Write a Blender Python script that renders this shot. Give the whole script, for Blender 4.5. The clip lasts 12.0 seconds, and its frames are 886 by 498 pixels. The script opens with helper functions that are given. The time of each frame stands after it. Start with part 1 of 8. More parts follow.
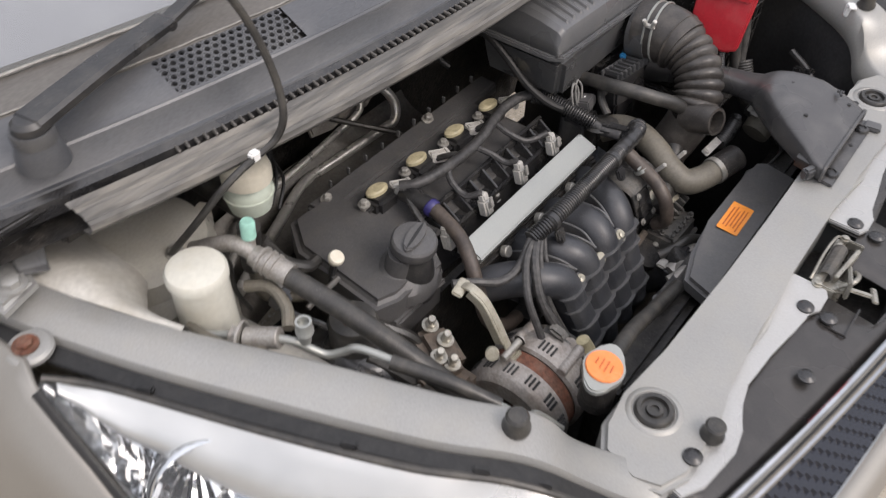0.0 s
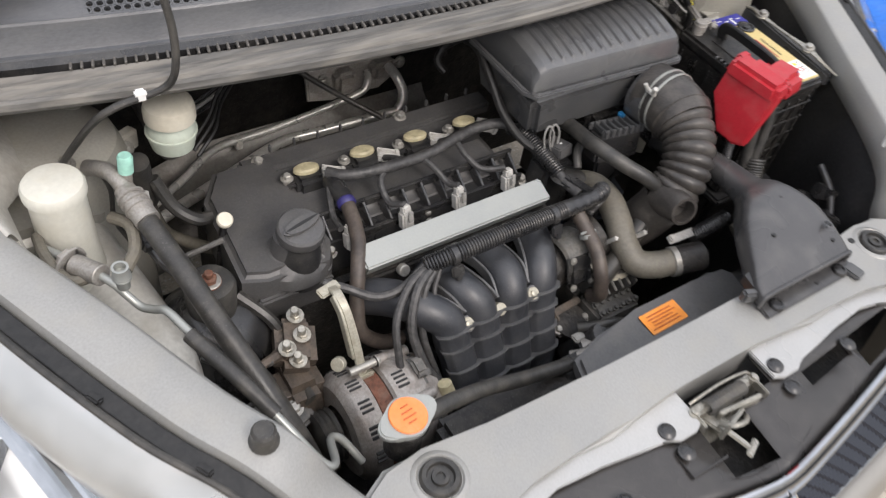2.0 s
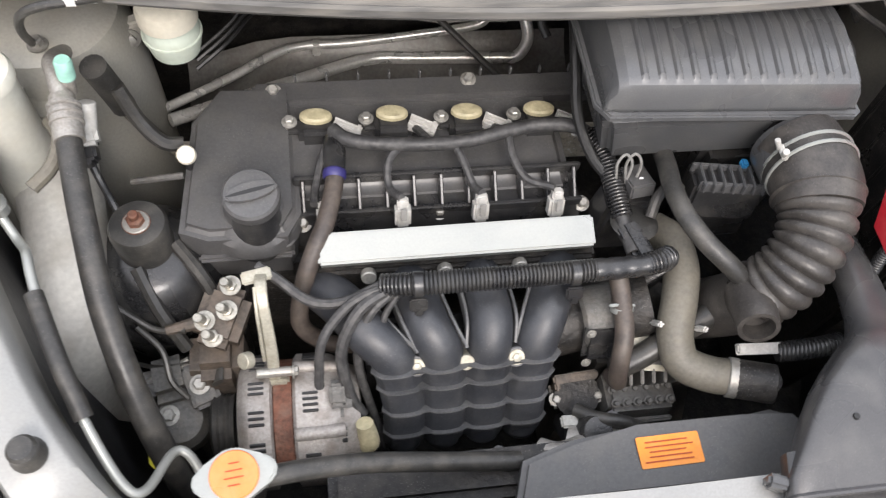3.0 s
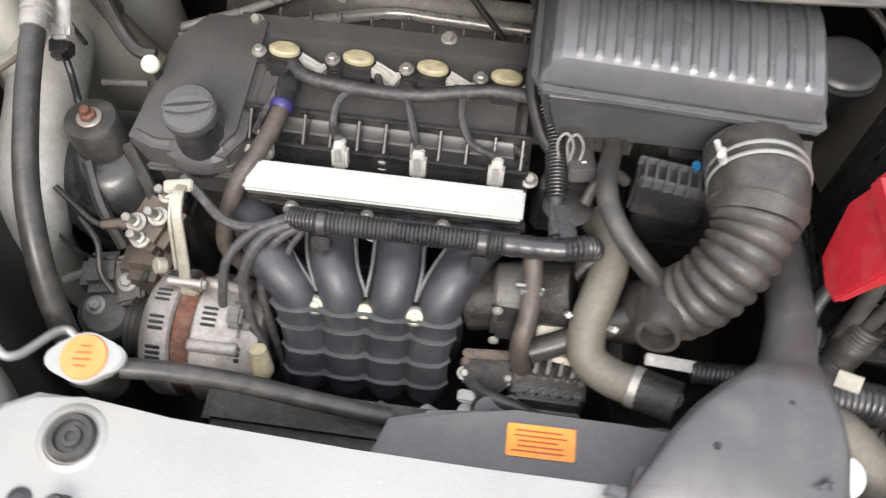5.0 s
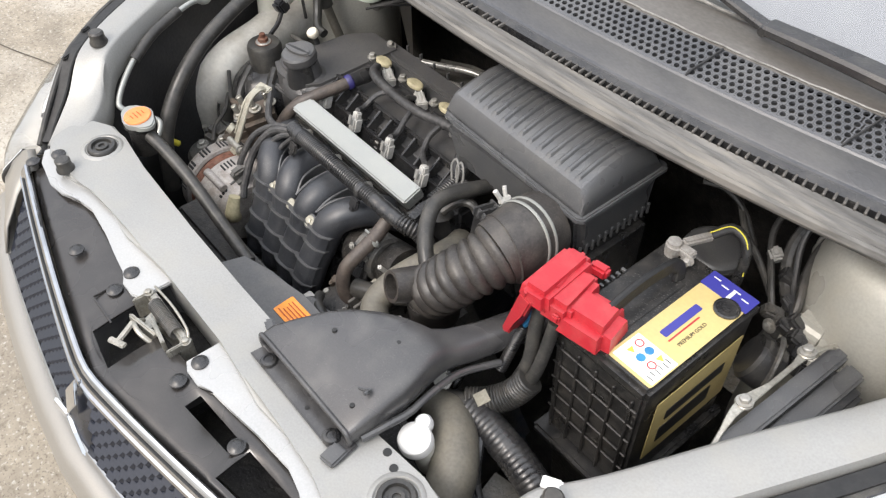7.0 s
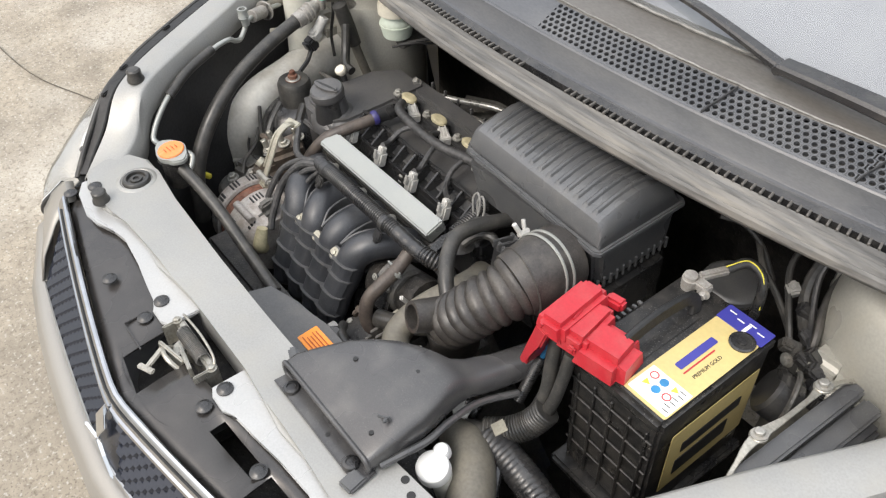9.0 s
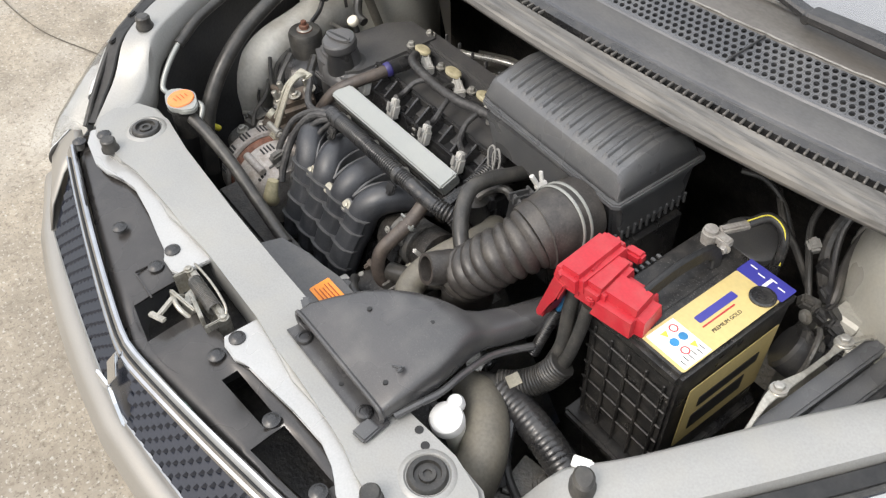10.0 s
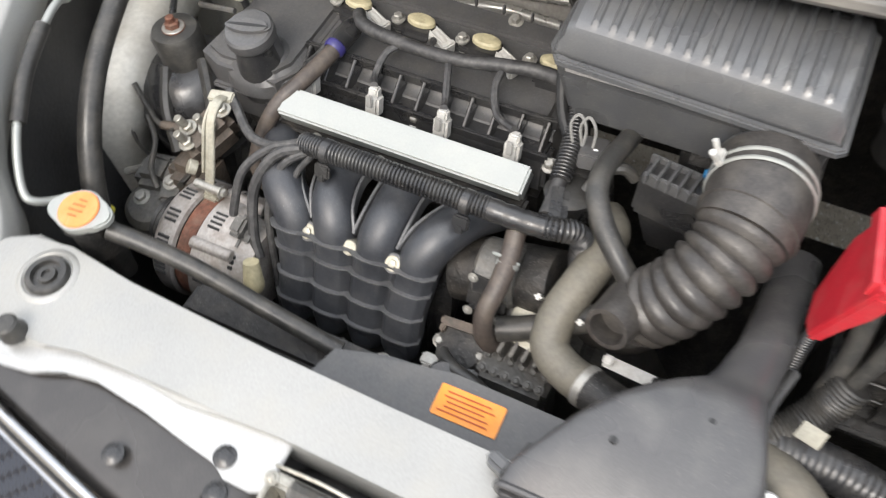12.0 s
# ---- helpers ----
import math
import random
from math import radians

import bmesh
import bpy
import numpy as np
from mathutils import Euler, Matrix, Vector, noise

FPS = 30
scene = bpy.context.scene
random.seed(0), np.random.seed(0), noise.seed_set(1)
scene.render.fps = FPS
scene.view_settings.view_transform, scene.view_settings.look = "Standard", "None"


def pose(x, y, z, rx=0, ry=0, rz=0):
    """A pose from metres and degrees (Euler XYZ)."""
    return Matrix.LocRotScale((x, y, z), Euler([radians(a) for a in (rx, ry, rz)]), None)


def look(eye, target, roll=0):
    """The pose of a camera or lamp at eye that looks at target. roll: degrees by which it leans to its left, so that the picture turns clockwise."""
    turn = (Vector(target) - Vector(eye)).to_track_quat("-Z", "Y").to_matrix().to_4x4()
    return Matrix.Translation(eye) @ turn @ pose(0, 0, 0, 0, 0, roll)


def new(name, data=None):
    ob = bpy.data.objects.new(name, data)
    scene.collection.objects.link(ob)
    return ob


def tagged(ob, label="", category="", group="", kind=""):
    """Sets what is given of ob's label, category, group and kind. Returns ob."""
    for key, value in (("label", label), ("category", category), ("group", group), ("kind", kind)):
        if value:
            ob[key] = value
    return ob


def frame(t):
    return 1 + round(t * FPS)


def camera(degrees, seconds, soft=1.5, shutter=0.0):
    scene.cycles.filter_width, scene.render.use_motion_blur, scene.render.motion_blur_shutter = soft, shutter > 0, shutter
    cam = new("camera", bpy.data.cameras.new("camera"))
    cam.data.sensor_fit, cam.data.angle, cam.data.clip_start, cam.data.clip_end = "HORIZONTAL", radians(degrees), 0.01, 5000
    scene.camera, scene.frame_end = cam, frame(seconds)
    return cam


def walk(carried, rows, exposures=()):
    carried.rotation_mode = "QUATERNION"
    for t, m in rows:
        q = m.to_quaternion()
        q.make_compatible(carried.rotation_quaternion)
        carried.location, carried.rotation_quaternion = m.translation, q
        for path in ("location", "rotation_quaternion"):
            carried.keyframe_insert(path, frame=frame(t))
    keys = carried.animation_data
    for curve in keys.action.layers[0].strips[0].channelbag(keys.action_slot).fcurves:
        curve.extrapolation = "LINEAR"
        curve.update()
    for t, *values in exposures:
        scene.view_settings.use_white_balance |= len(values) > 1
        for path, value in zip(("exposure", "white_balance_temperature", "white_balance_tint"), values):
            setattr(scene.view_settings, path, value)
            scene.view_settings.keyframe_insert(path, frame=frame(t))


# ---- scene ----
cam = camera(56.9, 12.0, soft=1.25, shutter=0.25)
PATH = [
    (0, (-0.881, -0.103, 1.577), (0.238, 0.725, 0.14), 1.9),
    (0.5, (-1.014, -0.285, 1.638), (0.126, 0.637, 0.277), 5.9),
    (1, (-0.958, -0.409, 1.657), (0.145, 0.602, 0.329), 3.9),
    (1.5, (-0.821, -0.444, 1.646), (0.21, 0.604, 0.291), 5.9),
    (2, (-0.646, -0.255, 1.595), (0.25, 0.752, 0.117), 11.9),
    (2.5, (-0.502, -0.151, 1.567), (0.143, 0.799, -0.07), 15.3),
    (3, (-0.267, -0.118, 1.563), (-0.007, 0.841, -0.173), 9.4),
    (3.2, (-0.21, -0.109, 1.561), (-0.033, 0.829, -0.197), 6.3),
    (4.8, (-0.131, -0.131, 1.558), (-0.098, 0.768, -0.228), 4.6),
    (5, (-0.031, -0.147, 1.548), (-0.127, 0.795, -0.214), 2.1),
    (5.5, (0.178, -0.208, 1.56), (-0.256, 0.774, -0.128), -0.6),
    (6, (0.369, -0.325, 1.599), (-0.328, 0.709, 0.035), 1.5),
    (6.5, (0.557, -0.271, 1.609), (-0.385, 0.677, 0.121), -0.1),
    (7, (0.691, -0.203, 1.611), (-0.387, 0.664, 0.166), -0.7),
    (7.2, (0.707, -0.195, 1.613), (-0.393, 0.661, 0.179), -1.1),
    (8.8, (0.709, -0.202, 1.63), (-0.452, 0.652, 0.243), -1.7),
    (9, (0.711, -0.205, 1.626), (-0.455, 0.643, 0.239), -2.2),
    (9.5, (0.711, -0.211, 1.628), (-0.454, 0.604, 0.221), -2.5),
    (10, (0.704, -0.219, 1.603), (-0.421, 0.587, 0.159), -1.7),
    (10.5, (0.689, -0.221, 1.598), (-0.381, 0.613, 0.129), -1.2),
    (11, (0.588, -0.273, 1.601), (-0.379, 0.652, 0.114), -0.7),
    (11.5, (0.45, -0.303, 1.582), (-0.391, 0.676, 0.054), -1.7),
    (12, (0.189, -0.177, 1.489), (-0.384, 0.758, -0.183), -6.1),
]
walk(cam, [(t, look(eye, target, roll)) for t, eye, target, roll in PATH],
     exposures=[(0, 0.15, 6550, 15), (0.5, -0.02, 6550, 15), (1.0, -0.12, 6550, 15), (1.5, -0.08, 6500, 14), (2.0, 0.28, 6500, 13), (3.0, 0.76, 6450, 13), (5.0, 0.92, 6500, 12), (5.5, 0.94, 6500, 11), (6.5, 0.74, 6500, 11), (7.0, 0.67, 6500, 11), (8.8, 0.57, 6550, 10), (11.0, 0.57, 6550, 10), (11.5, 0.69, 6500, 10), (12, 0.88, 6500, 10)])

# ---- daylight under a bright overcast sky ----
world = bpy.data.worlds.new("sky")
scene.world = world
world.use_nodes = True
wn = world.node_tree
sky = wn.nodes.new("ShaderNodeTexSky")
sky.sky_type = "NISHITA"
sky.sun_disc = False
sky.sun_elevation, sky.sun_rotation = radians(48), radians(192)
sky.dust_density, sky.ozone_density = 4.0, 1.0
soften = wn.nodes.new("ShaderNodeMix")
soften.data_type = "RGBA"
soften.inputs[0].default_value = 0.6
soften.inputs[7].default_value = (7.3, 7.4, 7.4, 1)
wn.links.new(sky.outputs[0], soften.inputs[6])
# an overcast dome: brightest overhead, dimmer towards the horizon
up_axis, split, dome, tone = (wn.nodes.new("ShaderNode" + k) for k in ("TexCoord", "SeparateXYZ", "MapRange", "VectorMath"))
dome.inputs[1].default_value, dome.inputs[2].default_value = 0.0, 1.0
dome.inputs[3].default_value, dome.inputs[4].default_value = 0.50, 1.55
tone.operation = "SCALE"
wn.links.new(up_axis.outputs["Generated"], split.inputs[0])
wn.links.new(split.outputs[2], dome.inputs[0])
wn.links.new(soften.outputs[2], tone.inputs[0])
wn.links.new(dome.outputs[0], tone.inputs["Scale"])
wn.links.new(tone.outputs[0], wn.nodes["Background"].inputs[0])
wn.nodes["Background"].inputs[1].default_value = 0.165
sun = new("sun", bpy.data.lights.new("sun", "SUN"))
sun.data.energy, sun.data.angle, sun.data.color = 1.1, radians(20), (1.0, 0.96, 0.9)
sun.matrix_basis = look((0.5, -2.4, 2.7), (0, 0, 0))

# ---- materials ----
def material(name, base, rough=0.5, metal=0.0, grain=60.0, vary=0.25, stain=6.0, dust=0.0, dust_tint=(0.30, 0.27, 0.22),
             bump=0.15, coat=0.0, ior=1.5, stretch=(1, 1, 1), specks=0.0):
    """A surface with variation at two scales, dust in patches and a fine relief."""
    m = bpy.data.materials.new(name)
    m.use_nodes = True
    t = m.node_tree
    n, l = t.nodes, t.links
    b = n["Principled BSDF"]
    co = n.new("ShaderNodeTexCoord")
    fit_ = n.new("ShaderNodeMapping")
    fit_.inputs["Scale"].default_value = stretch
    l.new(co.outputs["Object"], fit_.inputs["Vector"])

    def noise_of(scale, detail, low, high):
        x = n.new("ShaderNodeTexNoise")
        x.inputs["Scale"].default_value, x.inputs["Detail"].default_value = scale, detail
        l.new(fit_.outputs[0], x.inputs["Vector"])
        r = n.new("ShaderNodeMapRange")
        r.inputs[1].default_value, r.inputs[2].default_value = 0.3, 0.7
        r.inputs[3].default_value, r.inputs[4].default_value = low, high
        l.new(x.outputs["Fac"], r.inputs[0])
        return r.outputs[0]

    fine, wide = noise_of(grain, 5, 1 - vary, 1 + vary), noise_of(stain, 3, 1 - vary, 1 + vary)
    mul = n.new("ShaderNodeMath")
    mul.operation = "MULTIPLY"
    l.new(fine, mul.inputs[0]), l.new(wide, mul.inputs[1])
    shade = mul.outputs[0]
    col = n.new("ShaderNodeVectorMath")
    col.operation = "SCALE"
    col.inputs[0].default_value = base
    l.new(shade, col.inputs["Scale"])
    colour = col.outputs[0]
    if dust:
        d = noise_of(stain * 3.1, 8, -0.6 * dust, dust)
        mx = n.new("ShaderNodeMix")
        mx.data_type = "RGBA"
        mx.inputs[7].default_value = (*dust_tint, 1)
        l.new(d, mx.inputs[0]), l.new(colour, mx.inputs[6])
        colour = mx.outputs[2]
    if specks:
        # scattered pale grains of dust, thicker in some places
        dots, thin, some = noise_of(620, 1, 0, 1), noise_of(34, 3, 0, 1), n.new("ShaderNodeMath")
        for link in dots.node.inputs[0].links:
            link.from_node.inputs["Roughness"].default_value = 0.2
        dots.node.inputs[1].default_value, dots.node.inputs[2].default_value = 0.66, 0.74
        some.operation = "MULTIPLY"
        l.new(dots, some.inputs[0]), l.new(thin, some.inputs[1])
        gain, mx = n.new("ShaderNodeMath"), n.new("ShaderNodeMix")
        gain.operation, gain.inputs[1].default_value = "MULTIPLY", specks
        mx.data_type = "RGBA"
        mx.inputs[7].default_value = (0.42, 0.40, 0.37, 1)
        l.new(some.outputs[0], gain.inputs[0]), l.new(gain.outputs[0], mx.inputs[0]), l.new(colour, mx.inputs[6])
        colour = mx.outputs[2]
    l.new(colour, b.inputs["Base Color"])
    ro = n.new("ShaderNodeMapRange")
    ro.inputs[1].default_value, ro.inputs[2].default_value = 1 - vary, 1 + vary
    ro.inputs[3].default_value, ro.inputs[4].default_value = max(rough - 0.1, 0.02), min(rough + 0.12, 1)
    l.new(wide, ro.inputs[0]), l.new(ro.outputs[0], b.inputs["Roughness"])
    b.inputs["Metallic"].default_value = metal
    b.inputs["Coat Weight"].default_value = coat
    b.inputs["Coat Roughness"].default_value = 0.12
    b.inputs["IOR"].default_value = ior
    if bump:
        bp = n.new("ShaderNodeBump")
        bp.inputs["Strength"].default_value, bp.inputs["Distance"].default_value = bump, 0.002
        l.new(fine, bp.inputs["Height"]), l.new(bp.outputs[0], b.inputs["Normal"])
    return m


def clear(name, tint, rough=0.0, least=0.05):
    """A thin clear pane: what is behind it shows through, and its gloss grows with the slant."""
    m = bpy.data.materials.new(name)
    m.use_nodes = True
    n, l = m.node_tree.nodes, m.node_tree.links
    n.remove(n["Principled BSDF"])
    tr, gl, fr, mx = (n.new("ShaderNode" + k) for k in ("BsdfTransparent", "BsdfGlossy", "LayerWeight", "MixShader"))
    steep, rise = n.new("ShaderNodeMath"), n.new("ShaderNodeMapRange")
    steep.operation = "POWER"
    steep.inputs[1].default_value = 4.0
    rise.inputs[3].default_value, rise.inputs[4].default_value = least, 0.95
    tr.inputs[0].default_value = (*tint, 1)
    gl.inputs["Roughness"].default_value = rough
    l.new(fr.outputs["Facing"], steep.inputs[0]), l.new(steep.outputs[0], rise.inputs[0])
    l.new(rise.outputs[0], mx.inputs[0]), l.new(tr.outputs[0], mx.inputs[1]), l.new(gl.outputs[0], mx.inputs[2])
    l.new(mx.outputs[0], n["Material Output"].inputs[0])
    return m


PAINT = material("silver_paint", (0.315, 0.300, 0.272), 0.42, 0.5, 900, 0.06, 3, 0.12, (0.40, 0.38, 0.33), 0.03, 0.25)
INNER = material("inner_silver_paint", (0.310, 0.309, 0.296), 0.42, 0.25, 420, 0.07, 9, 0.35, (0.34, 0.325, 0.285), 0.05)
APRON = material("dusty_apron_paint", (0.54, 0.525, 0.48), 0.5, 0.15, 160, 0.10, 7, 0.6, (0.34, 0.31, 0.25), 0.08)
PLASTIC = material("black_plastic", (0.021, 0.021, 0.022), 0.29, 0, 300, 0.20, 14, 0.18, (0.16, 0.15, 0.13), 0.12, ior=1.6, specks=0.12)
GLOSSY = material("satin_black_moulding", (0.029, 0.031, 0.036), 0.42, 0, 300, 0.14, 16, 0.22, (0.10, 0.097, 0.092), 0.12, ior=1.6, specks=0.1)
LATTICE = material("dusty_black_ribs", (0.085, 0.086, 0.088), 0.42, 0, 400, 0.25, 26, 0.35, (0.15, 0.145, 0.135), 0.1, ior=1.6)
GREYBOX = material("grey_moulded_plastic", (0.070, 0.071, 0.073), 0.30, 0, 700, 0.12, 11, 0.20, (0.15, 0.145, 0.13), 0.07, ior=1.6, specks=0.12)
COWLMAT = material("weathered_cowl_plastic", (0.062, 0.065, 0.071), 0.30, 0, 500, 0.15, 8, 0.28, (0.20, 0.195, 0.185), 0.12, stretch=(0.35, 1, 1), ior=1.65)
RUBBER = material("rubber_hose", (0.034, 0.033, 0.031), 0.38, 0, 260, 0.18, 16, 0.24, (0.17, 0.155, 0.13), 0.15, specks=0.14)
OLDHOSE = material("aged_grey_hose", (0.135, 0.125, 0.102), 0.55, 0, 260, 0.15, 16, 0.35, (0.20, 0.175, 0.13), 0.1)
BROWNHOSE = material("browned_hose", (0.062, 0.050, 0.043), 0.5, 0, 260, 0.2, 20, 0.35, (0.16, 0.13, 0.10), 0.1)
SEAL = material("dusty_seal_rubber", (0.110, 0.107, 0.101), 0.75, 0, 160, 0.30, 26, 0.6, (0.27, 0.25, 0.215), 0.3, stretch=(0.10, 1, 1))
# oily castings; also the near-black that stands for shade on hidden walls and floors
DARK = material("dark_oily_casting_and_shade", (0.019, 0.018, 0.017), 0.5, 0.1, 160, 0.4, 16, 0.35, (0.09, 0.078, 0.065), 0.4, specks=0.3)
# near-black that stands for the shaded gap inside the wings
WINGSHADE = material("inner_wing_shade", (0.020, 0.020, 0.021), 0.5, 0, 200, 0.3, 10, 0.2, (0.05, 0.045, 0.04), 0.2)
CAST = material("cast_aluminium", (0.37, 0.352, 0.325), 0.48, 0.4, 320, 0.18, 22, 0.4, (0.22, 0.19, 0.15), 0.3)
GREYCAST = material("dull_grey_casting", (0.10, 0.098, 0.092), 0.5, 0.25, 240, 0.25, 18, 0.5, (0.16, 0.14, 0.115), 0.35, specks=0.25)
BRIGHT = material("bright_aluminium", (0.345, 0.355, 0.335), 0.36, 0.45, 500, 0.04, 14, 0.2, (0.42, 0.41, 0.37), 0.10)
STEEL = material("zinc_steel", (0.37, 0.36, 0.33), 0.42, 0.5, 320, 0.15, 25, 0.35, (0.22, 0.19, 0.15), 0.08)
BELLOWS = material("dusty_bellows_rubber", (0.042, 0.038, 0.035), 0.40, 0, 320, 0.25, 14, 0.32, (0.15, 0.135, 0.115), 0.15, specks=0.14)
SOILED = material("soiled_aluminium", (0.36, 0.335, 0.31), 0.50, 0.35, 320, 0.18, 18, 0.5, (0.15, 0.115, 0.085), 0.35)
RUST = material("rusty_iron", (0.15, 0.062, 0.038), 0.75, 0.1, 260, 0.35, 30, 0.5, (0.22, 0.14, 0.10), 0.4)
CHROME = material("chrome", (0.80, 0.81, 0.82), 0.07, 1.0, 30, 0.03, 6, 0.04, bump=0.0)
# chrome darkened to stand for the dim surroundings that it would mirror
BARCHROME = material("darkened_chrome", (0.50, 0.51, 0.53), 0.06, 1.0, 30, 0.10, 16, 0.10, bump=0.03)
SEALBLACK = material("black_gap_rubber", (0.013, 0.013, 0.013), 0.5, 0, 200, 0.3, 20, 0.15, (0.07, 0.065, 0.06), 0.2)
REFLECT = material("lamp_reflector", (0.84, 0.85, 0.86), 0.11, 0.95, 20, 0.04, 9, bump=0.02)
SATIN = material("satin_lamp_housing", (0.56, 0.565, 0.57), 0.30, 0.85, 16, 0.12, 8, bump=1.0)
GLASS = clear("windscreen_glass", (0.90, 0.93, 0.93))
LENS = clear("lamp_lens", (0.97, 0.98, 0.98), 0.02, 0.06)
RED = material("red_cover", (0.42, 0.020, 0.030), 0.34, 0, 320, 0.08, 18, 0.18, (0.42, 0.14, 0.12), 0.06)
ORANGE = material("orange_label", (0.85, 0.29, 0.035), 0.5, 0, 200, 0.06, 16, 0.25, (0.75, 0.36, 0.14), 0.02)
PRINT = material("dark_print", (0.42, 0.07, 0.015), 0.6, vary=0.1, bump=0)
CREAM = material("cream_plastic", (0.70, 0.66, 0.55), 0.40, 0, 160, 0.05, 14, 0.25, (0.52, 0.45, 0.32), 0.05)
MILK = material("milky_tank_plastic", (0.60, 0.59, 0.52), 0.42, 0, 160, 0.05, 12, 0.25, (0.54, 0.49, 0.37), 0.06)
MINT = material("mint_tank_plastic", (0.56, 0.62, 0.53), 0.40, 0, 160, 0.05, 12, 0.2, (0.50, 0.47, 0.36), 0.06)
WHITE = material("white_plastic", (0.80, 0.80, 0.78), 0.36, 0, 160, 0.03, 10, 0.10, bump=0.02)
TAN = material("tan_coil_cap", (0.46, 0.41, 0.26), 0.5, 0, 320, 0.1, 40, 0.4, (0.22, 0.19, 0.12), 0.1)
GREYPLUG = material("grey_connector", (0.26, 0.255, 0.24), 0.42, 0, 320, 0.1, 40, 0.4, (0.16, 0.15, 0.13), 0.06)
PALEPLUG = material("pale_connector", (0.50, 0.49, 0.46), 0.42, 0, 320, 0.1, 40, 0.35, (0.28, 0.25, 0.20), 0.06)
BLUE = material("blue_clip", (0.035, 0.030, 0.14), 0.40, bump=0.02)
SKYBLUE = material("blue_tape", (0.03, 0.20, 0.42), 0.40, bump=0.02)
GREEN = material("mint_cap", (0.36, 0.66, 0.55), 0.45, bump=0.02)
YELLOW = material("yellow_stripe", (0.62, 0.55, 0.06), 0.5, bump=0.02)
RUSTCAST = material("brown_stained_casting", (0.092, 0.076, 0.062), 0.55, 0.2, 240, 0.25, 18, 0.5, (0.20, 0.15, 0.11), 0.35)
GOLD = material("gold_label", (0.60, 0.475, 0.20), 0.38, 0.1, 200, 0.05, 14, 0.15, (0.42, 0.36, 0.2), 0.02)
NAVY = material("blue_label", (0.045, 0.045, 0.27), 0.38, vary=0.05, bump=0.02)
PAPER = material("white_label", (0.80, 0.79, 0.74), 0.45, vary=0.04, bump=0.02)
INK = material("black_print", (0.018, 0.018, 0.018), 0.5, vary=0.05, bump=0)
AMBER = material("amber_reflector", (0.36, 0.085, 0.085), 0.22, 0.3, bump=0.02)
TARP = material("blue_tarpaulin", (0.015, 0.16, 0.62), 0.34, 0, 90, 0.1, 5, 0.08, (0.3, 0.4, 0.6), 0.15)
# pale lavender grey: the windscreen's reflection is put into the dashboard colour
DASH = material("dash_and_glass_reflection", (0.26, 0.257, 0.275), 0.55, 0, 200, 0.06, 6, 0.2, (0.34, 0.34, 0.34), 0.05)
SLIT = material("concrete_crack", (0.10, 0.085, 0.065), 0.9, vary=0.3, bump=0)


def concrete():
    """Worn concrete: pale grains and dark pits on wide brown stains."""
    m = material("stained_concrete", (0.315, 0.275, 0.215), 0.85, 0, 34, 0.16, 1.6, 0.5, (0.23, 0.20, 0.16), 0.6)
    n, l = m.node_tree.nodes, m.node_tree.links
    b = n["Principled BSDF"]
    colour = b.inputs["Base Color"].links[0].from_socket
    co = n.new("ShaderNodeTexCoord")
    for scale, low, high, tint, most in ((1.4, 0.48, 0.64, (0.50, 0.47, 0.41, 1), 0.6), (4.5, 0.50, 0.68, (0.19, 0.165, 0.13, 1), 0.6), (60, 0.54, 0.66, (0.15, 0.125, 0.095, 1), 0.55), (170, 0.57, 0.70, (0.09, 0.078, 0.06, 1), 0.7), (100, 0.58, 0.70, (0.55, 0.53, 0.48, 1), 0.6)):
        x, r, mx = n.new("ShaderNodeTexNoise"), n.new("ShaderNodeMapRange"), n.new("ShaderNodeMix")
        x.inputs["Scale"].default_value, x.inputs["Detail"].default_value = scale, 4
        r.inputs[1].default_value, r.inputs[2].default_value, r.inputs[4].default_value = low, high, most
        mx.data_type = "RGBA"
        mx.inputs[7].default_value = tint
        l.new(co.outputs["Object"], x.inputs["Vector"]), l.new(x.outputs["Fac"], r.inputs[0])
        l.new(r.outputs[0], mx.inputs[0]), l.new(colour, mx.inputs[6])
        colour = mx.outputs[2]
    l.new(colour, b.inputs["Base Color"])
    return m


FLANGE = material("pale_silver_flange", (0.44, 0.44, 0.43), 0.32, 0.35, 420, 0.06, 9, 0.2, (0.42, 0.40, 0.36), 0.04)
DUCT = material("scuffed_grey_duct", (0.056, 0.055, 0.056), 0.27, 0, 600, 0.12, 9, 0.3, (0.15, 0.145, 0.135), 0.10, ior=1.6, specks=0.1)
BEZEL = material("bright_lamp_bezel", (0.60, 0.595, 0.58), 0.34, 0.7, 22, 0.07, 12, bump=0.8)
BATTERY = material("dusty_battery_case", (0.016, 0.0155, 0.015), 0.33, 0, 300, 0.25, 20, 0.30, (0.10, 0.09, 0.078), 0.12, specks=0.35)
UPPER = material("browned_cowl_plastic", (0.115, 0.108, 0.098), 0.45, 0, 300, 0.15, 5, 0.35, (0.06, 0.05, 0.042), 0.08, stretch=(0.5, 1, 1))
FOIL = material("crumpled_silver_seal", (0.20, 0.195, 0.18), 0.45, 0.1, 120, 0.25, 30, 0.4, (0.2, 0.19, 0.17), 0.4)
LID = material("grey_ribbed_lid", (0.094, 0.096, 0.099), 0.30, 0, 700, 0.10, 11, 0.22, (0.17, 0.165, 0.15), 0.05, ior=1.6, specks=0.1)
COVER = material("faded_valve_cover", (0.078, 0.077, 0.077), 0.40, 0, 300, 0.12, 14, 0.32, (0.12, 0.112, 0.10), 0.05, ior=1.55, specks=0.16)
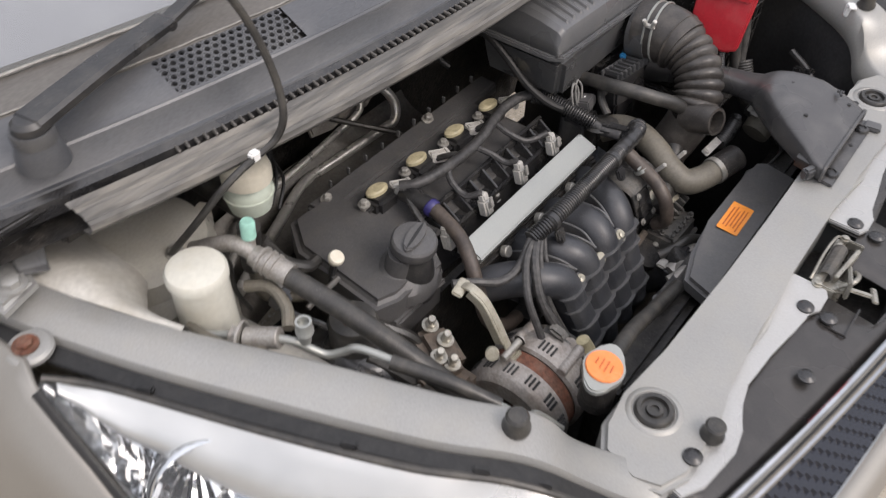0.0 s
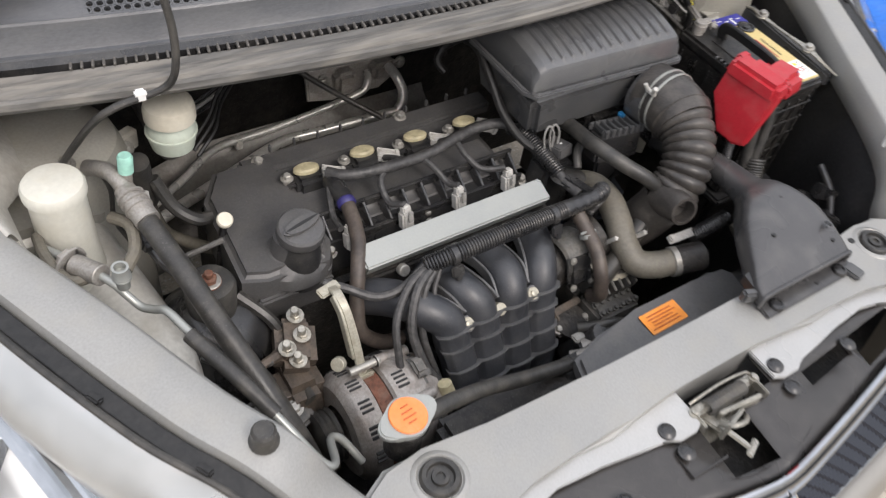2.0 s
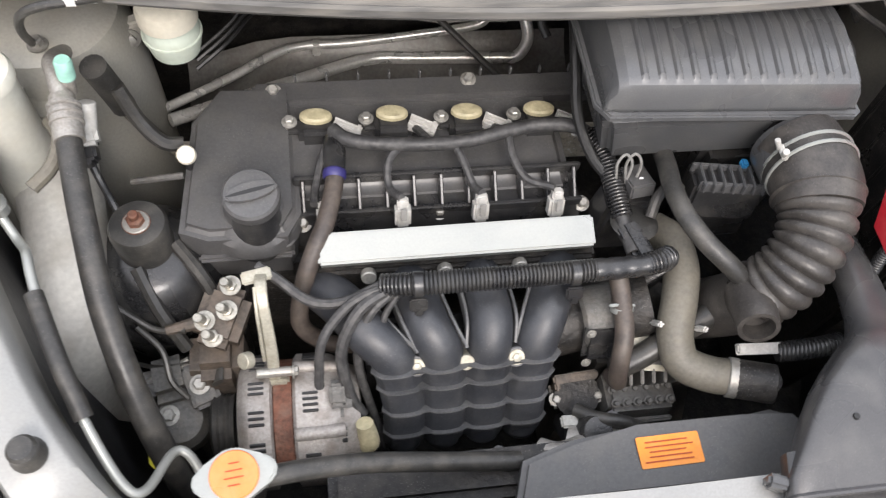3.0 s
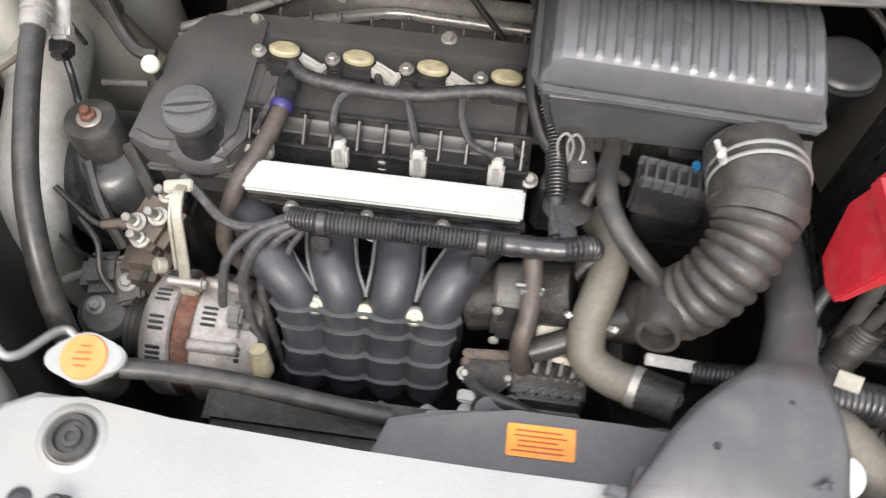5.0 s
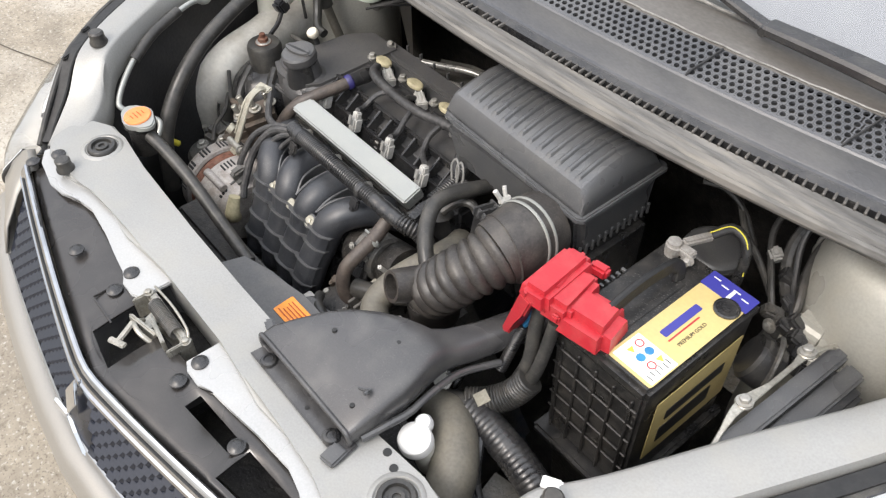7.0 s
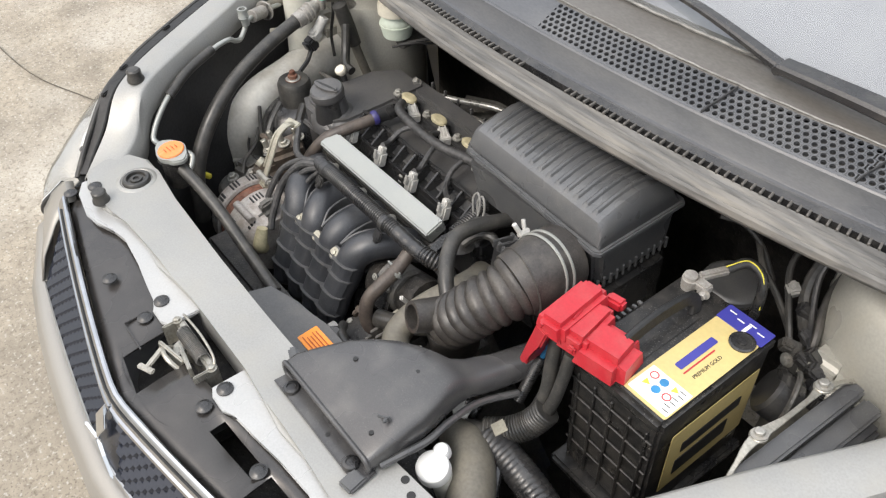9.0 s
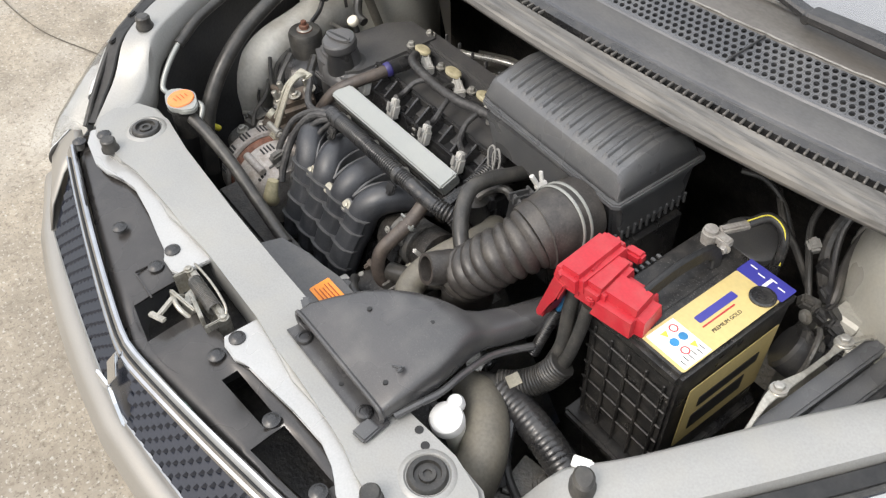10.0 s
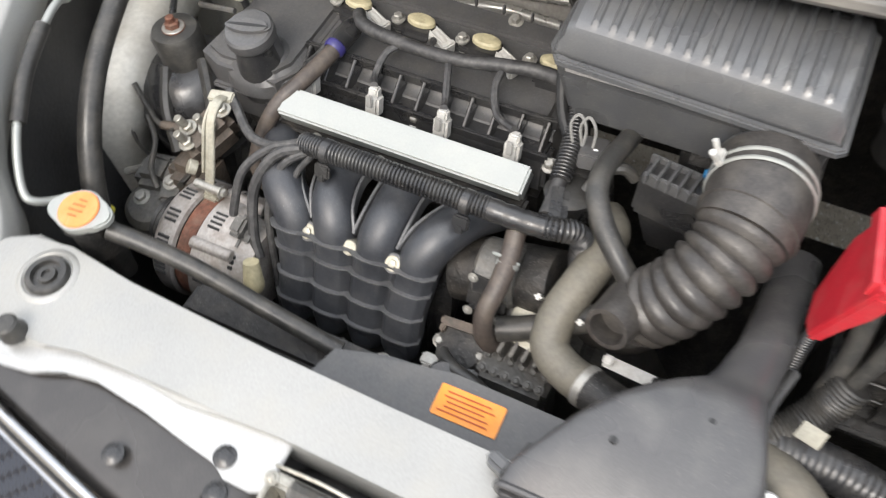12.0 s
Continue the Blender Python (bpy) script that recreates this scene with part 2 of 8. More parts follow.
# the faint blue of the base stands for the tarpaulin mirrored in the mesh
MESH = material("blue_tinted_dark_mesh", (0.018, 0.021, 0.031), 0.20, 0, 300, 0.1, 16, 0.12, (0.14, 0.14, 0.14), 0.03)
STRAP = material("pale_plated_steel", (0.40, 0.38, 0.31), 0.38, 0.3, 320, 0.15, 25, 0.4, (0.28, 0.24, 0.17), 0.1)
GRILLECOVER = material("brownish_cover_plastic", (0.033, 0.030, 0.028), 0.26, 0, 500, 0.12, 9, 0.14, (0.12, 0.112, 0.10), 0.10, ior=1.6)
PIPE = material("drawn_silver_pipe", (0.66, 0.65, 0.62), 0.30, 0.55, 320, 0.1, 25, 0.25, (0.4, 0.36, 0.3), 0.05)
TAPE = material("grey_cloth_tape", (0.042, 0.041, 0.041), 0.5, 0, 200, 0.25, 40, 0.35, (0.15, 0.145, 0.135), 0.3)
SHIELD = material("dull_heat_shield", (0.15, 0.145, 0.135), 0.42, 0.35, 200, 0.2, 12, 0.4, (0.12, 0.10, 0.08), 0.2)
ZINC = material("olive_zinc", (0.38, 0.365, 0.32), 0.34, 0.6, 320, 0.2, 30, 0.4, (0.14, 0.12, 0.09), 0.08)
# dusty inner paint made lighter and beiger: the light on the towers is in it
TOWER = material("brightened_dusty_tower_paint", (0.37, 0.36, 0.32), 0.36, 0.15, 300, 0.08, 9, 0.35, (0.40, 0.37, 0.30), 0.05)
CAPRED = material("orange_cap_disc", (0.80, 0.23, 0.06), 0.30, 0, 200, 0.06, 16, 0.3, (0.75, 0.36, 0.16), 0.02)
CONCRETE = concrete()

# ---- builders ----
def thing(name, at, label, category, group="", kind=""):
    ob = new(name)
    ob.empty_display_size = 0.02
    ob.matrix_basis = Matrix.Translation(at)
    return tagged(ob, label, category, group, kind)


def part(name, bm, mat, parent=None, label="", sharp=35, smooth=True):
    """One bmesh, in the place's own metres, as one mesh object under a thing or a part."""
    me = bpy.data.meshes.new(name)
    bmesh.ops.recalc_face_normals(bm, faces=bm.faces)
    bm.to_mesh(me)
    bm.free()
    me.materials.append(mat)
    if smooth:
        me.shade_smooth()
        me.set_sharp_from_angle(angle=radians(sharp))
    ob = new(name, me)
    if parent is not None:
        ob.parent = parent
        if parent.data is None:
            ob.matrix_parent_inverse = Matrix.Translation(-parent.location)
    return tagged(ob, label)


def again(ob, m):
    """The same mesh once more, moved by m, under the same parent."""
    o = ob.copy()
    scene.collection.objects.link(o)
    o.matrix_basis = m
    return o


def join(*bms):
    out = bmesh.new()
    for bm in bms:
        me = bpy.data.meshes.new("tmp")
        bm.to_mesh(me)
        bm.free()
        out.from_mesh(me)
        bpy.data.meshes.remove(me)
    return out


def shaped(bm, m):
    bmesh.ops.transform(bm, matrix=m, verts=bm.verts)
    return bm


def rbox(c, s, r=0.003, rot=(0, 0, 0), seg=2):
    bm = bmesh.new()
    bmesh.ops.create_cube(bm, size=1.0)
    bmesh.ops.scale(bm, vec=s, verts=bm.verts)
    if r:
        bmesh.ops.bevel(bm, geom=bm.edges, offset=min(r, min(s) * 0.45), segments=seg, affect="EDGES")
    return shaped(bm, pose(*c, *rot))


def taper(c0, s0, c1, s1, r=0.003, seg=2):
    """A box whose lower face has centre c0 and size s0 (x, y) and its upper one c1 and s1."""
    bm = bmesh.new()
    lo = [bm.verts.new((c0[0] + a * s0[0] / 2, c0[1] + b * s0[1] / 2, c0[2])) for a, b in ((-1, -1), (1, -1), (1, 1), (-1, 1))]
    hi = [bm.verts.new((c1[0] + a * s1[0] / 2, c1[1] + b * s1[1] / 2, c1[2])) for a, b in ((-1, -1), (1, -1), (1, 1), (-1, 1))]
    bm.faces.new(lo[::-1]), bm.faces.new(hi)
    for i in range(4):
        bm.faces.new((lo[i], lo[(i + 1) % 4], hi[(i + 1) % 4], hi[i]))
    if r:
        bmesh.ops.bevel(bm, geom=bm.edges, offset=r, segments=seg, affect="EDGES")
    return bm


def prism(outline, z0, z1, r=0.002, seg=2, m=None):
    bm = bmesh.new()
    n = len(outline)
    lo, hi = [bm.verts.new((x, y, z0)) for x, y in outline], [bm.verts.new((x, y, z1)) for x, y in outline]
    bm.faces.new(lo[::-1]), bm.faces.new(hi)
    for i in range(n):
        bm.faces.new((lo[i], lo[(i + 1) % n], hi[(i + 1) % n], hi[i]))
    if r:
        bmesh.ops.bevel(bm, geom=[e for e in bm.edges if abs(e.verts[0].co.z - e.verts[1].co.z) < 1e-6], offset=r, segments=seg, affect="EDGES")
    bmesh.ops.triangulate(bm, faces=[f for f in bm.faces if len(f.verts) > 4])
    return shaped(bm, m) if m is not None else bm


def aim(at, way):
    """A frame at a place whose z runs along way."""
    return Matrix.Translation(at) @ Vector(way).to_track_quat("Z", "Y").to_matrix().to_4x4()


def lathe(profile, m=None, n=24, squash=(1, 1)):
    """A turned body: rows of (radius, height)."""
    bm = bmesh.new()
    rings = []
    for r, z in profile:
        if r < 1e-6:
            rings.append([bm.verts.new((0, 0, z))])
        else:
            rings.append([bm.verts.new((r * squash[0] * math.cos(2 * math.pi * i / n), r * squash[1] * math.sin(2 * math.pi * i / n), z)) for i in range(n)])
    for a, b in zip(rings, rings[1:]):
        for i in range(n):
            j = (i + 1) % n
            if len(a) == 1 and len(b) == 1:
                continue
            if len(a) == 1:
                bm.faces.new((a[0], b[i], b[j]))
            elif len(b) == 1:
                bm.faces.new((a[i], a[j], b[0]))
            else:
                bm.faces.new((a[i], a[j], b[j], b[i]))
    return shaped(bm, m) if m is not None else bm


def disc(p0, p1, r, bevel=0.001, n=20, r1=None):
    """A closed cylinder or cone between two places, with softened rims."""
    h = (Vector(p1) - Vector(p0)).length
    q = r if r1 is None else r1
    return lathe([(0, 0), (r - bevel, 0), (r, bevel), (q, h - bevel), (q - bevel, h), (0, h)], aim(p0, Vector(p1) - Vector(p0)), n)


def hexbolt(at, way, r=0.006, h=0.005):
    m = aim(at, way)
    return join(lathe([(0, 0), (r * 1.5, 0), (r * 1.5, h * 0.25), (r, h * 0.3), (r, h), (r * 0.75, h * 1.15), (0, h * 1.15)], m, 6),
                lathe([(0, 0), (r * 1.55, 0), (r * 1.55, h * 0.22), (0, h * 0.22)], m, 16))


def spline(pts, res=8):
    """Places along a smooth line through the given ones."""
    p = [Vector(q) for q in pts]
    if len(p) == 2:
        return [p[0].lerp(p[1], i / res) for i in range(res + 1)]
    p = [2 * p[0] - p[1], *p, 2 * p[-1] - p[-2]]
    out = []
    for a, b, c, d in zip(p, p[1:], p[2:], p[3:]):
        for i in range(res):
            t = i / res
            out.append(0.5 * ((2 * b) + (c - a) * t + (2 * a - 5 * b + 4 * c - d) * t * t + (3 * b - a - 3 * c + d) * t ** 3))
    out.append(p[-2])
    return out


def tube(pts, r, n=12, res=8, ridge=0.0, pitch=0.006, hollow=0.0, squash=1.0):
    """A hose along a smooth line. r: one radius, or one per given place. ridge, pitch: the rings of a bellows or conduit."""
    line = spline(pts, res)
    k = len(pts)
    rad = [r] * len(line) if not isinstance(r, (list, tuple)) else [float(np.interp(i / res, range(k), r)) for i in range(len(line))]
    if ridge:
        cum = [0.0]
        for a, b in zip(line, line[1:]):
            cum.append(cum[-1] + (b - a).length)
        total = cum[-1]
        steps = max(int(total / pitch) * 4, 8)
        fine, fr = [], []
        for i in range(steps + 1):
            s = total * i / steps
            fine.append(Vector([float(np.interp(s, cum, [v[q] for v in line])) for q in range(3)]))
            fr.append(float(np.interp(s, cum, rad)) + (0, ridge * 0.8, ridge, ridge * 0.8)[i % 4])
        line, rad = fine, fr
    bm = bmesh.new()
    up = None
    rings = []
    for i, v in enumerate(line):
        d = (line[min(i + 1, len(line) - 1)] - line[max(i - 1, 0)]).normalized()
        if up is None:
            up = d.orthogonal().normalized()
        up = (up - d * up.dot(d)).normalized()
        side = d.cross(up)
        rings.append([bm.verts.new(v + rad[i] * (math.cos(2 * math.pi * j / n) * up + squash * math.sin(2 * math.pi * j / n) * side)) for j in range(n)])
    for a, b in zip(rings, rings[1:]):
        for j in range(n):
            bm.faces.new((a[j], a[(j + 1) % n], b[(j + 1) % n], b[j]))
    for ring, v, q in ((rings[0], line[0], 1), (rings[-1], line[-1], -1)):
        if hollow:
            d = (line[1] - line[0]).normalized() if q == 1 else (line[-2] - line[-1]).normalized()
            lip = [bm.verts.new(v + (w.co - v) * hollow) for w in ring]
            deep = [bm.verts.new(w.co + d * 0.03) for w in lip]
            for j in range(n):
                e = (j + 1) % n
                bm.faces.new((ring[j], ring[e], lip[e], lip[j])), bm.faces.new((lip[j], lip[e], deep[e], deep[j]))
            bm.faces.new(deep)
        else:
            bm.faces.new(ring)
    return bm


def sheet(rows, closed=False):
    """A surface through rows of places."""
    bm = bmesh.new()
    vs = [[bm.verts.new(p) for p in row] for row in rows]
    for a, b in zip(vs, vs[1:]):
        k = len(a)
        for i in range(k if closed else k - 1):
            bm.faces.new((a[i], a[(i + 1) % k], b[(i + 1) % k], b[i]))
    return bm


def thick(ob, t, offset=-1.0):
    s = ob.modifiers.new("thickness", "SOLIDIFY")
    s.thickness, s.offset = t, offset
    return ob


def mirrored(bm):
    for v in bm.verts:
        v.co.x = -v.co.x
    bmesh.ops.reverse_faces(bm, faces=bm.faces)
    return bm


def plate(c, u, v, w, h, t=0.0012, r=0.002, cut=3):
    """A thin rounded label or plate at c: u along its width, v along its height."""
    u, v = Vector(u).normalized(), Vector(v).normalized()
    v = (v - u * v.dot(u)).normalized()
    m = Matrix.Translation(c) @ Matrix((u, v, u.cross(v))).transposed().to_4x4()
    pts = []
    for sx, sy, a0 in ((1, 1, 0), (-1, 1, 90), (-1, -1, 180), (1, -1, 270)):
        for i in range(cut + 1):
            a = radians(a0 + 90 * i / cut)
            pts.append((sx * (w / 2 - r) + r * math.cos(a), sy * (h / 2 - r) + r * math.sin(a)))
    return prism(pts, 0, t, 0, m=m)


def letters(text, c, u, v, size, mat, parent, name="lettering", label=""):
    """Flat raised lettering with the built-in font."""
    cu = bpy.data.curves.new("text", "FONT")
    cu.body, cu.size, cu.extrude, cu.align_x, cu.align_y = text, size, 0.0002, "CENTER", "CENTER"
    tmp = bpy.data.objects.new("tmp", cu)
    scene.collection.objects.link(tmp)
    me = bpy.data.meshes.new_from_object(tmp.evaluated_get(bpy.context.evaluated_depsgraph_get()))
    bpy.data.objects.remove(tmp)
    bm = bmesh.new()
    bm.from_mesh(me)
    u, v = Vector(u).normalized(), Vector(v).normalized()
    v = (v - u * v.dot(u)).normalized()
    shaped(bm, Matrix.Translation(c) @ Matrix((u, v, u.cross(v))).transposed().to_4x4())
    return part(name, bm, mat, parent, label, smooth=False)


def ribbon(pts, w, h, res=6, up=(0, 0, 1)):
    """A flat bar along a smooth line, wide across up: w and h per given place."""
    line = spline(pts, res)
    k = range(len(pts))
    up = Vector(up)
    rows = []
    for i, v in enumerate(line):
        d = (line[min(i + 1, len(line) - 1)] - line[max(i - 1, 0)]).normalized()
        side = d.cross(up).normalized()
        n = side.cross(d).normalized()
        a, b = float(np.interp(i / res, k, w)) / 2, float(np.interp(i / res, k, h)) / 2
        e = min(a, b) * 0.5
        rows.append([v + side * x + n * y for x, y in ((a, -b + e), (a, b - e), (a - e, b), (-a + e, b), (-a, b - e), (-a, -b + e), (-a + e, -b), (a - e, -b))])
    bm = sheet(rows, True)
    bm.verts.ensure_lookup_table()
    bm.faces.new([bm.verts[i] for i in range(8)]), bm.faces.new([bm.verts[len(bm.verts) - 8 + i] for i in range(8)])
    return bm

# ---- ground ----
def build_ground():
    bm = bmesh.new()
    xs = [-900, -60, -12] + [-6 + 0.25 * i for i in range(49)] + [12, 60, 900]
    vs = [[bm.verts.new((x, y, 0.006 * noise.noise((x * 0.9, y * 0.9, 3)) if abs(x) < 6 and abs(y) < 6 else 0)) for x in xs] for y in xs]
    for a, b in zip(vs, vs[1:]):
        for i in range(len(xs) - 1):
            bm.faces.new((a[i], a[i + 1], b[i + 1], b[i]))
    ob = part("ground", bm, CONCRETE)
    tagged(ob, "rough stained concrete yard floor under the car", "ground", kind="structure")
    crack = tube([(-3.0, 0.10, 0.004), (-2.4, 0.16, 0.006), (-2.0, 0.30, 0.006), (-1.5, 0.42, 0.006), (-1.0, 0.55, 0.004)], 0.0025, 5, 10, squash=0.6)
    part("crack", crack, SLIT, ob)


build_ground()


def build_tarp():
    tarp = thing("tarpaulin", (2.6, 0.9, 0), "crumpled bright blue tarpaulin heaped on the concrete", "tarpaulin")
    bm = bmesh.new()
    n, k = 110, 90
    rows = []
    for j in range(k + 1):
        row = []
        for i in range(n + 1):
            u, v = i / n, j / k
            x, y = 1.66 + 2.4 * u + 0.35 * v, 0.22 + 1.9 * v - 0.35 * u
            rise = min(u * 4, 1) * min(v * 4, 1) * min((1 - v) * 5, 1)
            fold = noise.noise((x * 2.1, y * 2.1, 1)) * 0.16 + noise.ridged_multi_fractal((x * 2.6, y * 2.6, 4), 1, 2, 3, 1, 2) * 0.06 + 0.05 * abs(noise.noise((x * 5 + y * 3, y * 1.4, 2))) + 0.025 * abs(noise.noise((x * 13 + y * 4, y * 5 - x * 3, 5)))
            edge = 0.10 * noise.noise((x * 3, y * 3, 9))
            row.append((x + edge, y + edge, max(0.012, rise * (0.30 + 0.25 * u + fold) + 0.02)))
        rows.append(row)
    part("sheet", sheet(rows), TARP, tarp, sharp=60)
    rims = [rows[0], rows[-1], [r[0] for r in rows], [r[-1] for r in rows]]
    for rim in rims:
        part("hem", tube([(x, y, z + 0.004) for x, y, z in rim[::3]], 0.007, 6, 2), TARP, tarp, "rolled and stitched hem")
    for row in (rows[2], [r[2] for r in rows]):
        for x, y, z in row[8:-8:22]:
            part("eyelet", lathe([(0.008, 0.0), (0.009, 0.003), (0.013, 0.003), (0.015, 0.0)], Matrix.Translation((x, y, z + 0.005)), 14), BRIGHT, tarp, "metal eyelet")


build_tarp()

# ---- the car's body ----
car = thing("car", (0, 0.4, 0), "small silver-beige hatchback with its engine bay open, standing on concrete", "car")

# upper radiator support: a raised beam with wide ends and two lower flanges beside the latch
half = [(0.0, 0.022), (0.12, 0.023), (0.28, 0.028), (0.36, 0.036), (0.405, 0.036), (0.435, 0.020), (0.447, -0.020),
        (0.437, -0.050), (0.405, -0.064), (0.345, -0.066), (0.315, -0.058), (0.28, -0.044), (0.22, -0.046), (0.17, -0.050), (0.12, -0.044), (0.075, -0.040), (0.0, -0.040)]
beam = [(x, y) for x, y in half] + [(-x, y) for x, y in half[::-1][1:-1]]
support = part("radiator_support", prism(beam, 0.792, 0.848, 0.006, 3), INNER, car, "silver-painted pressed steel radiator support beam")
tabs = [(0.062, -0.036), (0.062, -0.082), (0.075, -0.088), (0.10, -0.088), (0.118, -0.078), (0.155, -0.075), (0.20, -0.068), (0.255, -0.062),
        (0.285, -0.068), (0.315, -0.083), (0.345, -0.088), (0.40, -0.080), (0.425, -0.066), (0.42, -0.04), (0.28, -0.03), (0.12, -0.03)]
part("flange", prism(tabs, 0.8310, 0.8375, 0.0015), FLANGE, car, "silver flange beside the latch")
part("flange", mirrored(prism(tabs, 0.8310, 0.8375, 0.0015)), FLANGE, car, "silver flange beside the latch")
# near-black wall: the shaded depth below the beam is put into its colour
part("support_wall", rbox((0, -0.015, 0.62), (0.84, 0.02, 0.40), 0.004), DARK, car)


def bump_stop(x):
    m = Matrix.Translation((x, 0.0, 0.848)) @ Matrix.Scale(0.80, 4)
    stop = part("bump_stop", lathe([(0, 0.002), (0.006, 0.002), (0.006, 0.005), (0.011, 0.005), (0.012, 0.001), (0.017, 0.001), (0.0185, 0.0065),
                                    (0.024, 0.0065), (0.0265, 0.004), (0.0275, 0.0), (0.0275, -0.004)], m, 32), RUBBER, car, "dusty rubber bonnet bump stop")
    part("rim", lathe([(0.0275, -0.001), (0.031, 0.0025), (0.037, 0.0012), (0.040, -0.002)], m, 32), INNER, stop)


bump_stop(-0.36), bump_stop(0.36)

clip_mesh = part("clip", lathe([(0, 0.0048), (0.0034, 0.0052), (0.0062, 0.0042), (0.0080, 0.0026), (0.0102, 0.0018), (0.0105, 0.0), (0.0, 0.0)], None, 18), PLASTIC, car, "black push-in clip")
clip_mesh.matrix_basis = Matrix.Translation((-0.108, -0.072, 0.8375))
for x, y, z in ((0.075, -0.071, 0.8375), (-0.385, -0.056, 0.8485), (0.385, -0.056, 0.8485), (-0.101, -0.100, 0.8305), (0.077, -0.101, 0.8305), (0.195, -0.092, 0.8305),
                (-0.20, -0.110, 0.8305), (-0.418, -0.088, 0.8305), (0.30, -0.095, 0.8305)):
    again(clip_mesh, Matrix.Translation((x, y, z)))
for s in (-1, 1):
    part("rubber_post", lathe([(0, 0.016), (0.009, 0.016), (0.011, 0.014), (0.0105, 0.004), (0.013, 0.0), (0.013, -0.004)], pose(s * 0.348, -0.060, 0.850), 20), RUBBER, car)

# black cover in front of the support, with its latch well and two slots
def cover_front(x):
    return -0.176 + 0.15 * abs(x) + 0.10 * x * x


xs = [-0.43, -0.40, -0.36, -0.30, -0.24, -0.18, -0.12, -0.066, -0.03, 0.0, 0.03, 0.062, 0.108, 0.15, 0.192, 0.206, 0.25, 0.30, 0.36, 0.40, 0.43]
ts = [0.0, 0.30, 0.40, 0.58, 0.85, 1.0]
bm = bmesh.new()
grid = [[bm.verts.new((x, -0.045 + (cover_front(x) + 0.045) * t, 0.8300 - 0.012 * t * t - 0.006 * abs(x))) for t in ts] for x in xs]
for i, x in enumerate(xs[:-1]):
    for j in range(len(ts) - 1):
        mid = (x + xs[i + 1]) / 2
        if (-0.066 < mid < 0.062 and j < 1) or (-0.066 < mid < 0.0 and j < 4) or (0.108 < mid < 0.192 and 2 <= j < 3) or (0.206 < mid < 0.30 and 2 <= j < 4):
            continue
        bm.faces.new((grid[i][j], grid[i + 1][j], grid[i + 1][j + 1], grid[i][j + 1]))
cover = thick(part("grille_cover", bm, GRILLECOVER, car, "dusty black plastic cover behind the grille"), 0.003)
part("ridge", join(rbox((-0.085, -0.125, 0.8255), (0.055, 0.002, 0.004), 0.0008), rbox((-0.112, -0.110, 0.8265), (0.002, 0.03, 0.004), 0.0008)), GRILLECOVER, cover)
part("well", prism([(-0.41, -0.03), (-0.41, -0.06), (-0.30, -0.09), (-0.06, -0.14), (0.06, -0.14), (0.30, -0.09), (0.41, -0.06), (0.41, -0.03)], 0.735, 0.750, 0.002), DARK, car)
for x, y in ((0.312, 0.024), (0.331, 0.018)):
    part("beam_hole", lathe([(0, 0.0006), (0.0048, 0.0006), (0.0052, -0.001)], Matrix.Translation((x, y, 0.8482)), 14), INK, car)
well = [Vector((0.068 * math.copysign(abs(math.cos(a)) ** 0.6, math.cos(a)) - 0.002, 0.052 * math.copysign(abs(math.sin(a)) ** 0.6, math.sin(a)) - 0.090, 0)) for a in (2 * math.pi * i / 28 for i in range(28))]
part("well_floor", rbox((-0.005, -0.090, 0.771), (0.19, 0.145, 0.004), 0.001), DARK, car)
part("latch_well", sheet([[(p.x * k, -0.09 + (p.y + 0.09) * k, z) for p in well] for k, z in ((1.28, 0.8215), (1.24, 0.80), (1.18, 0.772))], True), GREYBOX, car, "rounded plastic latch well")

# grille: chrome bar, slanted mesh of small wedges, bright lower edge
def arc(y0, k, z0, kz, n=41, w=0.417):
    return [(x - 0.012 * (1 - abs(x) / w), y0 + (0.15 + k) * math.sqrt(x * x + 0.0004) - 0.003 + 0.10 * x * x, z0 + kz * abs(x)) for x in np.linspace(-w, w, n)]


def band(curves):
    return sheet([list(c) for c in zip(*curves)])


top = [arc(-0.172, 0, 0.820, 0.012), arc(-0.1735, 0, 0.8262, 0.012), arc(-0.1755, 0, 0.8275, 0.012), arc(-0.1790, 0, 0.8265, 0.012), arc(-0.1840, 0, 0.8215, 0.012), arc(-0.1880, 0, 0.8150, 0.012), arc(-0.1875, 0, 0.8125, 0.012),
       arc(-0.1910, 0, 0.8100, 0.014), arc(-0.1925, 0, 0.8055, 0.014), arc(-0.188, 0, 0.803, 0.014)]
grille = part("grille", band([arc(-0.180, 0.0, 0.806, 0.020), arc(-0.218, -0.07, 0.729, 0.0, w=0.372)]), MESH, car, "dark moulded grille mesh, tinted for the tarpaulin's blue reflection", smooth=True)
part("chrome_bar", band(top), BARCHROME, car, "chrome grille bar", sharp=25)
low = [arc(-0.216, -0.07, 0.730, 0.0, w=0.372), arc(-0.2190, -0.07, 0.7315, 0.0, w=0.373), arc(-0.2215, -0.07, 0.7295, 0.0, w=0.374), arc(-0.2215, -0.07, 0.723, 0.0, w=0.375)]
# thin black tube stands in for the dark line mirrored in the chrome
part("bar_groove", tube(arc(-0.1848, 0, 0.8212, 0.012)[1:-1:2], 0.0016, 6, 2), SEALBLACK, car, "dark reflected streak along the chrome bar")
part("chrome_edge", band(low), BARCHROME, car)
wedge = bmesh.new()
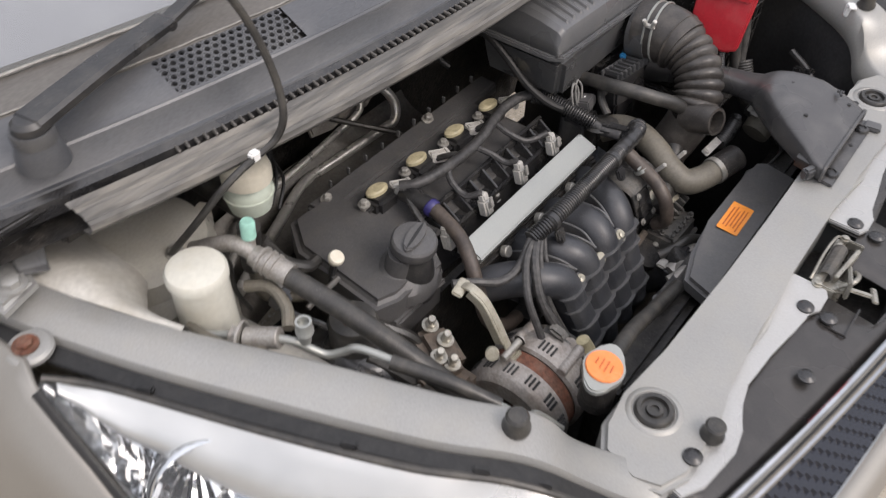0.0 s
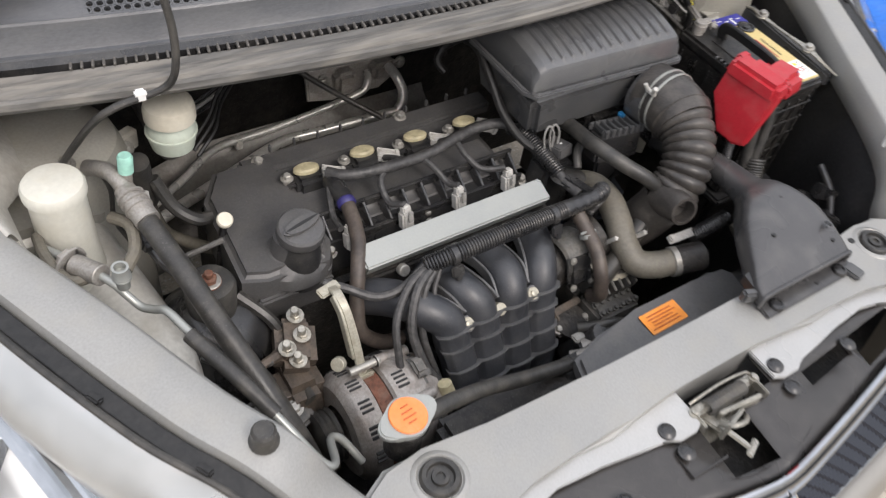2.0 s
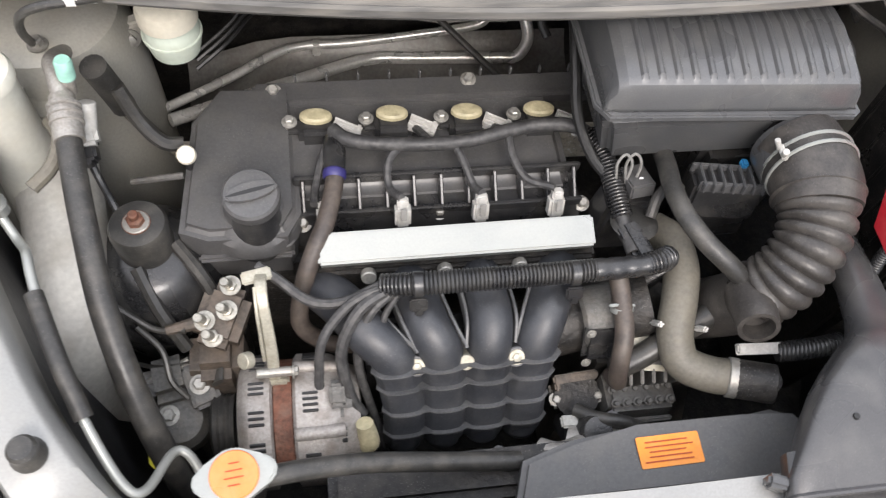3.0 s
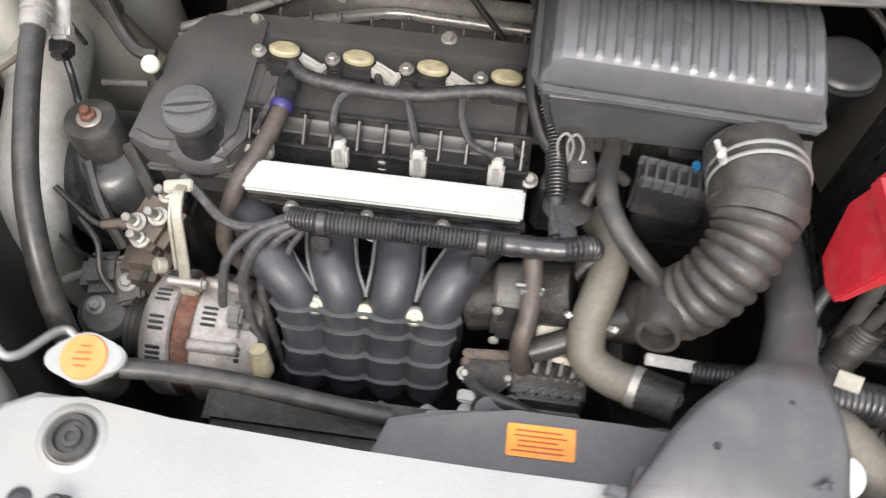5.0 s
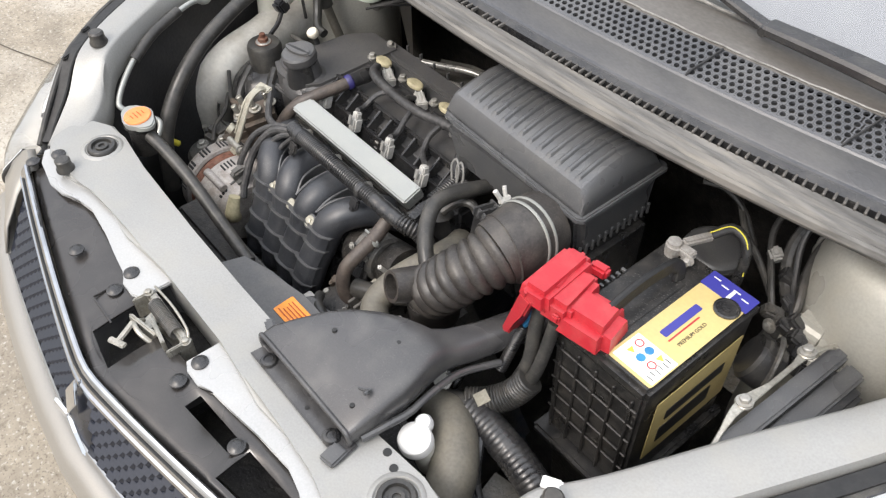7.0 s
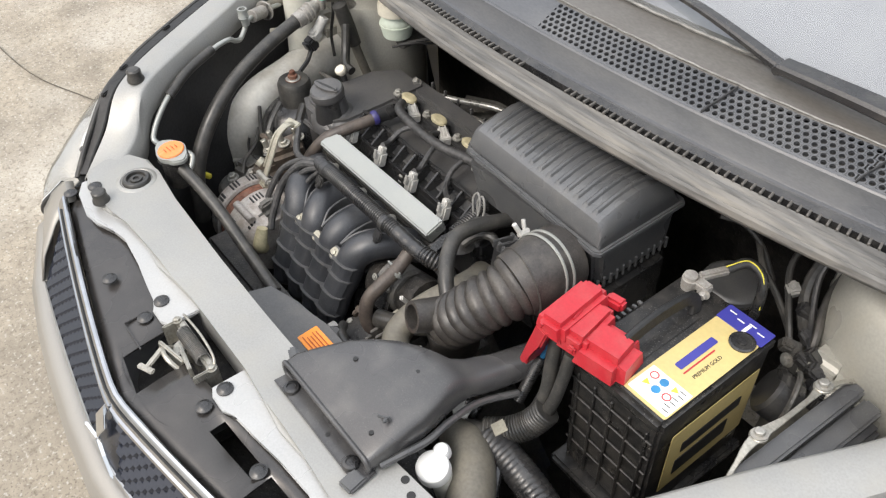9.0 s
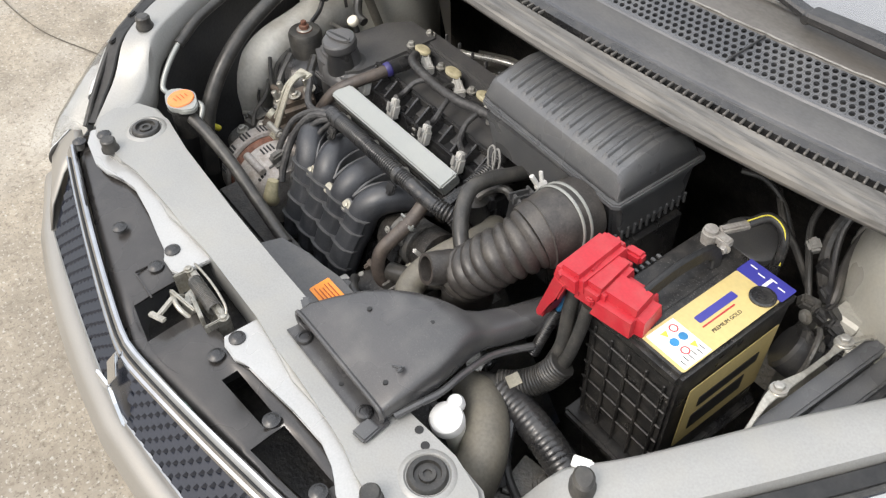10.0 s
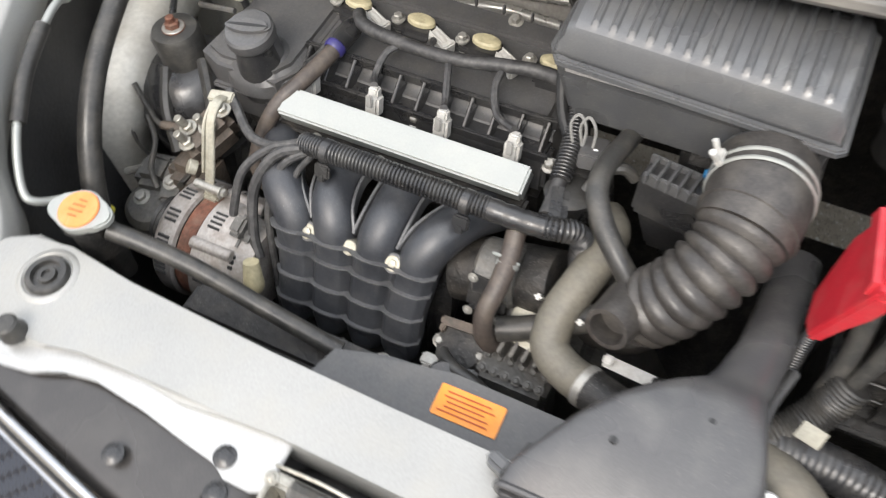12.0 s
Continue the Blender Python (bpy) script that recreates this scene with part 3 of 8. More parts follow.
q = [wedge.verts.new(p) for p in ((-0.0104, -0.0056, 0), (0.0104, -0.0056, 0), (0.0104, 0.0056, 0), (-0.0104, 0.0056, 0), (-0.0060, -0.0032, 0.0056), (0.0060, -0.0032, 0.0056), (0.0085, 0.0046, 0.0016), (-0.0085, 0.0046, 0.0016))]
for f in ((0, 1, 5, 4), (1, 2, 6, 5), (2, 3, 7, 6), (3, 0, 4, 7), (4, 5, 6, 7)):
    wedge.faces.new([q[i] for i in f])
wedge_ob = part("mesh_wedge", wedge, MESH, grille, smooth=False)


def build_mesh_wedges():
    first = True
    for row in range(8):
        t = (row + 0.7) / 8.4
        for col in range(-19, 20):
            x = (col + (0.5 if row % 2 else 0)) * 0.0215
            if abs(x) > 0.398 - 0.006 * row or abs(x + 0.012) < 0.012 + 0.004 * row:
                continue
            y, z = -0.1815 - 0.038 * t + (0.15 - 0.07 * t) * abs(x) + 0.10 * x * x, 0.806 - 0.076 * t + (0.02 - 0.02 * t) * abs(x)
            tangent = Vector((1, math.copysign(0.15, x) + 0.2 * x, math.copysign(0.016, x))).normalized()
            up = Vector((0, 0.038, 0.074)).normalized()
            up = (up - tangent * up.dot(tangent)).normalized()
            m = Matrix((tangent, up, tangent.cross(up))).transposed().to_4x4()
            m.translation = (x, y, z)
            if first:
                wedge_ob.matrix_basis, first = m, False
            else:
                again(wedge_ob, m)


build_mesh_wedges()


def diamond(c, u, v, a, b):
    u, v = Vector(u).normalized(), Vector(v).normalized()
    m = Matrix.Translation(c) @ Matrix((u, v, u.cross(v))).transposed().to_4x4()
    bm = prism([(a, 0), (0, b), (-a, 0), (0, -b)], 0, 0.004, 0.0012, m=m)
    return bm


e0 = Vector((-0.0145, -0.2190, 0.768))
upv = Vector((0, 0.038, 0.074)).normalized()
arms = [upv, Vector((-0.866, 0.10, 0)) - upv * 0.5, Vector((0.866, 0.10, 0)) - upv * 0.5]
part("emblem", join(*[diamond(e0 + a.normalized() * 0.0275, Vector((0, -1, 0)).cross(a), a, 0.0150, 0.0275) for a in arms]), CHROME, car, "plain chrome emblem of three diamonds")

# bumper: a wrapped skin below grille and lamps
plan = [(0, -0.231), (0.10, -0.225), (0.20, -0.214), (0.30, -0.199), (0.385, -0.180), (0.45, -0.150), (0.50, -0.134), (0.56, -0.114), (0.64, -0.055), (0.72, 0.045), (0.758, 0.150), (0.769, 0.212), (0.787, 0.262), (0.806, 0.300), (0.833, 0.360), (0.850, 0.430), (0.857, 0.52)]
topz = [0.724, 0.724, 0.724, 0.725, 0.728, 0.740, 0.738, 0.700, 0.668, 0.680, 0.738, 0.790, 0.757, 0.727, 0.683, 0.620, 0.540]
rows = []
for (x, y), z in zip(plan, topz):
    d = Vector((x * 1.1, y - 0.45, 0)).normalized()
    row = []
    flush = min(max((x - 0.60) / 0.10, 0), 1)
    for out, lie, down in ((-0.014, -0.014, -0.003), (0.002, -0.003, -0.002), (0.012, -0.0005, 0.003), (0.018, 0.001, 0.010), (0.020, 0.002, 0.017), (0.024, 0.003, 0.021), (0.027, 0.004, 0.032), (0.027, 0.008, 0.070), (0.020, 0.012, 0.14), (0.010, 0.013, 0.24), (-0.004, 0.010, 0.34), (-0.022, 0.0, 0.44)):
        o = out + (lie - out) * flush
        row.append((x + d.x * o, y + d.y * o, z - down))
    rows.append(row)
full = [[(-x, y, z) for x, y, z in r] for r in rows[::-1][:-1]] + rows
thick(part("bumper", sheet(full), PAINT, car, "silver-beige painted front bumper", sharp=50), 0.003)
for s in (-1, 1):
    rows = []
    for a, b in (((0.411, -0.098, 0.822), (0.376, -0.182, 0.731)), ((0.421, -0.092, 0.833), (0.412, -0.170, 0.737)), ((0.450, -0.086, 0.832), (0.462, -0.147, 0.746)), ((0.474, -0.088, 0.818), (0.502, -0.133, 0.742))):
        a, b = Vector(a), Vector(b)
        rows.append([(s * v.x, v.y, v.z) for v in (a + Vector((0, 0.012, -0.004)), a, a.lerp(b, 0.3) + Vector((0.003, -0.006, 0.004)), a.lerp(b, 0.7) + Vector((0.004, -0.007, 0.004)), b)])
    thick(part("bumper_corner", sheet(rows), PAINT, car, "silver bumper corner between grille and lamp"), 0.003)

# rails along the top of the wings, their aprons and the rubber gap strip
rail = [((0.405, -0.045, 0.8465), (0.446, -0.060, 0.830)), ((0.430, 0.010, 0.850), (0.470, -0.036, 0.846)), ((0.452, 0.045, 0.868), (0.494, 0.000, 0.872)), ((0.470, 0.065, 0.902), (0.522, 0.036, 0.906)), ((0.486, 0.088, 0.920), (0.545, 0.072, 0.919)),
        ((0.520, 0.145, 0.928), (0.583, 0.132, 0.926)), ((0.575, 0.261, 0.941), (0.643, 0.255, 0.938)), ((0.639, 0.390, 0.953), (0.706, 0.400, 0.951)), ((0.690, 0.520, 0.966), (0.752, 0.535, 0.964)), ((0.720, 0.66, 0.985), (0.785, 0.67, 0.983)), ((0.735, 0.80, 1.00), (0.80, 0.80, 1.0))]


def build_side(s):
    rows = []
    ins, outs = spline([a for a, b in rail], 4), spline([b for a, b in rail], 4)
    for a, b in zip(ins, outs):
        w = (b - a)
        rows.append([(s * p.x, p.y, p.z) for p in (a + Vector((-0.008, 0.002, -0.046)), a + Vector((-0.004, 0, -0.026)), a + Vector((-0.001, 0, -0.004)), a + w * 0.06, a + w * 0.5 + Vector((0, 0, 0.0015)), a + w * 0.72, a + w * 0.82, a + w * 0.84 + Vector((0.003, -0.002, -0.010)), a + w * 0.85 + Vector((0.004, -0.002, -0.03)))])
    thick(part("wing_rail", sheet(rows), INNER, car, "silver-painted inner wing rail", sharp=50), 0.002)
    low = []
    for i, a in enumerate(ins):
        t = i / (len(ins) - 1)
        low.append([(s * (a.x - 0.004), a.y, a.z - 0.034), (s * (a.x - 0.010), a.y, a.z - 0.10), (s * (a.x - 0.014), a.y, a.z - 0.2), (s * (a.x - 0.02), a.y, a.z - 0.34), (s * (a.x - 0.06 - 0.05 * t), a.y, 0.36)])
    # the dark void below the rail is put into this sheet's colour
    part("inner_apron", sheet(low), WINGSHADE, car, "inner wing sheet, near-black in place of the gap's shade")
    strip = [b + Vector((0.004, -0.002, -0.007)) for b in outs]
    part("gap_seal", ribbon([(s * p.x, p.y, p.z) for p in strip[1::2]], [0.019] * len(strip[1::2]), [0.007] * len(strip[1::2]), 3), SEALBLACK, car, "black rubber sealing strip")
    for p in strip[12:36:5]:
        part("seal_clip", rbox((s * (p.x + 0.006), p.y, p.z + 0.003), (0.008, 0.016, 0.010), 0.002, (0, 0, -s * 28)), SEALBLACK, car)
    # outer wing behind the lamp
    sec = []
    for y, xt, zt, xb, zb in ((0.222, 0.772, 0.802, 0.777, 0.795), (0.262, 0.774, 0.828, 0.796, 0.764), (0.30, 0.772, 0.858, 0.816, 0.734), (0.36, 0.768, 0.910, 0.844, 0.690), (0.43, 0.763, 0.960, 0.863, 0.627), (0.46, 0.752, 0.964, 0.866, 0.600),
                              (0.50, 0.756, 0.967, 0.869, 0.565), (0.58, 0.768, 0.975, 0.873, 0.54), (0.70, 0.794, 0.988, 0.878, 0.54), (0.95, 0.815, 1.01, 0.882, 0.52), (1.5, 0.825, 1.04, 0.882, 0.30)):
        row = [(s * xt, y, zt), (s * (xt + 0.005), y, zt + 0.001)]
        for u, g in ((0.03, 0.12), (0.07, 0.26), (0.12, 0.40), (0.17, 0.49), (0.24, 0.56), (0.36, 0.645), (0.60, 0.80), (0.80, 0.92), (1.0, 1.0)):
            row.append((s * (xt + 0.005 + (xb - xt - 0.005) * g), y, zt + (zb - zt) * u))
        sec.append(row)
    thick(part("front_wing", sheet(sec), PAINT, car, "silver-beige painted front wing", sharp=50), 0.002)
    part("panel_gap", tube([(s * x, y, z) for x, y, z in ((0.7745, 0.218, 0.7955), (0.7860, 0.246, 0.7725), (0.7965, 0.266, 0.7590), (0.8165, 0.302, 0.7305), (0.8440, 0.361, 0.6865), (0.8630, 0.431, 0.6235), (0.8690, 0.50, 0.560))], 0.0022, 8, 5), SEALBLACK, car, "dark gap between wing and bumper")
    part("wing_bolt", hexbolt((s * 0.745, 0.472, 0.9655), (0, 0, 1), 0.008, 0.006), RUST, car, "rusty wing bolt")
    part("wing_tab", lathe([(0, 0.004), (0.012, 0.004), (0.019, 0.003), (0.022, 0.0), (0.022, -0.004)], Matrix.Translation((s * 0.743, 0.472, 0.9605)), 24), INNER, car)
    part("rubber_post", lathe([(0, 0.017), (0.009, 0.017), (0.0115, 0.014), (0.0115, 0.005), (0.014, 0.0), (0.014, -0.004)], pose(s * 0.508, 0.082, 0.924), 20), RUBBER, car, "black rubber post on the wing rail")


def lean_in(ob):
    """The left wing sits a little nearer the engine than the right one."""
    for v in ob.data.vertices:
        w = ob.matrix_basis @ v.co
        v.co.x -= 0.022 * min(max((w.y - 0.015) / 0.07, 0), 1) * min(max((0.82 - w.y) / 0.25, 0), 1)


build_side(-1)
before = set(car.children)
build_side(1)
for ob in car.children:
    if ob not in before:
        lean_in(ob)


# ---- headlights ----
def fluted(profile, m, n, depth):
    """A turned reflector whose wall is broken into narrow flutes."""
    return sheet([[m @ Vector((r * (1 + depth * (i % 2)) * math.cos(2 * math.pi * i / n), r * (1 + depth * (i % 2)) * math.sin(2 * math.pi * i / n), h)) for i in range(n)] for r, h in profile], True)


def build_headlight(s):
    edge_top = spline([(0.457, -0.066, 0.826), (0.490, -0.030, 0.855), (0.535, 0.030, 0.900), (0.562, 0.072, 0.913), (0.602, 0.132, 0.921), (0.662, 0.255, 0.933), (0.722, 0.390, 0.946), (0.757, 0.432, 0.962)], 4)
    edge_low = spline([(0.474, -0.086, 0.814), (0.503, -0.124, 0.768), (0.560, -0.112, 0.708), (0.640, -0.056, 0.676), (0.718, 0.040, 0.690), (0.762, 0.145, 0.748), (0.773, 0.255, 0.828), (0.767, 0.425, 0.958)], 4)
    lamp = thing("headlight", (s * 0.62, 0.1, 0.74), "large clear headlight with a chromed reflector and amber bulb cap", "headlight", "headlights")
    rows, back = [], []
    for a, b in zip(edge_top, edge_low):
        row, rb = [], []
        for i in range(9):
            t = i / 8
            p = a.lerp(b, t)
            bulge = math.sin(math.pi * t) ** 0.75 * min(0.024, 0.18 * (b - a).length)
            o = Vector((0.42, -0.48, 0.66)).normalized() * bulge
            row.append((s * (p + o).x, (p + o).y, (p + o).z))
            q = p - Vector((0.42, -0.45, 0.62)).normalized() * math.sin(math.pi * t) * 0.105 * (1 - math.exp(-(b - a).length / 0.16))
            rb.append((s * q.x, q.y, q.z))
        rows.append(row), back.append(rb)
    lens = part("lens", sheet(rows), LENS, lamp, "clear plastic lens", sharp=70)
    lens.visible_shadow = False
    part("reflector", sheet(back), SATIN, lamp, "smooth silver housing", sharp=60)
    band_rows = []
    for i, (a, b) in enumerate(zip(edge_top, edge_low)):
        row = []
        wide = float(np.interp(i, (6, 12, 17, 21, 26), (0.12, 0.20, 0.29, 0.31, 0.26)))
        wide *= 1 + 0.05 * noise.noise(Vector((i * 0.9, 3.1, s)))
        for u, lift in ((0.02, 0.2), (0.10, 0.42), (0.25, 0.52), (0.45, 0.55), (0.65, 0.50), (0.85, 0.34), (0.97, 0.05), (1.0, -0.5)):
            t = u * wide
            q = a.lerp(b, t) + Vector((0.42, -0.48, 0.66)).normalized() * (math.sin(math.pi * t) ** 0.75 * min(0.024, 0.18 * (b - a).length) * lift)
            q += Vector((0.42, -0.48, 0.66)) * 0.0045 * noise.noise(q * 46)
            row.append((s * q.x, q.y, q.z))
        band_rows.append(row)
    part("bezel", sheet(band_rows[4:-1]), BEZEL, lamp, "bright silver upper bezel", sharp=60)
    ridge_ob = part("prism_ridge", rbox((0, 0, 0), (0.0030, 0.020, 0.006), 0.0006, seg=1), REFLECT, lamp)
    for i in range(22):
        k = 1.0 + i * 0.42
        lo = edge_low[int(k)].lerp(edge_low[int(k) + 1], k % 1) if k < 30 else edge_low[30]
        hi = edge_top[int(k)].lerp(edge_top[int(k) + 1], k % 1)
        q = lo.lerp(hi, 0.11) + Vector((0.42, -0.48, 0.66)) * 0.004
        m = Matrix.Translation((s * q.x, q.y, q.z)) @ Matrix.Rotation(s * radians(20), 4, "Z") @ Matrix.Rotation(radians(40), 4, "X")
        if i == 0:
            ridge_ob.matrix_basis = m
        else:
            again(ridge_ob, m)
    out = Vector((s * 0.42, -0.45, 0.62)).normalized()
    folds = []
    for j in range(17):
        i, f = divmod(21.5 + 0.4 * j, 1)
        folds.append([Vector(back[int(i)][k]).lerp(Vector(back[int(i) + 1][k]), f) + out * (0.006 + 0.007 * (j % 2) * math.sin(math.pi * k / 8)) for k in range(2, 8)])
    part("corner_reflector", sheet(folds), REFLECT, lamp, "fluted chrome corner reflector", smooth=False)
    part("rim", tube([(s * p.x, p.y, p.z) for p in edge_top[::2]], 0.004, 8, 3), RUBBER, lamp)
    part("rim", tube([(s * p.x, p.y, p.z) for p in edge_low[::2]], 0.0055, 8, 3), SEALBLACK, lamp)
    way = Vector((s * 0.30, -0.72, 0.25)).normalized()

    def bowl(at, r, name):
        bm = fluted([(0.010, 0), (r * 0.45, 0.008), (r * 0.75, 0.022), (r * 0.93, 0.042), (r, 0.060)], aim((s * at[0], at[1], at[2]), way), 44, 0.045)
        b = part(name, bm, REFLECT, lamp, "fluted chrome reflector bowl", smooth=False)
        part("bowl_edge", lathe([(r, 0.058), (r + 0.003, 0.061), (r + 0.0045, 0.058), (r + 0.003, 0.040)], aim((s * at[0], at[1], at[2]), way), 40), CHROME, b)
        part("bulb", lathe([(0, 0.040), (0.005, 0.038), (0.007, 0.026), (0.007, 0.0), (0, 0)], aim((s * at[0], at[1], at[2]), way), 14), BARCHROME, b)

    bowl((0.690, 0.330, 0.852), 0.054, "main_reflector")
    bowl((0.549, 0.128, 0.784), 0.036, "inner_reflector")
    p0, p1 = Vector((s * 0.596, 0.196, 0.822)), Vector((s * 0.566, 0.098, 0.806))
    part("inner_shroud", fluted([(0.020, 0.0), (0.023, 0.05), (0.024, (p1 - p0).length)], aim(p0, p1 - p0), 26, 0.07), BARCHROME, lamp, "striped chrome lamp shroud", smooth=False)
    for r, dz in ((0.061, 0.000), (0.068, -0.007), (0.074, -0.014)):
        m = aim((s * 0.690, 0.330, 0.852), way)
        at = lambda g: m @ Vector((r * math.cos(radians(g)), r * math.sin(radians(g)), 0.052 + dz))
        lowest = min(range(0, 360, 5), key=lambda g: at(g).z)
        part("bowl_rim", tube([at(lowest + g) for g in range(-75, 76, 10)], 0.0030, 8, 2), CHROME, lamp, "chrome ring under the bowl")
    a, b = Vector((s * 0.674, 0.262, 0.838)), Vector((s * 0.626, 0.052, 0.816))
    # uneven facet radii: streaky reflections of dark surroundings are put into the shape
    worn = random.Random(7)
    radii = [1 + worn.choice((-0.14, -0.06, 0.0, 0.03, 0.06)) for _ in range(40)]
    turn = aim(a, b - a)
    tb = part("light_tube", sheet([[turn @ Vector((r * k * math.cos(2 * math.pi * i / 40), r * k * math.sin(2 * math.pi * i / 40), h * (b - a).length)) for i, k in enumerate(radii)] for r, h in ((0.035, -0.05), (0.0315, 0.5), (0.0280, 1.0))], True), BARCHROME, lamp, "chrome light tube, unevenly faceted in place of streaky reflections", smooth=False)
    part("cap_ring", lathe([(0.0255, -0.010), (0.0285, -0.006), (0.0275, 0.0), (0.0250, -0.001)], aim(b + Vector((0, -0.002, 0.002)), (s * 0.12, -0.75, 0.50)), 24), CHROME, tb, "chrome cap ring")
    part("amber_cap", lathe([(0, 0.006), (0.013, 0.004), (0.024, -0.002), (0.025, -0.008)], aim(b + Vector((0, -0.002, 0.002)), (s * 0.12, -0.75, 0.50)), 22), AMBER, tb, "amber bulb cap")
    return lamp


build_headlight(-1)
left_lamp = build_headlight(1)
shifted = {}
for ob in left_lamp.children_recursive:
    if ob.data.name not in shifted:
        shifted[ob.data.name] = True
        lean_in(ob)

# ---- cowl, windscreen and wipers ----
def cowl_line(x):
    """The line of the slots across the car: y and z."""
    return 0.437 + 0.20 * x * x, 1.056 - 0.02 * x * x


def cowl_rows(profile, x0=-0.74, x1=0.74, n=60):
    rows = []
    for x in np.linspace(x0, x1, n):
        y, z = cowl_line(x)
        rows.append([(x, y + a, z + b) for a, b in profile])
    return rows


cowl = thing("cowl_panel", (0, 0.45, 1.0), "weathered dark grey plastic cowl with slots and perforated vents", "cowl panel", kind="structure")
part("weather_seal", sheet(cowl_rows([(-0.020, -0.028), (-0.034, -0.025), (-0.040, -0.017), (-0.039, -0.010), (-0.036, -0.0075), (-0.034, -0.0085), (-0.031, -0.0045), (-0.024, -0.003), (-0.0215, -0.0048), (-0.019, -0.003), (-0.012, -0.004), (-0.010, -0.007), (-0.006, -0.004), (-0.003, -0.003)], -0.645, 0.74), False), SEAL, cowl, "dusty grey rubber weather seal", sharp=30)
part("slot_band", sheet(cowl_rows([(-0.004, -0.012), (0.005, -0.016), (0.006, -0.001), (0.0140, 0.0030)])), PLASTIC, cowl, "dark band above the slots", sharp=24)
part("front_trough", sheet(cowl_rows([(0.0140, 0.0030), (0.0148, 0.0050), (0.0188, 0.0058), (0.0200, 0.0075), (0.0284, 0.0270), (0.0302, 0.0322), (0.0325, 0.0342), (0.0345, 0.0333), (0.037, 0.0345)])), COWLMAT, cowl, sharp=24)
# near-black sheet stands in for the shade below the slots
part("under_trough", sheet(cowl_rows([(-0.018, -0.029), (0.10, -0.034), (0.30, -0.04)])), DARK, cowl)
bar = part("slot_bar", rbox((0, 0.0020, -0.0020), (0.0030, 0.012, 0.005), 0.001, seg=1), UPPER, cowl)
k = 0
for x in np.arange(-0.5285, 0.561, 0.0105):
    if 0.02 < x < 0.10 or -0.03 < x < -0.02:
        continue
    y, z = cowl_line(x)
    m = Matrix.Translation((x, y, z)) @ Matrix.Rotation(math.atan(0.54 * x), 4, "Z")
    if k == 0:
        bar.matrix_basis = m
    else:
        again(bar, m)
    k += 1


def vent_rows(x0, x1):
    """A perforated panel: one square cell with a round hole for each opening."""
    bm = bmesh.new()
    pitch = 0.0098
    for i in range(int((x1 - x0) / pitch)):
        for j in range(6):
            cx, cy = x0 + (i + 0.5 + (0.5 if j % 2 else 0)) * pitch, (j + 0.5) * 0.0066
            y, z = cowl_line(cx)
            c = Vector((cx, y + 0.0372 + cy, z + 0.0345 + cy * 0.5))
            sq = [(1, 0), (1, 1), (0, 1), (-1, 1), (-1, 0), (-1, -1), (0, -1), (1, -1)]
            a = [bm.verts.new(c + Vector((sx * pitch / 2, sy * 0.0033, sy * 0.0033 * 0.5))) for sx, sy in sq]
            b = [bm.verts.new(c + Vector((0.0037 * math.cos(k * math.pi / 4), 0.0027 * math.sin(k * math.pi / 4), 0.00135 * math.sin(k * math.pi / 4)))) for k in range(8)]
            d = [bm.verts.new(v.co + Vector((0, 0.0015, -0.004))) for v in b]
            for k in range(8):
                e = (k + 1) % 8
                bm.faces.new((a[k], a[e], b[e], b[k])), bm.faces.new((b[k], b[e], d[e], d[k]))
    bmesh.ops.remove_doubles(bm, verts=bm.verts, dist=0.0002)
    return bm


for x0, x1 in ((-0.50, -0.335), (0.0, 0.265), (0.265, 0.443), (0.443, 0.60)):
    part("vent_panel", vent_rows(x0, x1), COWLMAT, cowl, "perforated vent panel", sharp=60)
for x0, x1 in ((-0.72, -0.494), (-0.336, 0.006), (0.598, 0.72)):
    part("blank_panel", sheet(cowl_rows([(0.037, 0.0345), (0.050, 0.041), (0.063, 0.0475), (0.077, 0.0545)], x0, x1, 14)), COWLMAT, cowl)
# added dark sheet: the shade seen through the vent holes is its colour
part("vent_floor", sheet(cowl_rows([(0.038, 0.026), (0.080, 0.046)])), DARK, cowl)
part("upper_panel", sheet(cowl_rows([(0.0765, 0.0545), (0.082, 0.0565), (0.110, 0.058), (0.150, 0.062)])), UPPER, cowl, "brown-grey faded upper panel")
for off, zz in ((0.0795, 0.0565), (0.134, 0.0635)):
    part("edge_seal", tube([(x, cowl_line(x)[0] + off + 0.0005 * math.sin(x * 210), cowl_line(x)[1] + zz + 0.0004 * math.sin(x * 97)) for x in np.linspace(-0.66, 0.66, 90)], 0.0012 if off < 0.1 else 0.0022, 6, 1), FOIL, cowl, "crumpled silver edge seal")
for x in (0.265, 0.443):
    y, z = cowl_line(x)
    part("joint", tube([(x, y + 0.026, z + 0.010), (x + 0.002, y + 0.036, z + 0.0345), (x + 0.008, y + 0.057, z + 0.0455), (x + 0.014, y + 0.077, z + 0.056)], 0.0014, 6, 4), INK, cowl)

glass_rows = []
for x in np.linspace(-0.70, 0.70, 30):
    y, z = cowl_line(x)
    glass_rows.append([(x * (1 - 0.10 * t), y + 0.135 + 0.62 * t + 0.10 * x * x * t, z + 0.060 + 0.46 * t - 0.05 * t * t) for t in np.linspace(0, 1, 8)])
screen = part("windscreen", sheet(glass_rows), GLASS, None, sharp=70)
screen.visible_shadow = False
tagged(screen, "sloping clear glass windscreen above the cowl", "windscreen", kind="structure")
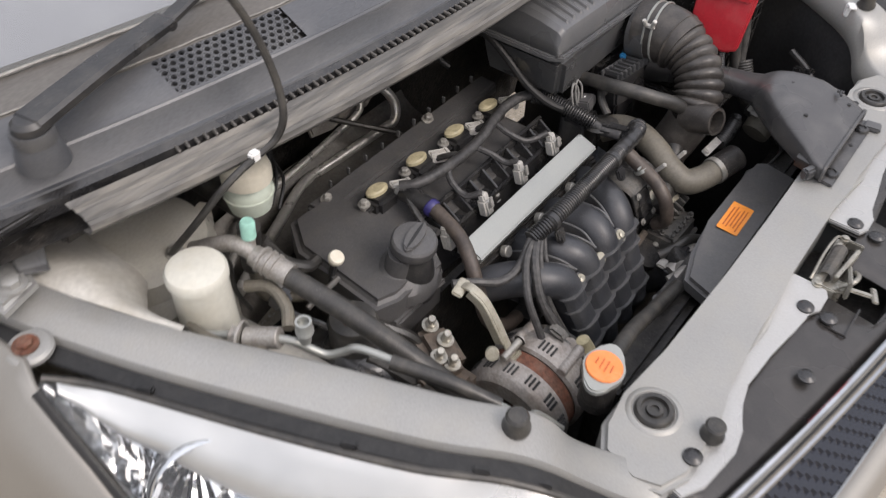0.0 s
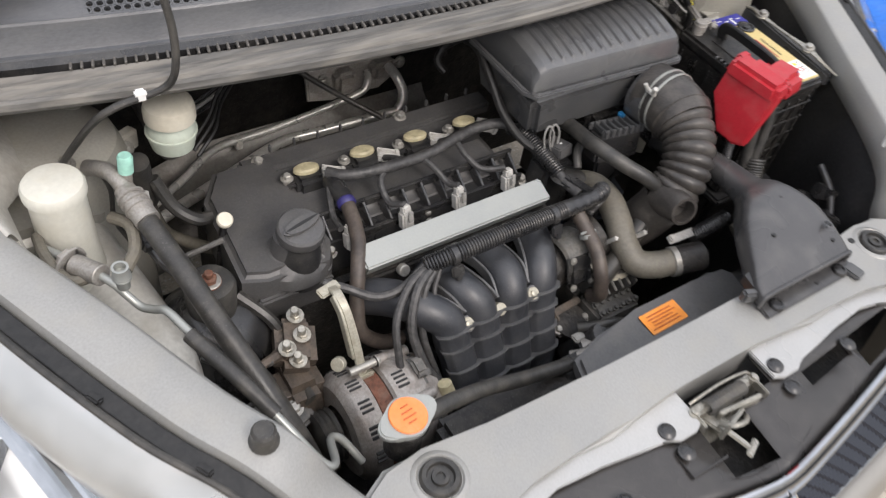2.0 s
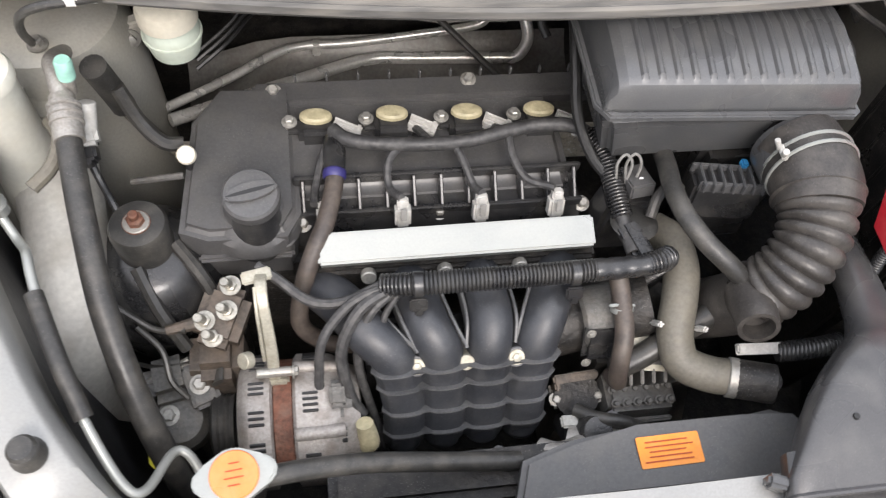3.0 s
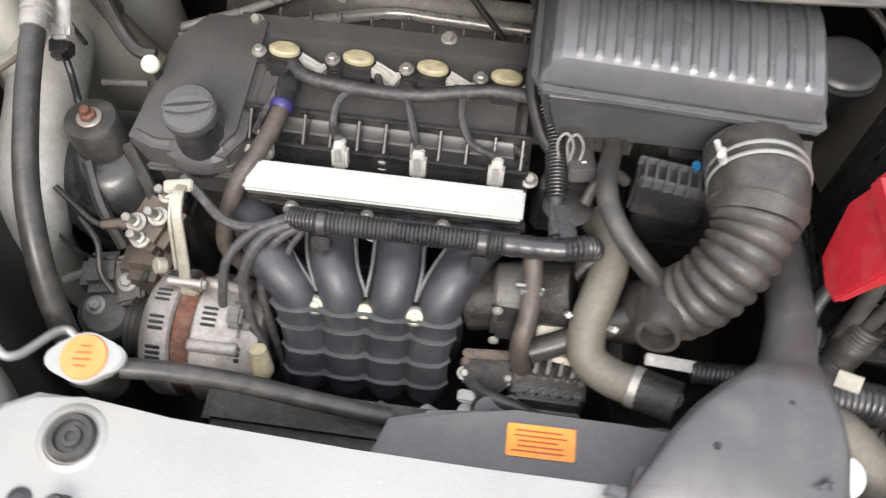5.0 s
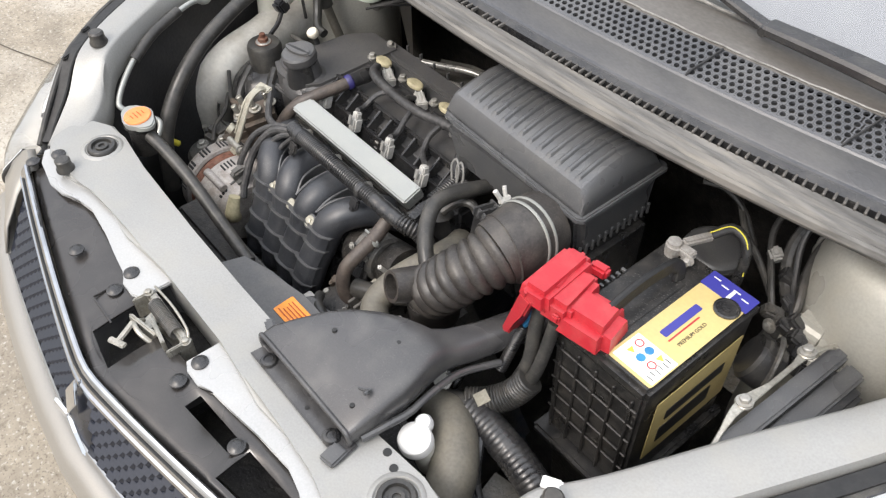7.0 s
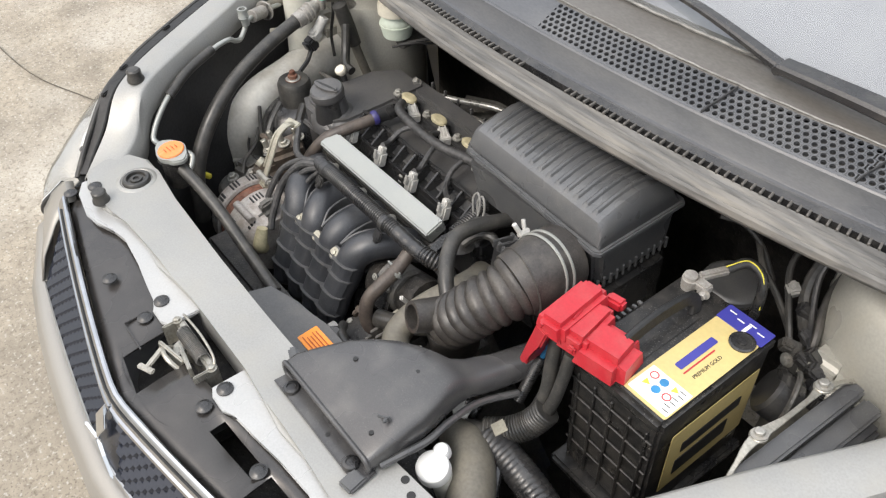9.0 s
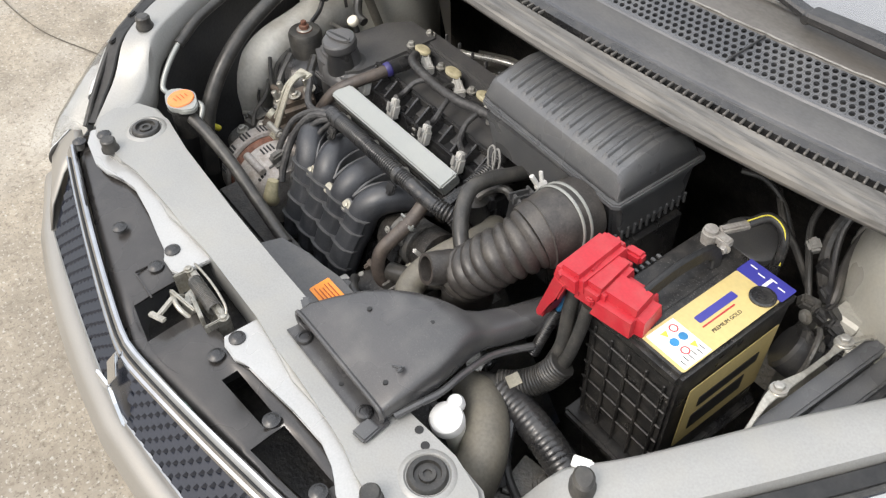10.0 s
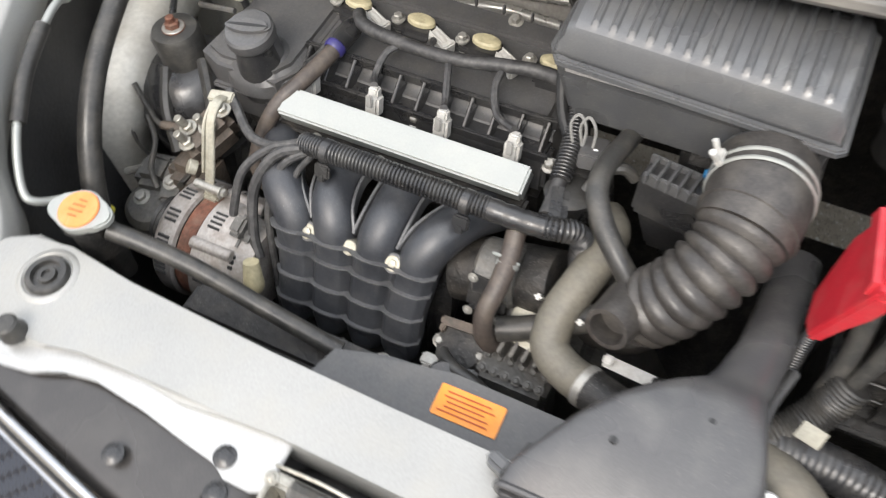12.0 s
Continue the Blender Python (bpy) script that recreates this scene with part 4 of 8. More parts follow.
part("end_cap", taper((-0.690, 0.575, 1.000), (0.08, 0.05), (-0.692, 0.560, 1.046), (0.100, 0.07), 0.006, 3), PLASTIC, cowl, "black plastic cowl end")
part("end_strap", ribbon([(-0.678, 0.560, 1.040), (-0.683, 0.545, 1.018), (-0.690, 0.535, 0.990), (-0.694, 0.527, 0.982)], [0.036, 0.034, 0.030, 0.030], [0.006] * 4, up=(0, -1, 0.4)), GREYBOX, cowl, "dark strap down to the wing")
# lies close under the glass so that its paleness reads as a reflection
dash = thing("dashboard", (0, 1.0, 1.02), "dashboard close behind the windscreen, pale grey in place of the glass's reflection", "dashboard")
part("top", sheet([[(x, 0.437 + 0.20 * x * x + a, 1.056 - 0.02 * x * x + b) for x in np.linspace(-0.66, 0.66, 16)] for a, b in ((0.150, 0.050), (0.22, 0.095), (0.34, 0.175), (0.48, 0.245), (0.66, 0.27), (0.78, 0.12))]), DASH, dash)
cabin = thing("car_cabin", (0, 1.7, 0.3), "silver hatchback cabin behind the windscreen", "car cabin")
part("roof", sheet([[(x, y, z - 0.06 * x * x) for x in np.linspace(-0.60, 0.60, 8)] for y, z in ((1.22, 1.53), (1.6, 1.60), (2.2, 1.62), (2.9, 1.56))]), PAINT, cabin)
# unseen closing wall, near-black for the dim inside of the cabin
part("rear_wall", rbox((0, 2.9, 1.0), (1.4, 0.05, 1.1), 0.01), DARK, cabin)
for s in (-1, 1):
    part("side", sheet([[(s * 0.70, 0.60, 1.08), (s * 0.80, 0.62, 0.98), (s * 0.82, 0.62, 0.40)], [(s * 0.62, 1.22, 1.50), (s * 0.82, 1.24, 0.98), (s * 0.84, 1.24, 0.30)], [(s * 0.60, 2.9, 1.52), (s * 0.80, 2.9, 0.98), (s * 0.82, 2.9, 0.30)]]), PAINT, cabin)


def wiper(pivot, elbow, tip, blade_end, label):
    w = thing("wiper", pivot, label, "wiper", "windscreen wipers")
    p, e, t = Vector(pivot), Vector(elbow), Vector(tip)
    part("pivot_cap", lathe([(0, 0.020), (0.012, 0.020), (0.0165, 0.016), (0.0175, 0.004), (0.0170, -0.004)], Matrix.Translation(p), 24), PLASTIC, w)
    part("pivot_ring", lathe([(0.0175, 0.009), (0.0195, 0.009), (0.0205, 0.006), (0.0205, 0.000), (0.0205, -0.004)], Matrix.Translation(p), 28), GREYBOX, w, "worn ring round the pivot")
    part("pivot_boss", lathe([(0.0190, -0.003), (0.0205, -0.008), (0.0225, -0.014), (0.025, -0.030)], Matrix.Translation(p), 28), COWLMAT, w, "moulded boss under the pivot")
    part("arm", ribbon([p + Vector((0, 0, 0.014)), p.lerp(e, 0.5) + Vector((0, 0, 0.013)), e + Vector((0, 0, 0.008))], [0.034, 0.030, 0.026], [0.014, 0.014, 0.012]), PLASTIC, w, "tapered black arm")
    part("hinge", disc(e + Vector((0, -0.012, 0.006)), e + Vector((0, 0.012, 0.006)), 0.0062), PLASTIC, w)
    part("thin_arm", ribbon([e + Vector((0, 0, 0.006)), e.lerp(t, 0.5) + Vector((0, 0, 0.010)), t], [0.018, 0.014, 0.010], [0.010, 0.008, 0.006]), PLASTIC, w)
    part("blade", tube([t.lerp(Vector(blade_end), -0.25) - Vector((0, 0, 0.008)), t - Vector((0, 0, 0.008)), Vector(blade_end)], 0.006, 8, 6), RUBBER, w)


wiper((-0.636, 0.545, 1.106), (-0.455, 0.577, 1.122), (-0.10, 0.645, 1.170), (0.10, 0.640, 1.168), "black wiper arm resting at the foot of the windscreen")
wiper((0.52, 0.575, 1.118), (0.30, 0.572, 1.122), (0.04, 0.600, 1.145), (-0.10, 0.665, 1.178), "black wiper arm resting at the foot of the windscreen")

# ---- engine bay: the bulk behind and below, near-black in place of deep shade ----
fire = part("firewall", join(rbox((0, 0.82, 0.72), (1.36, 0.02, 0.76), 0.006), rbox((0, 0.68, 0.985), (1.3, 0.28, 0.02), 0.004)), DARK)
tagged(fire, "firewall behind the engine, near-black in place of its shade", "firewall", kind="structure")
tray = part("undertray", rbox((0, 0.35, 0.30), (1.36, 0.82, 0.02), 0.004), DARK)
tagged(tray, "undertray below the engine, near-black in place of its shade", "undertray", kind="structure")


def strut_tower(s, at):
    t = thing("strut_tower", (at[0], at[1], 0.7), "silver-painted dusty suspension strut tower, lightened to look lit", "strut tower", "strut towers", "structure")
    if s < 0:
        m = Matrix.Translation(at)
        part("dome", lathe([(0, 0.0), (0.030, 0.0), (0.045, 0.003), (0.066, 0.0), (0.082, -0.010), (0.091, -0.035), (0.097, -0.12), (0.102, -0.40)], m, 36), TOWER, t)
        part("shelf", taper((at[0] + s * 0.08, at[1] - 0.03, 0.55), (0.22, 0.30), (at[0] + s * 0.09, at[1], at[2] - 0.03), (0.20, 0.26), 0.02, 3), TOWER, t)
    else:
        part("dome", lathe([(0, 0.060), (0.050, 0.060), (0.078, 0.058), (0.094, 0.051), (0.104, 0.036), (0.110, 0.010), (0.115, -0.03), (0.120, -0.08), (0.126, -0.16), (0.135, -0.35)], Matrix.Translation((0.560, 0.588, 0.922)), 44), TOWER, t)
        part("bead", tube([(0.487, 0.553, 0.980), (0.497, 0.540, 0.983), (0.508, 0.545, 0.984), (0.514, 0.533, 0.983), (0.528, 0.520, 0.981), (0.540, 0.524, 0.983), (0.552, 0.513, 0.981), (0.566, 0.500, 0.972)], 0.0042, 10, 6), TOWER, t, "pressed bead on the tower top")
        part("shelf", rbox((0.536, 0.470, 0.815), (0.05, 0.05, 0.12), 0.012, (0, 0, 12), 3), TOWER, t)
        part("pocket", taper((0.512, 0.468, 0.79), (0.060, 0.050), (0.505, 0.486, 0.885), (0.050, 0.034), 0.010, 3), TOWER, t)
    for a in (40, 160, 280):
        part("stud", hexbolt((at[0] + 0.062 * math.cos(radians(a)), at[1] + 0.062 * math.sin(radians(a)), at[2] + 0.001), (0, 0, 1), 0.007, 0.009), STEEL, t)


strut_tower(-1, (-0.565, 0.575, 0.905))
strut_tower(1, (0.565, 0.575, 0.905))
# pale ridge plate that ties the right tower to the wing rail
brace = thing("wing_brace", (-0.68, 0.52, 0.9), "pale silver pressed brace between wing rail and strut tower", "brace", kind="structure")
rows = []
for i in range(17):
    y = 0.385 + 0.02 * i
    xr, zr = float(np.interp(y, (0.39, 0.52, 0.66), (0.640, 0.691, 0.722))), float(np.interp(y, (0.39, 0.52, 0.66), (0.952, 0.965, 0.984)))
    xi, zi = float(np.interp(y, (0.385, 0.465, 0.52), (0.626, 0.628, 0.590))), float(np.interp(y, (0.385, 0.465, 0.52), (0.925, 0.915, 0.900)))
    rows.append([(-(xr + (xi - xr) * u), y, zr - 0.003 + (zi - zr) * u ** 1.6 + 0.010 * math.sin(math.pi * u) * (1 + 0.5 * math.sin(40 * y))) for u in (0, 0.1, 0.2, 0.3, 0.4, 0.5, 0.65, 0.8, 1.0)])
part("plate", sheet(rows), APRON, brace, sharp=50)

# ---- engine ----
engine = thing("engine", (-0.2, 0.40, 0.35), "transverse four-cylinder engine with a black plastic valve cover", "engine")
part("block", taper((-0.20, 0.42, 0.35), (0.42, 0.24), (-0.205, 0.42, 0.775), (0.42, 0.20), 0.012), DARK, engine, "dark oily engine block")
vc = part("valve_cover", taper((-0.190, 0.425, 0.775), (0.405, 0.175), (-0.195, 0.440, 0.822), (0.385, 0.130), 0.010, 3), COVER, engine, "dusty black plastic valve cover")
part("end_cover", prism([(-0.425, 0.330), (-0.395, 0.318), (-0.315, 0.318), (-0.300, 0.345), (-0.302, 0.515), (-0.385, 0.515), (-0.415, 0.47)], 0.74, 0.832, 0.009, 3), COVER, vc)
part("cap_hump", lathe([(0.052, -0.060), (0.048, -0.044), (0.038, -0.036), (0.029, -0.030), (0.026, -0.004), (0.0, -0.004)], pose(-0.350, 0.344, 0.864, 6, 0, 0), 30, (1.0, 0.86)), COVER, vc)
part("rear_band", rbox((-0.15, 0.505, 0.818), (0.40, 0.035, 0.022), 0.005), COVER, vc)
part("front_step", taper((-0.150, 0.345, 0.772), (0.32, 0.03), (-0.150, 0.362, 0.812), (0.315, 0.03), 0.005), PLASTIC, vc)
tooth = part("rear_tooth", rbox((-0.300, 0.522, 0.832), (0.003, 0.006, 0.012), 0.001, seg=1), COVER, vc)
for k in range(1, 10):
    again(tooth, Matrix.Translation((0.036 * k, 0, 0)))
rib = part("rib", rbox((0, 0, 0), (0.004, 0.034, 0.020), 0.001, seg=1), PLASTIC, vc)
for i in range(11):
    m = pose(-0.297 + i * 0.0295, 0.366, 0.822, 35, 0, 0)
    if i == 0:
        rib.matrix_basis = m
    else:
        again(rib, m)
part("lip", rbox((-0.360, 0.3165, 0.790), (0.10, 0.010, 0.008), 0.003), COVER, vc)
part("rib_ledge", rbox((-0.15, 0.380, 0.832), (0.315, 0.006, 0.014), 0.002), PLASTIC, vc)
part("rib_ledge", rbox((-0.15, 0.348, 0.812), (0.315, 0.006, 0.014), 0.002), PLASTIC, vc)
part("oil_neck", lathe([(0.030, -0.075), (0.026, -0.03), (0.022, 0.0)], Matrix.Translation((-0.346, 0.338, 0.864)), 24), PLASTIC, vc)
cap = part("oil_cap", lathe([(0.022, -0.004), (0.0275, 0.0), (0.029, 0.004), (0.0285, 0.014), (0.026, 0.017), (0.0, 0.018)], pose(-0.346, 0.338, 0.864, 8, 0, 0), 32), COVER, engine, "dusty black oil filler cap")
eye = [(0.0265 * math.cos(a), 0.0095 * math.sin(a) * abs(math.sin(a)) ** 0.2) for a in (2 * math.pi * i / 28 for i in range(28))]
part("grip", prism(eye, 0.0165, 0.0225, 0.002, m=pose(-0.346, 0.338, 0.864, 8, 0, 14)), COVER, cap)
part("grip_slot", prism([(x * 0.92, y * 0.22) for x, y in eye], 0.0222, 0.0228, 0, m=pose(-0.346, 0.338, 0.864, 8, 0, 14)), INK, cap)
part("rim_bolt_boss", disc((-0.318, 0.326, 0.790), (-0.318, 0.326, 0.806), 0.010), COVER, vc)
for x, y, z in ((-0.377, 0.327, 0.812), (-0.300, 0.345, 0.800), (-0.1514, 0.350, 0.800), (0.010, 0.350, 0.800), (-0.325, 0.505, 0.829), (-0.10, 0.512, 0.829)):
    part("cover_bolt", hexbolt((x, y, z), (0, -0.3, 1), 0.006, 0.010), STEEL, engine)


def build_coils():
    for i, (x, y) in enumerate(((-0.278, 0.454), (-0.194, 0.454), (-0.110, 0.452), (-0.027, 0.451))):
        c = thing("ignition_coil", (x, y, 0.82), "ignition coil with a tan oval cap and a grey plug", "ignition coil", "ignition coils")
        part("body", rbox((x, y - 0.004, 0.829), (0.042, 0.032, 0.026), 0.006), PLASTIC, c)
        part("cap", lathe([(0, 0.005), (0.014, 0.005), (0.0175, 0.003), (0.0180, -0.001)], pose(x - 0.001, y + 0.002, 0.8425, -6, 0, -4), 28, (1.0, 0.62)), TAN, c, "tan oval cap")
        part("plug", join(rbox((x + 0.030, y - 0.012, 0.836), (0.028, 0.016, 0.014), 0.002, (0, 10, -24)), rbox((x + 0.031, y - 0.012, 0.8435), (0.020, 0.004, 0.003), 0.001, (0, 10, -24)), rbox((x + 0.042, y - 0.018, 0.834), (0.008, 0.019, 0.017), 0.002, (0, 10, -24)), *[rbox((x + 0.030 + 0.0045 * k * 0.4, y - 0.012 + 0.0045 * k, 0.8432), (0.026, 0.0014, 0.003), 0.0004, (0, 10, -24), 1) for k in (-1, 1)]), PALEPLUG, c, "grey wire plug")
        part("bolt", join(disc((x - 0.030, y - 0.001, 0.822), (x - 0.030, y - 0.001, 0.840), 0.0055), hexbolt((x - 0.030, y - 0.001, 0.839), (0, 0, 1), 0.0055, 0.007)), STEEL, c)
        part("bracket", rbox((x - 0.020, y - 0.002, 0.831), (0.03, 0.018, 0.008), 0.003), PLASTIC, c)


build_coils()

# fuel rail: a bright square bar with its injector plugs
frail = thing("fuel_rail", (-0.14, 0.30, 0.80), "bright aluminium fuel rail bar along the engine", "fuel rail")
m = pose(-0.1400, 0.2975, 0.826, 20, 0, 0.4)
part("bar", shaped(rbox((0, 0, 0), (0.291, 0.033, 0.022), 0.0025), m), BRIGHT, frail)
part("end_plug", shaped(rbox((-0.1465, 0.004, 0), (0.003, 0.024, 0.014), 0.001), m), CAST, frail)
for x in (-0.235, -0.155, -0.075):
    part("lug", disc((x, 0.277, 0.808), (x, 0.268, 0.812), 0.008), STEEL, frail)
for x in (-0.194, -0.110, -0.027, -0.276):
    pl = part("injector_plug", join(rbox((x, 0.336, 0.823), (0.017, 0.016, 0.026), 0.003, (-18, 0, 0)), rbox((x, 0.341, 0.838), (0.012, 0.011, 0.012), 0.002, (-18, 0, 0))), PALEPLUG, frail, "pale injector plug")
    part("latch", rbox((x, 0.327, 0.836), (0.007, 0.003, 0.016), 0.001, (-18, 0, 0)), GREYPLUG, pl)

# intake manifold: four runners that bend over and down, tied by ribs
man = thing("intake_manifold", (-0.14, 0.2, 0.55), "black plastic intake manifold with four arched runners", "intake manifold")
RUNNERS = (((-0.288, 0.280, 0.780), (-0.262, 0.244, 0.799), (-0.240, 0.212, 0.801), (-0.218, 0.194, 0.786), (-0.211, 0.182, 0.754), (-0.206, 0.167, 0.726), (-0.206, 0.153, 0.697), (-0.206, 0.141, 0.672)),
           ((-0.194, 0.284, 0.780), (-0.188, 0.248, 0.799), (-0.179, 0.214, 0.801), (-0.168, 0.195, 0.786), (-0.164, 0.183, 0.754), (-0.162, 0.168, 0.726), (-0.162, 0.154, 0.697), (-0.162, 0.142, 0.672)),
           ((-0.116, 0.288, 0.780), (-0.116, 0.252, 0.799), (-0.114, 0.217, 0.801), (-0.116, 0.196, 0.786), (-0.117, 0.184, 0.754), (-0.118, 0.169, 0.726), (-0.118, 0.155, 0.697), (-0.118, 0.143, 0.672)),
           ((-0.022, 0.290, 0.780), (-0.039, 0.256, 0.799), (-0.055, 0.220, 0.801), (-0.066, 0.198, 0.786), (-0.071, 0.185, 0.754), (-0.075, 0.170, 0.726), (-0.075, 0.156, 0.697), (-0.075, 0.144, 0.672)))
for pts in RUNNERS:
    part("runner", tube(pts, [0.024, 0.024, 0.0235, 0.0235, 0.0230, 0.0225, 0.0222, 0.0200], 20, 6), GLOSSY, man, "arched intake runner")
    part("runner_end", lathe([(0.0200, 0), (0.0185, 0.006), (0.013, 0.011), (0, 0.013)], aim(pts[-1], (0, -0.44, -0.9)), 18), GLOSSY, man)


def runner_row(drop):
    lower = min(int(drop), 6)
    return [Vector(p[lower]).lerp(Vector(p[lower + 1]), drop - lower) for p in RUNNERS]


def lattice_edge(at, grow, notch):
    """The front line of the four runners side by side: flat bulges with a narrow valley between."""
    line = []
    for i in range(97):
        x = at[0].x - 0.0222 - grow + i * (at[3].x - at[0].x + 0.0444 + 2 * grow) / 96
        near = min(abs(x - c.x) for c in at)
        deep = 0.0226 - 9.0 * near * near - (notch if at[0].x < x < at[3].x else 1.0) * max(near - 0.0150, 0) * 0.75
        line.append((x, -deep - grow))
    return line


face = []
for k in range(17):
    at = runner_row(3.3 + k * 0.23)
    tip = max(0, k - 13) * 0.0022
    slope = Vector((0, -0.9, 0.44))
    face.append([(x, (at[1].y + at[2].y) / 2 + 0.02 * (x + 0.14) + (y + tip) * 0.9, (at[1].z + at[2].z) / 2 - (y + tip) * 0.44) for x, y in lattice_edge(at, 0.0, 1.0)])
part("runner_face", sheet(face), GLOSSY, man, "ribbed lower face of the runners", sharp=50)
for drop in (3.25, 4.0, 5.0, 6.0):
    at = runner_row(drop)
    edge = lattice_edge(at, 0.0024, 0.25)
    mid = at[1].lerp(at[2], 0.5)
    part("cross_rib", shaped(prism(edge + [(at[3].x + 0.022, 0.0), (at[0].x - 0.022, 0.0)], -0.0009, 0.0009, 0), pose(0, mid.y, mid.z, -26, 0, 1.2)), LATTICE, man)
for left, right in zip(RUNNERS, RUNNERS[1:]):
    meet = (Vector(left[3]) + Vector(right[3])) / 2 + Vector((0, -0.004, 0.006))
    for runner, k in ((left, 1), (right, -1)):
        line = [Vector(runner[j]) + Vector((k * 0.0255, 0, 0.002)) for j in (0, 1, 2)] + [meet]
        part("edge_web", ribbon(line, [0.0035] * 4, [0.014, 0.016, 0.018, 0.012], 6), LATTICE, man)
    part("valley_web", rbox(((left[5][0] + right[5][0]) / 2, 0.172, 0.725), (0.004, 0.020, 0.110), 0.001, (-27, 0, 0)), PLASTIC, man)
for x, z in ((-0.1935, 0.0), (-0.0905, 0.003)):
    part("boss", disc((x, 0.196, 0.764 + z), (x, 0.1785, 0.784 + z), 0.0112), LATTICE, man)
    part("bolt", join(hexbolt((x, 0.1790, 0.7835 + z), (0, -0.85, 1), 0.0048, 0.0040), disc((x, 0.1792, 0.7833 + z), (x, 0.1778, 0.7850 + z), 0.0085, 0.0006)), STRAP, man)
part("boss", disc((-0.1425, 0.192, 0.770), (-0.1425, 0.1775, 0.785), 0.0085), STRAP, man)
part("flange_bolt", hexbolt((-0.151, 0.2735, 0.775), (0, -0.3, 1), 0.0058, 0.008), STEEL, man)
part("plenum", rbox((-0.142, 0.220, 0.66), (0.200, 0.08, 0.15), 0.02, (-10, 0, 0)), PLASTIC, man)
part("throttle_neck", tube([(-0.04, 0.23, 0.74), (0.02, 0.235, 0.755), (0.07, 0.235, 0.77)], 0.036, 18, 4), DARK, man)
part("flange", rbox((-0.14, 0.288, 0.785), (0.30, 0.02, 0.05), 0.004), DARK, man)

# alternator
alt = thing("alternator", (-0.32, 0.165, 0.60), "worn aluminium alternator with a rusty brown middle band", "alternator")
ax, az, ar = 0.170, 0.690, 0.062
along = Vector((1, 0, 0))
part("drive_end", lathe([(0.030, 0), (0.052, 0.0), (0.060, 0.006), (0.063, 0.012), (0.063, 0.030), (0.059, 0.032)], aim((-0.396, ax, az), along), 40), SOILED, alt, "cast aluminium end frame")
part("stator_band", lathe([(0.057, 0), (0.0585, 0.001), (0.0585, 0.017), (0.057, 0.018)], aim((-0.364, ax, az), along), 40), RUST, alt, "rust-brown laminated band")
part("rear_end", lathe([(0.059, 0), (0.063, 0.003), (0.063, 0.026), (0.060, 0.036), (0.052, 0.048), (0.046, 0.060), (0.02, 0.062), (0, 0.062)], aim((-0.346, ax, az), along), 40), SOILED, alt, "cast aluminium rear frame")
slot = part("vent_slot", rbox((0, 0, 0), (0.014, 0.0024, 0.004), 0.0006, seg=1), INK, alt)
n = 0
for x0, angles in ((-0.378, [g + 5 * k for g in range(18, 172, 26) for k in range(3)]), (-0.330, [g + 5 * k for g in range(26, 172, 52) for k in range(4)]), (-0.306, [g + 6 * k for g in range(14, 172, 34) for k in range(3)])):
    for a in angles:
        rr = 0.0625 if x0 < -0.31 else 0.0545
        m = pose(x0, ax - rr * math.cos(radians(a)), az + rr * math.sin(radians(a)), -(90 - a) + 0, 0, 0)
        if n == 0:
            slot.matrix_basis = m
        else:
            again(slot, m)
        n += 1
part("pulley", lathe([(0, 0), (0.026, 0), (0.031, 0.003), (0.029, 0.006), (0.031, 0.009), (0.029, 0.012), (0.031, 0.015), (0.029, 0.018), (0.031, 0.022), (0.0, 0.024)], aim((-0.424, ax, az), along), 28), RUBBER, alt)
part("socket", join(rbox((-0.306, 0.168, 0.746), (0.026, 0.034, 0.018), 0.008, (14, 0, 0)), rbox((-0.306, 0.168, 0.756), (0.014, 0.020, 0.008), 0.003, (14, 0, 0))), GREYCAST, alt)
part("terminal_boot", tube([(-0.288, 0.142, 0.696), (-0.280, 0.136, 0.712), (-0.283, 0.146, 0.736)], [0.009, 0.0108, 0.008], 14, 5), TAN, alt, "yellowed rubber terminal boot")
for a in (60, 120):
    part("through_bolt", join(disc((-0.345, ax - 0.064 * math.cos(radians(a)), az + 0.064 * math.sin(radians(a))), (-0.300, ax - 0.060 * math.cos(radians(a)), az + 0.060 * math.sin(radians(a))), 0.006)), SOILED, alt)
alt.matrix_basis = Matrix.Translation((-0.291, 0.158, 0.595)) @ Matrix.Scale(1.12, 4)
arm = thing("alternator_bracket", (-0.34, 0.23, 0.75), "pale bent metal adjusting bracket above the alternator", "bracket")
part("strap", ribbon([(-0.345, 0.282, 0.846), (-0.345, 0.262, 0.853), (-0.343, 0.240, 0.842), (-0.341, 0.222, 0.815), (-0.340, 0.205, 0.785), (-0.340, 0.185, 0.750)], [0.013, 0.014, 0.012, 0.013, 0.014, 0.014], [0.005] * 6, up=(0, -0.6, 0.8)), STRAP, arm, "pale bent strap")
part("strap_edge", ribbon([(-0.352, 0.262, 0.848), (-0.351, 0.240, 0.836), (-0.350, 0.222, 0.808), (-0.349, 0.205, 0.778)], [0.016] * 4, [0.004] * 4, up=(-1, 0, 0)), STRAP, arm)
part("lug", join(rbox((-0.340, 0.184, 0.748), (0.034, 0.012, 0.016), 0.003, (-20, 0, 0)), rbox((-0.354, 0.176, 0.742), (0.008, 0.020, 0.018), 0.002, (-20, 0, 0)), rbox((-0.327, 0.176, 0.742), (0.008, 0.020, 0.018), 0.002, (-20, 0, 0))), STRAP, arm, "forked lug")
part("flange", rbox((-0.350, 0.276, 0.848), (0.034, 0.016, 0.006), 0.002, (10, 0, 12)), STRAP, arm)
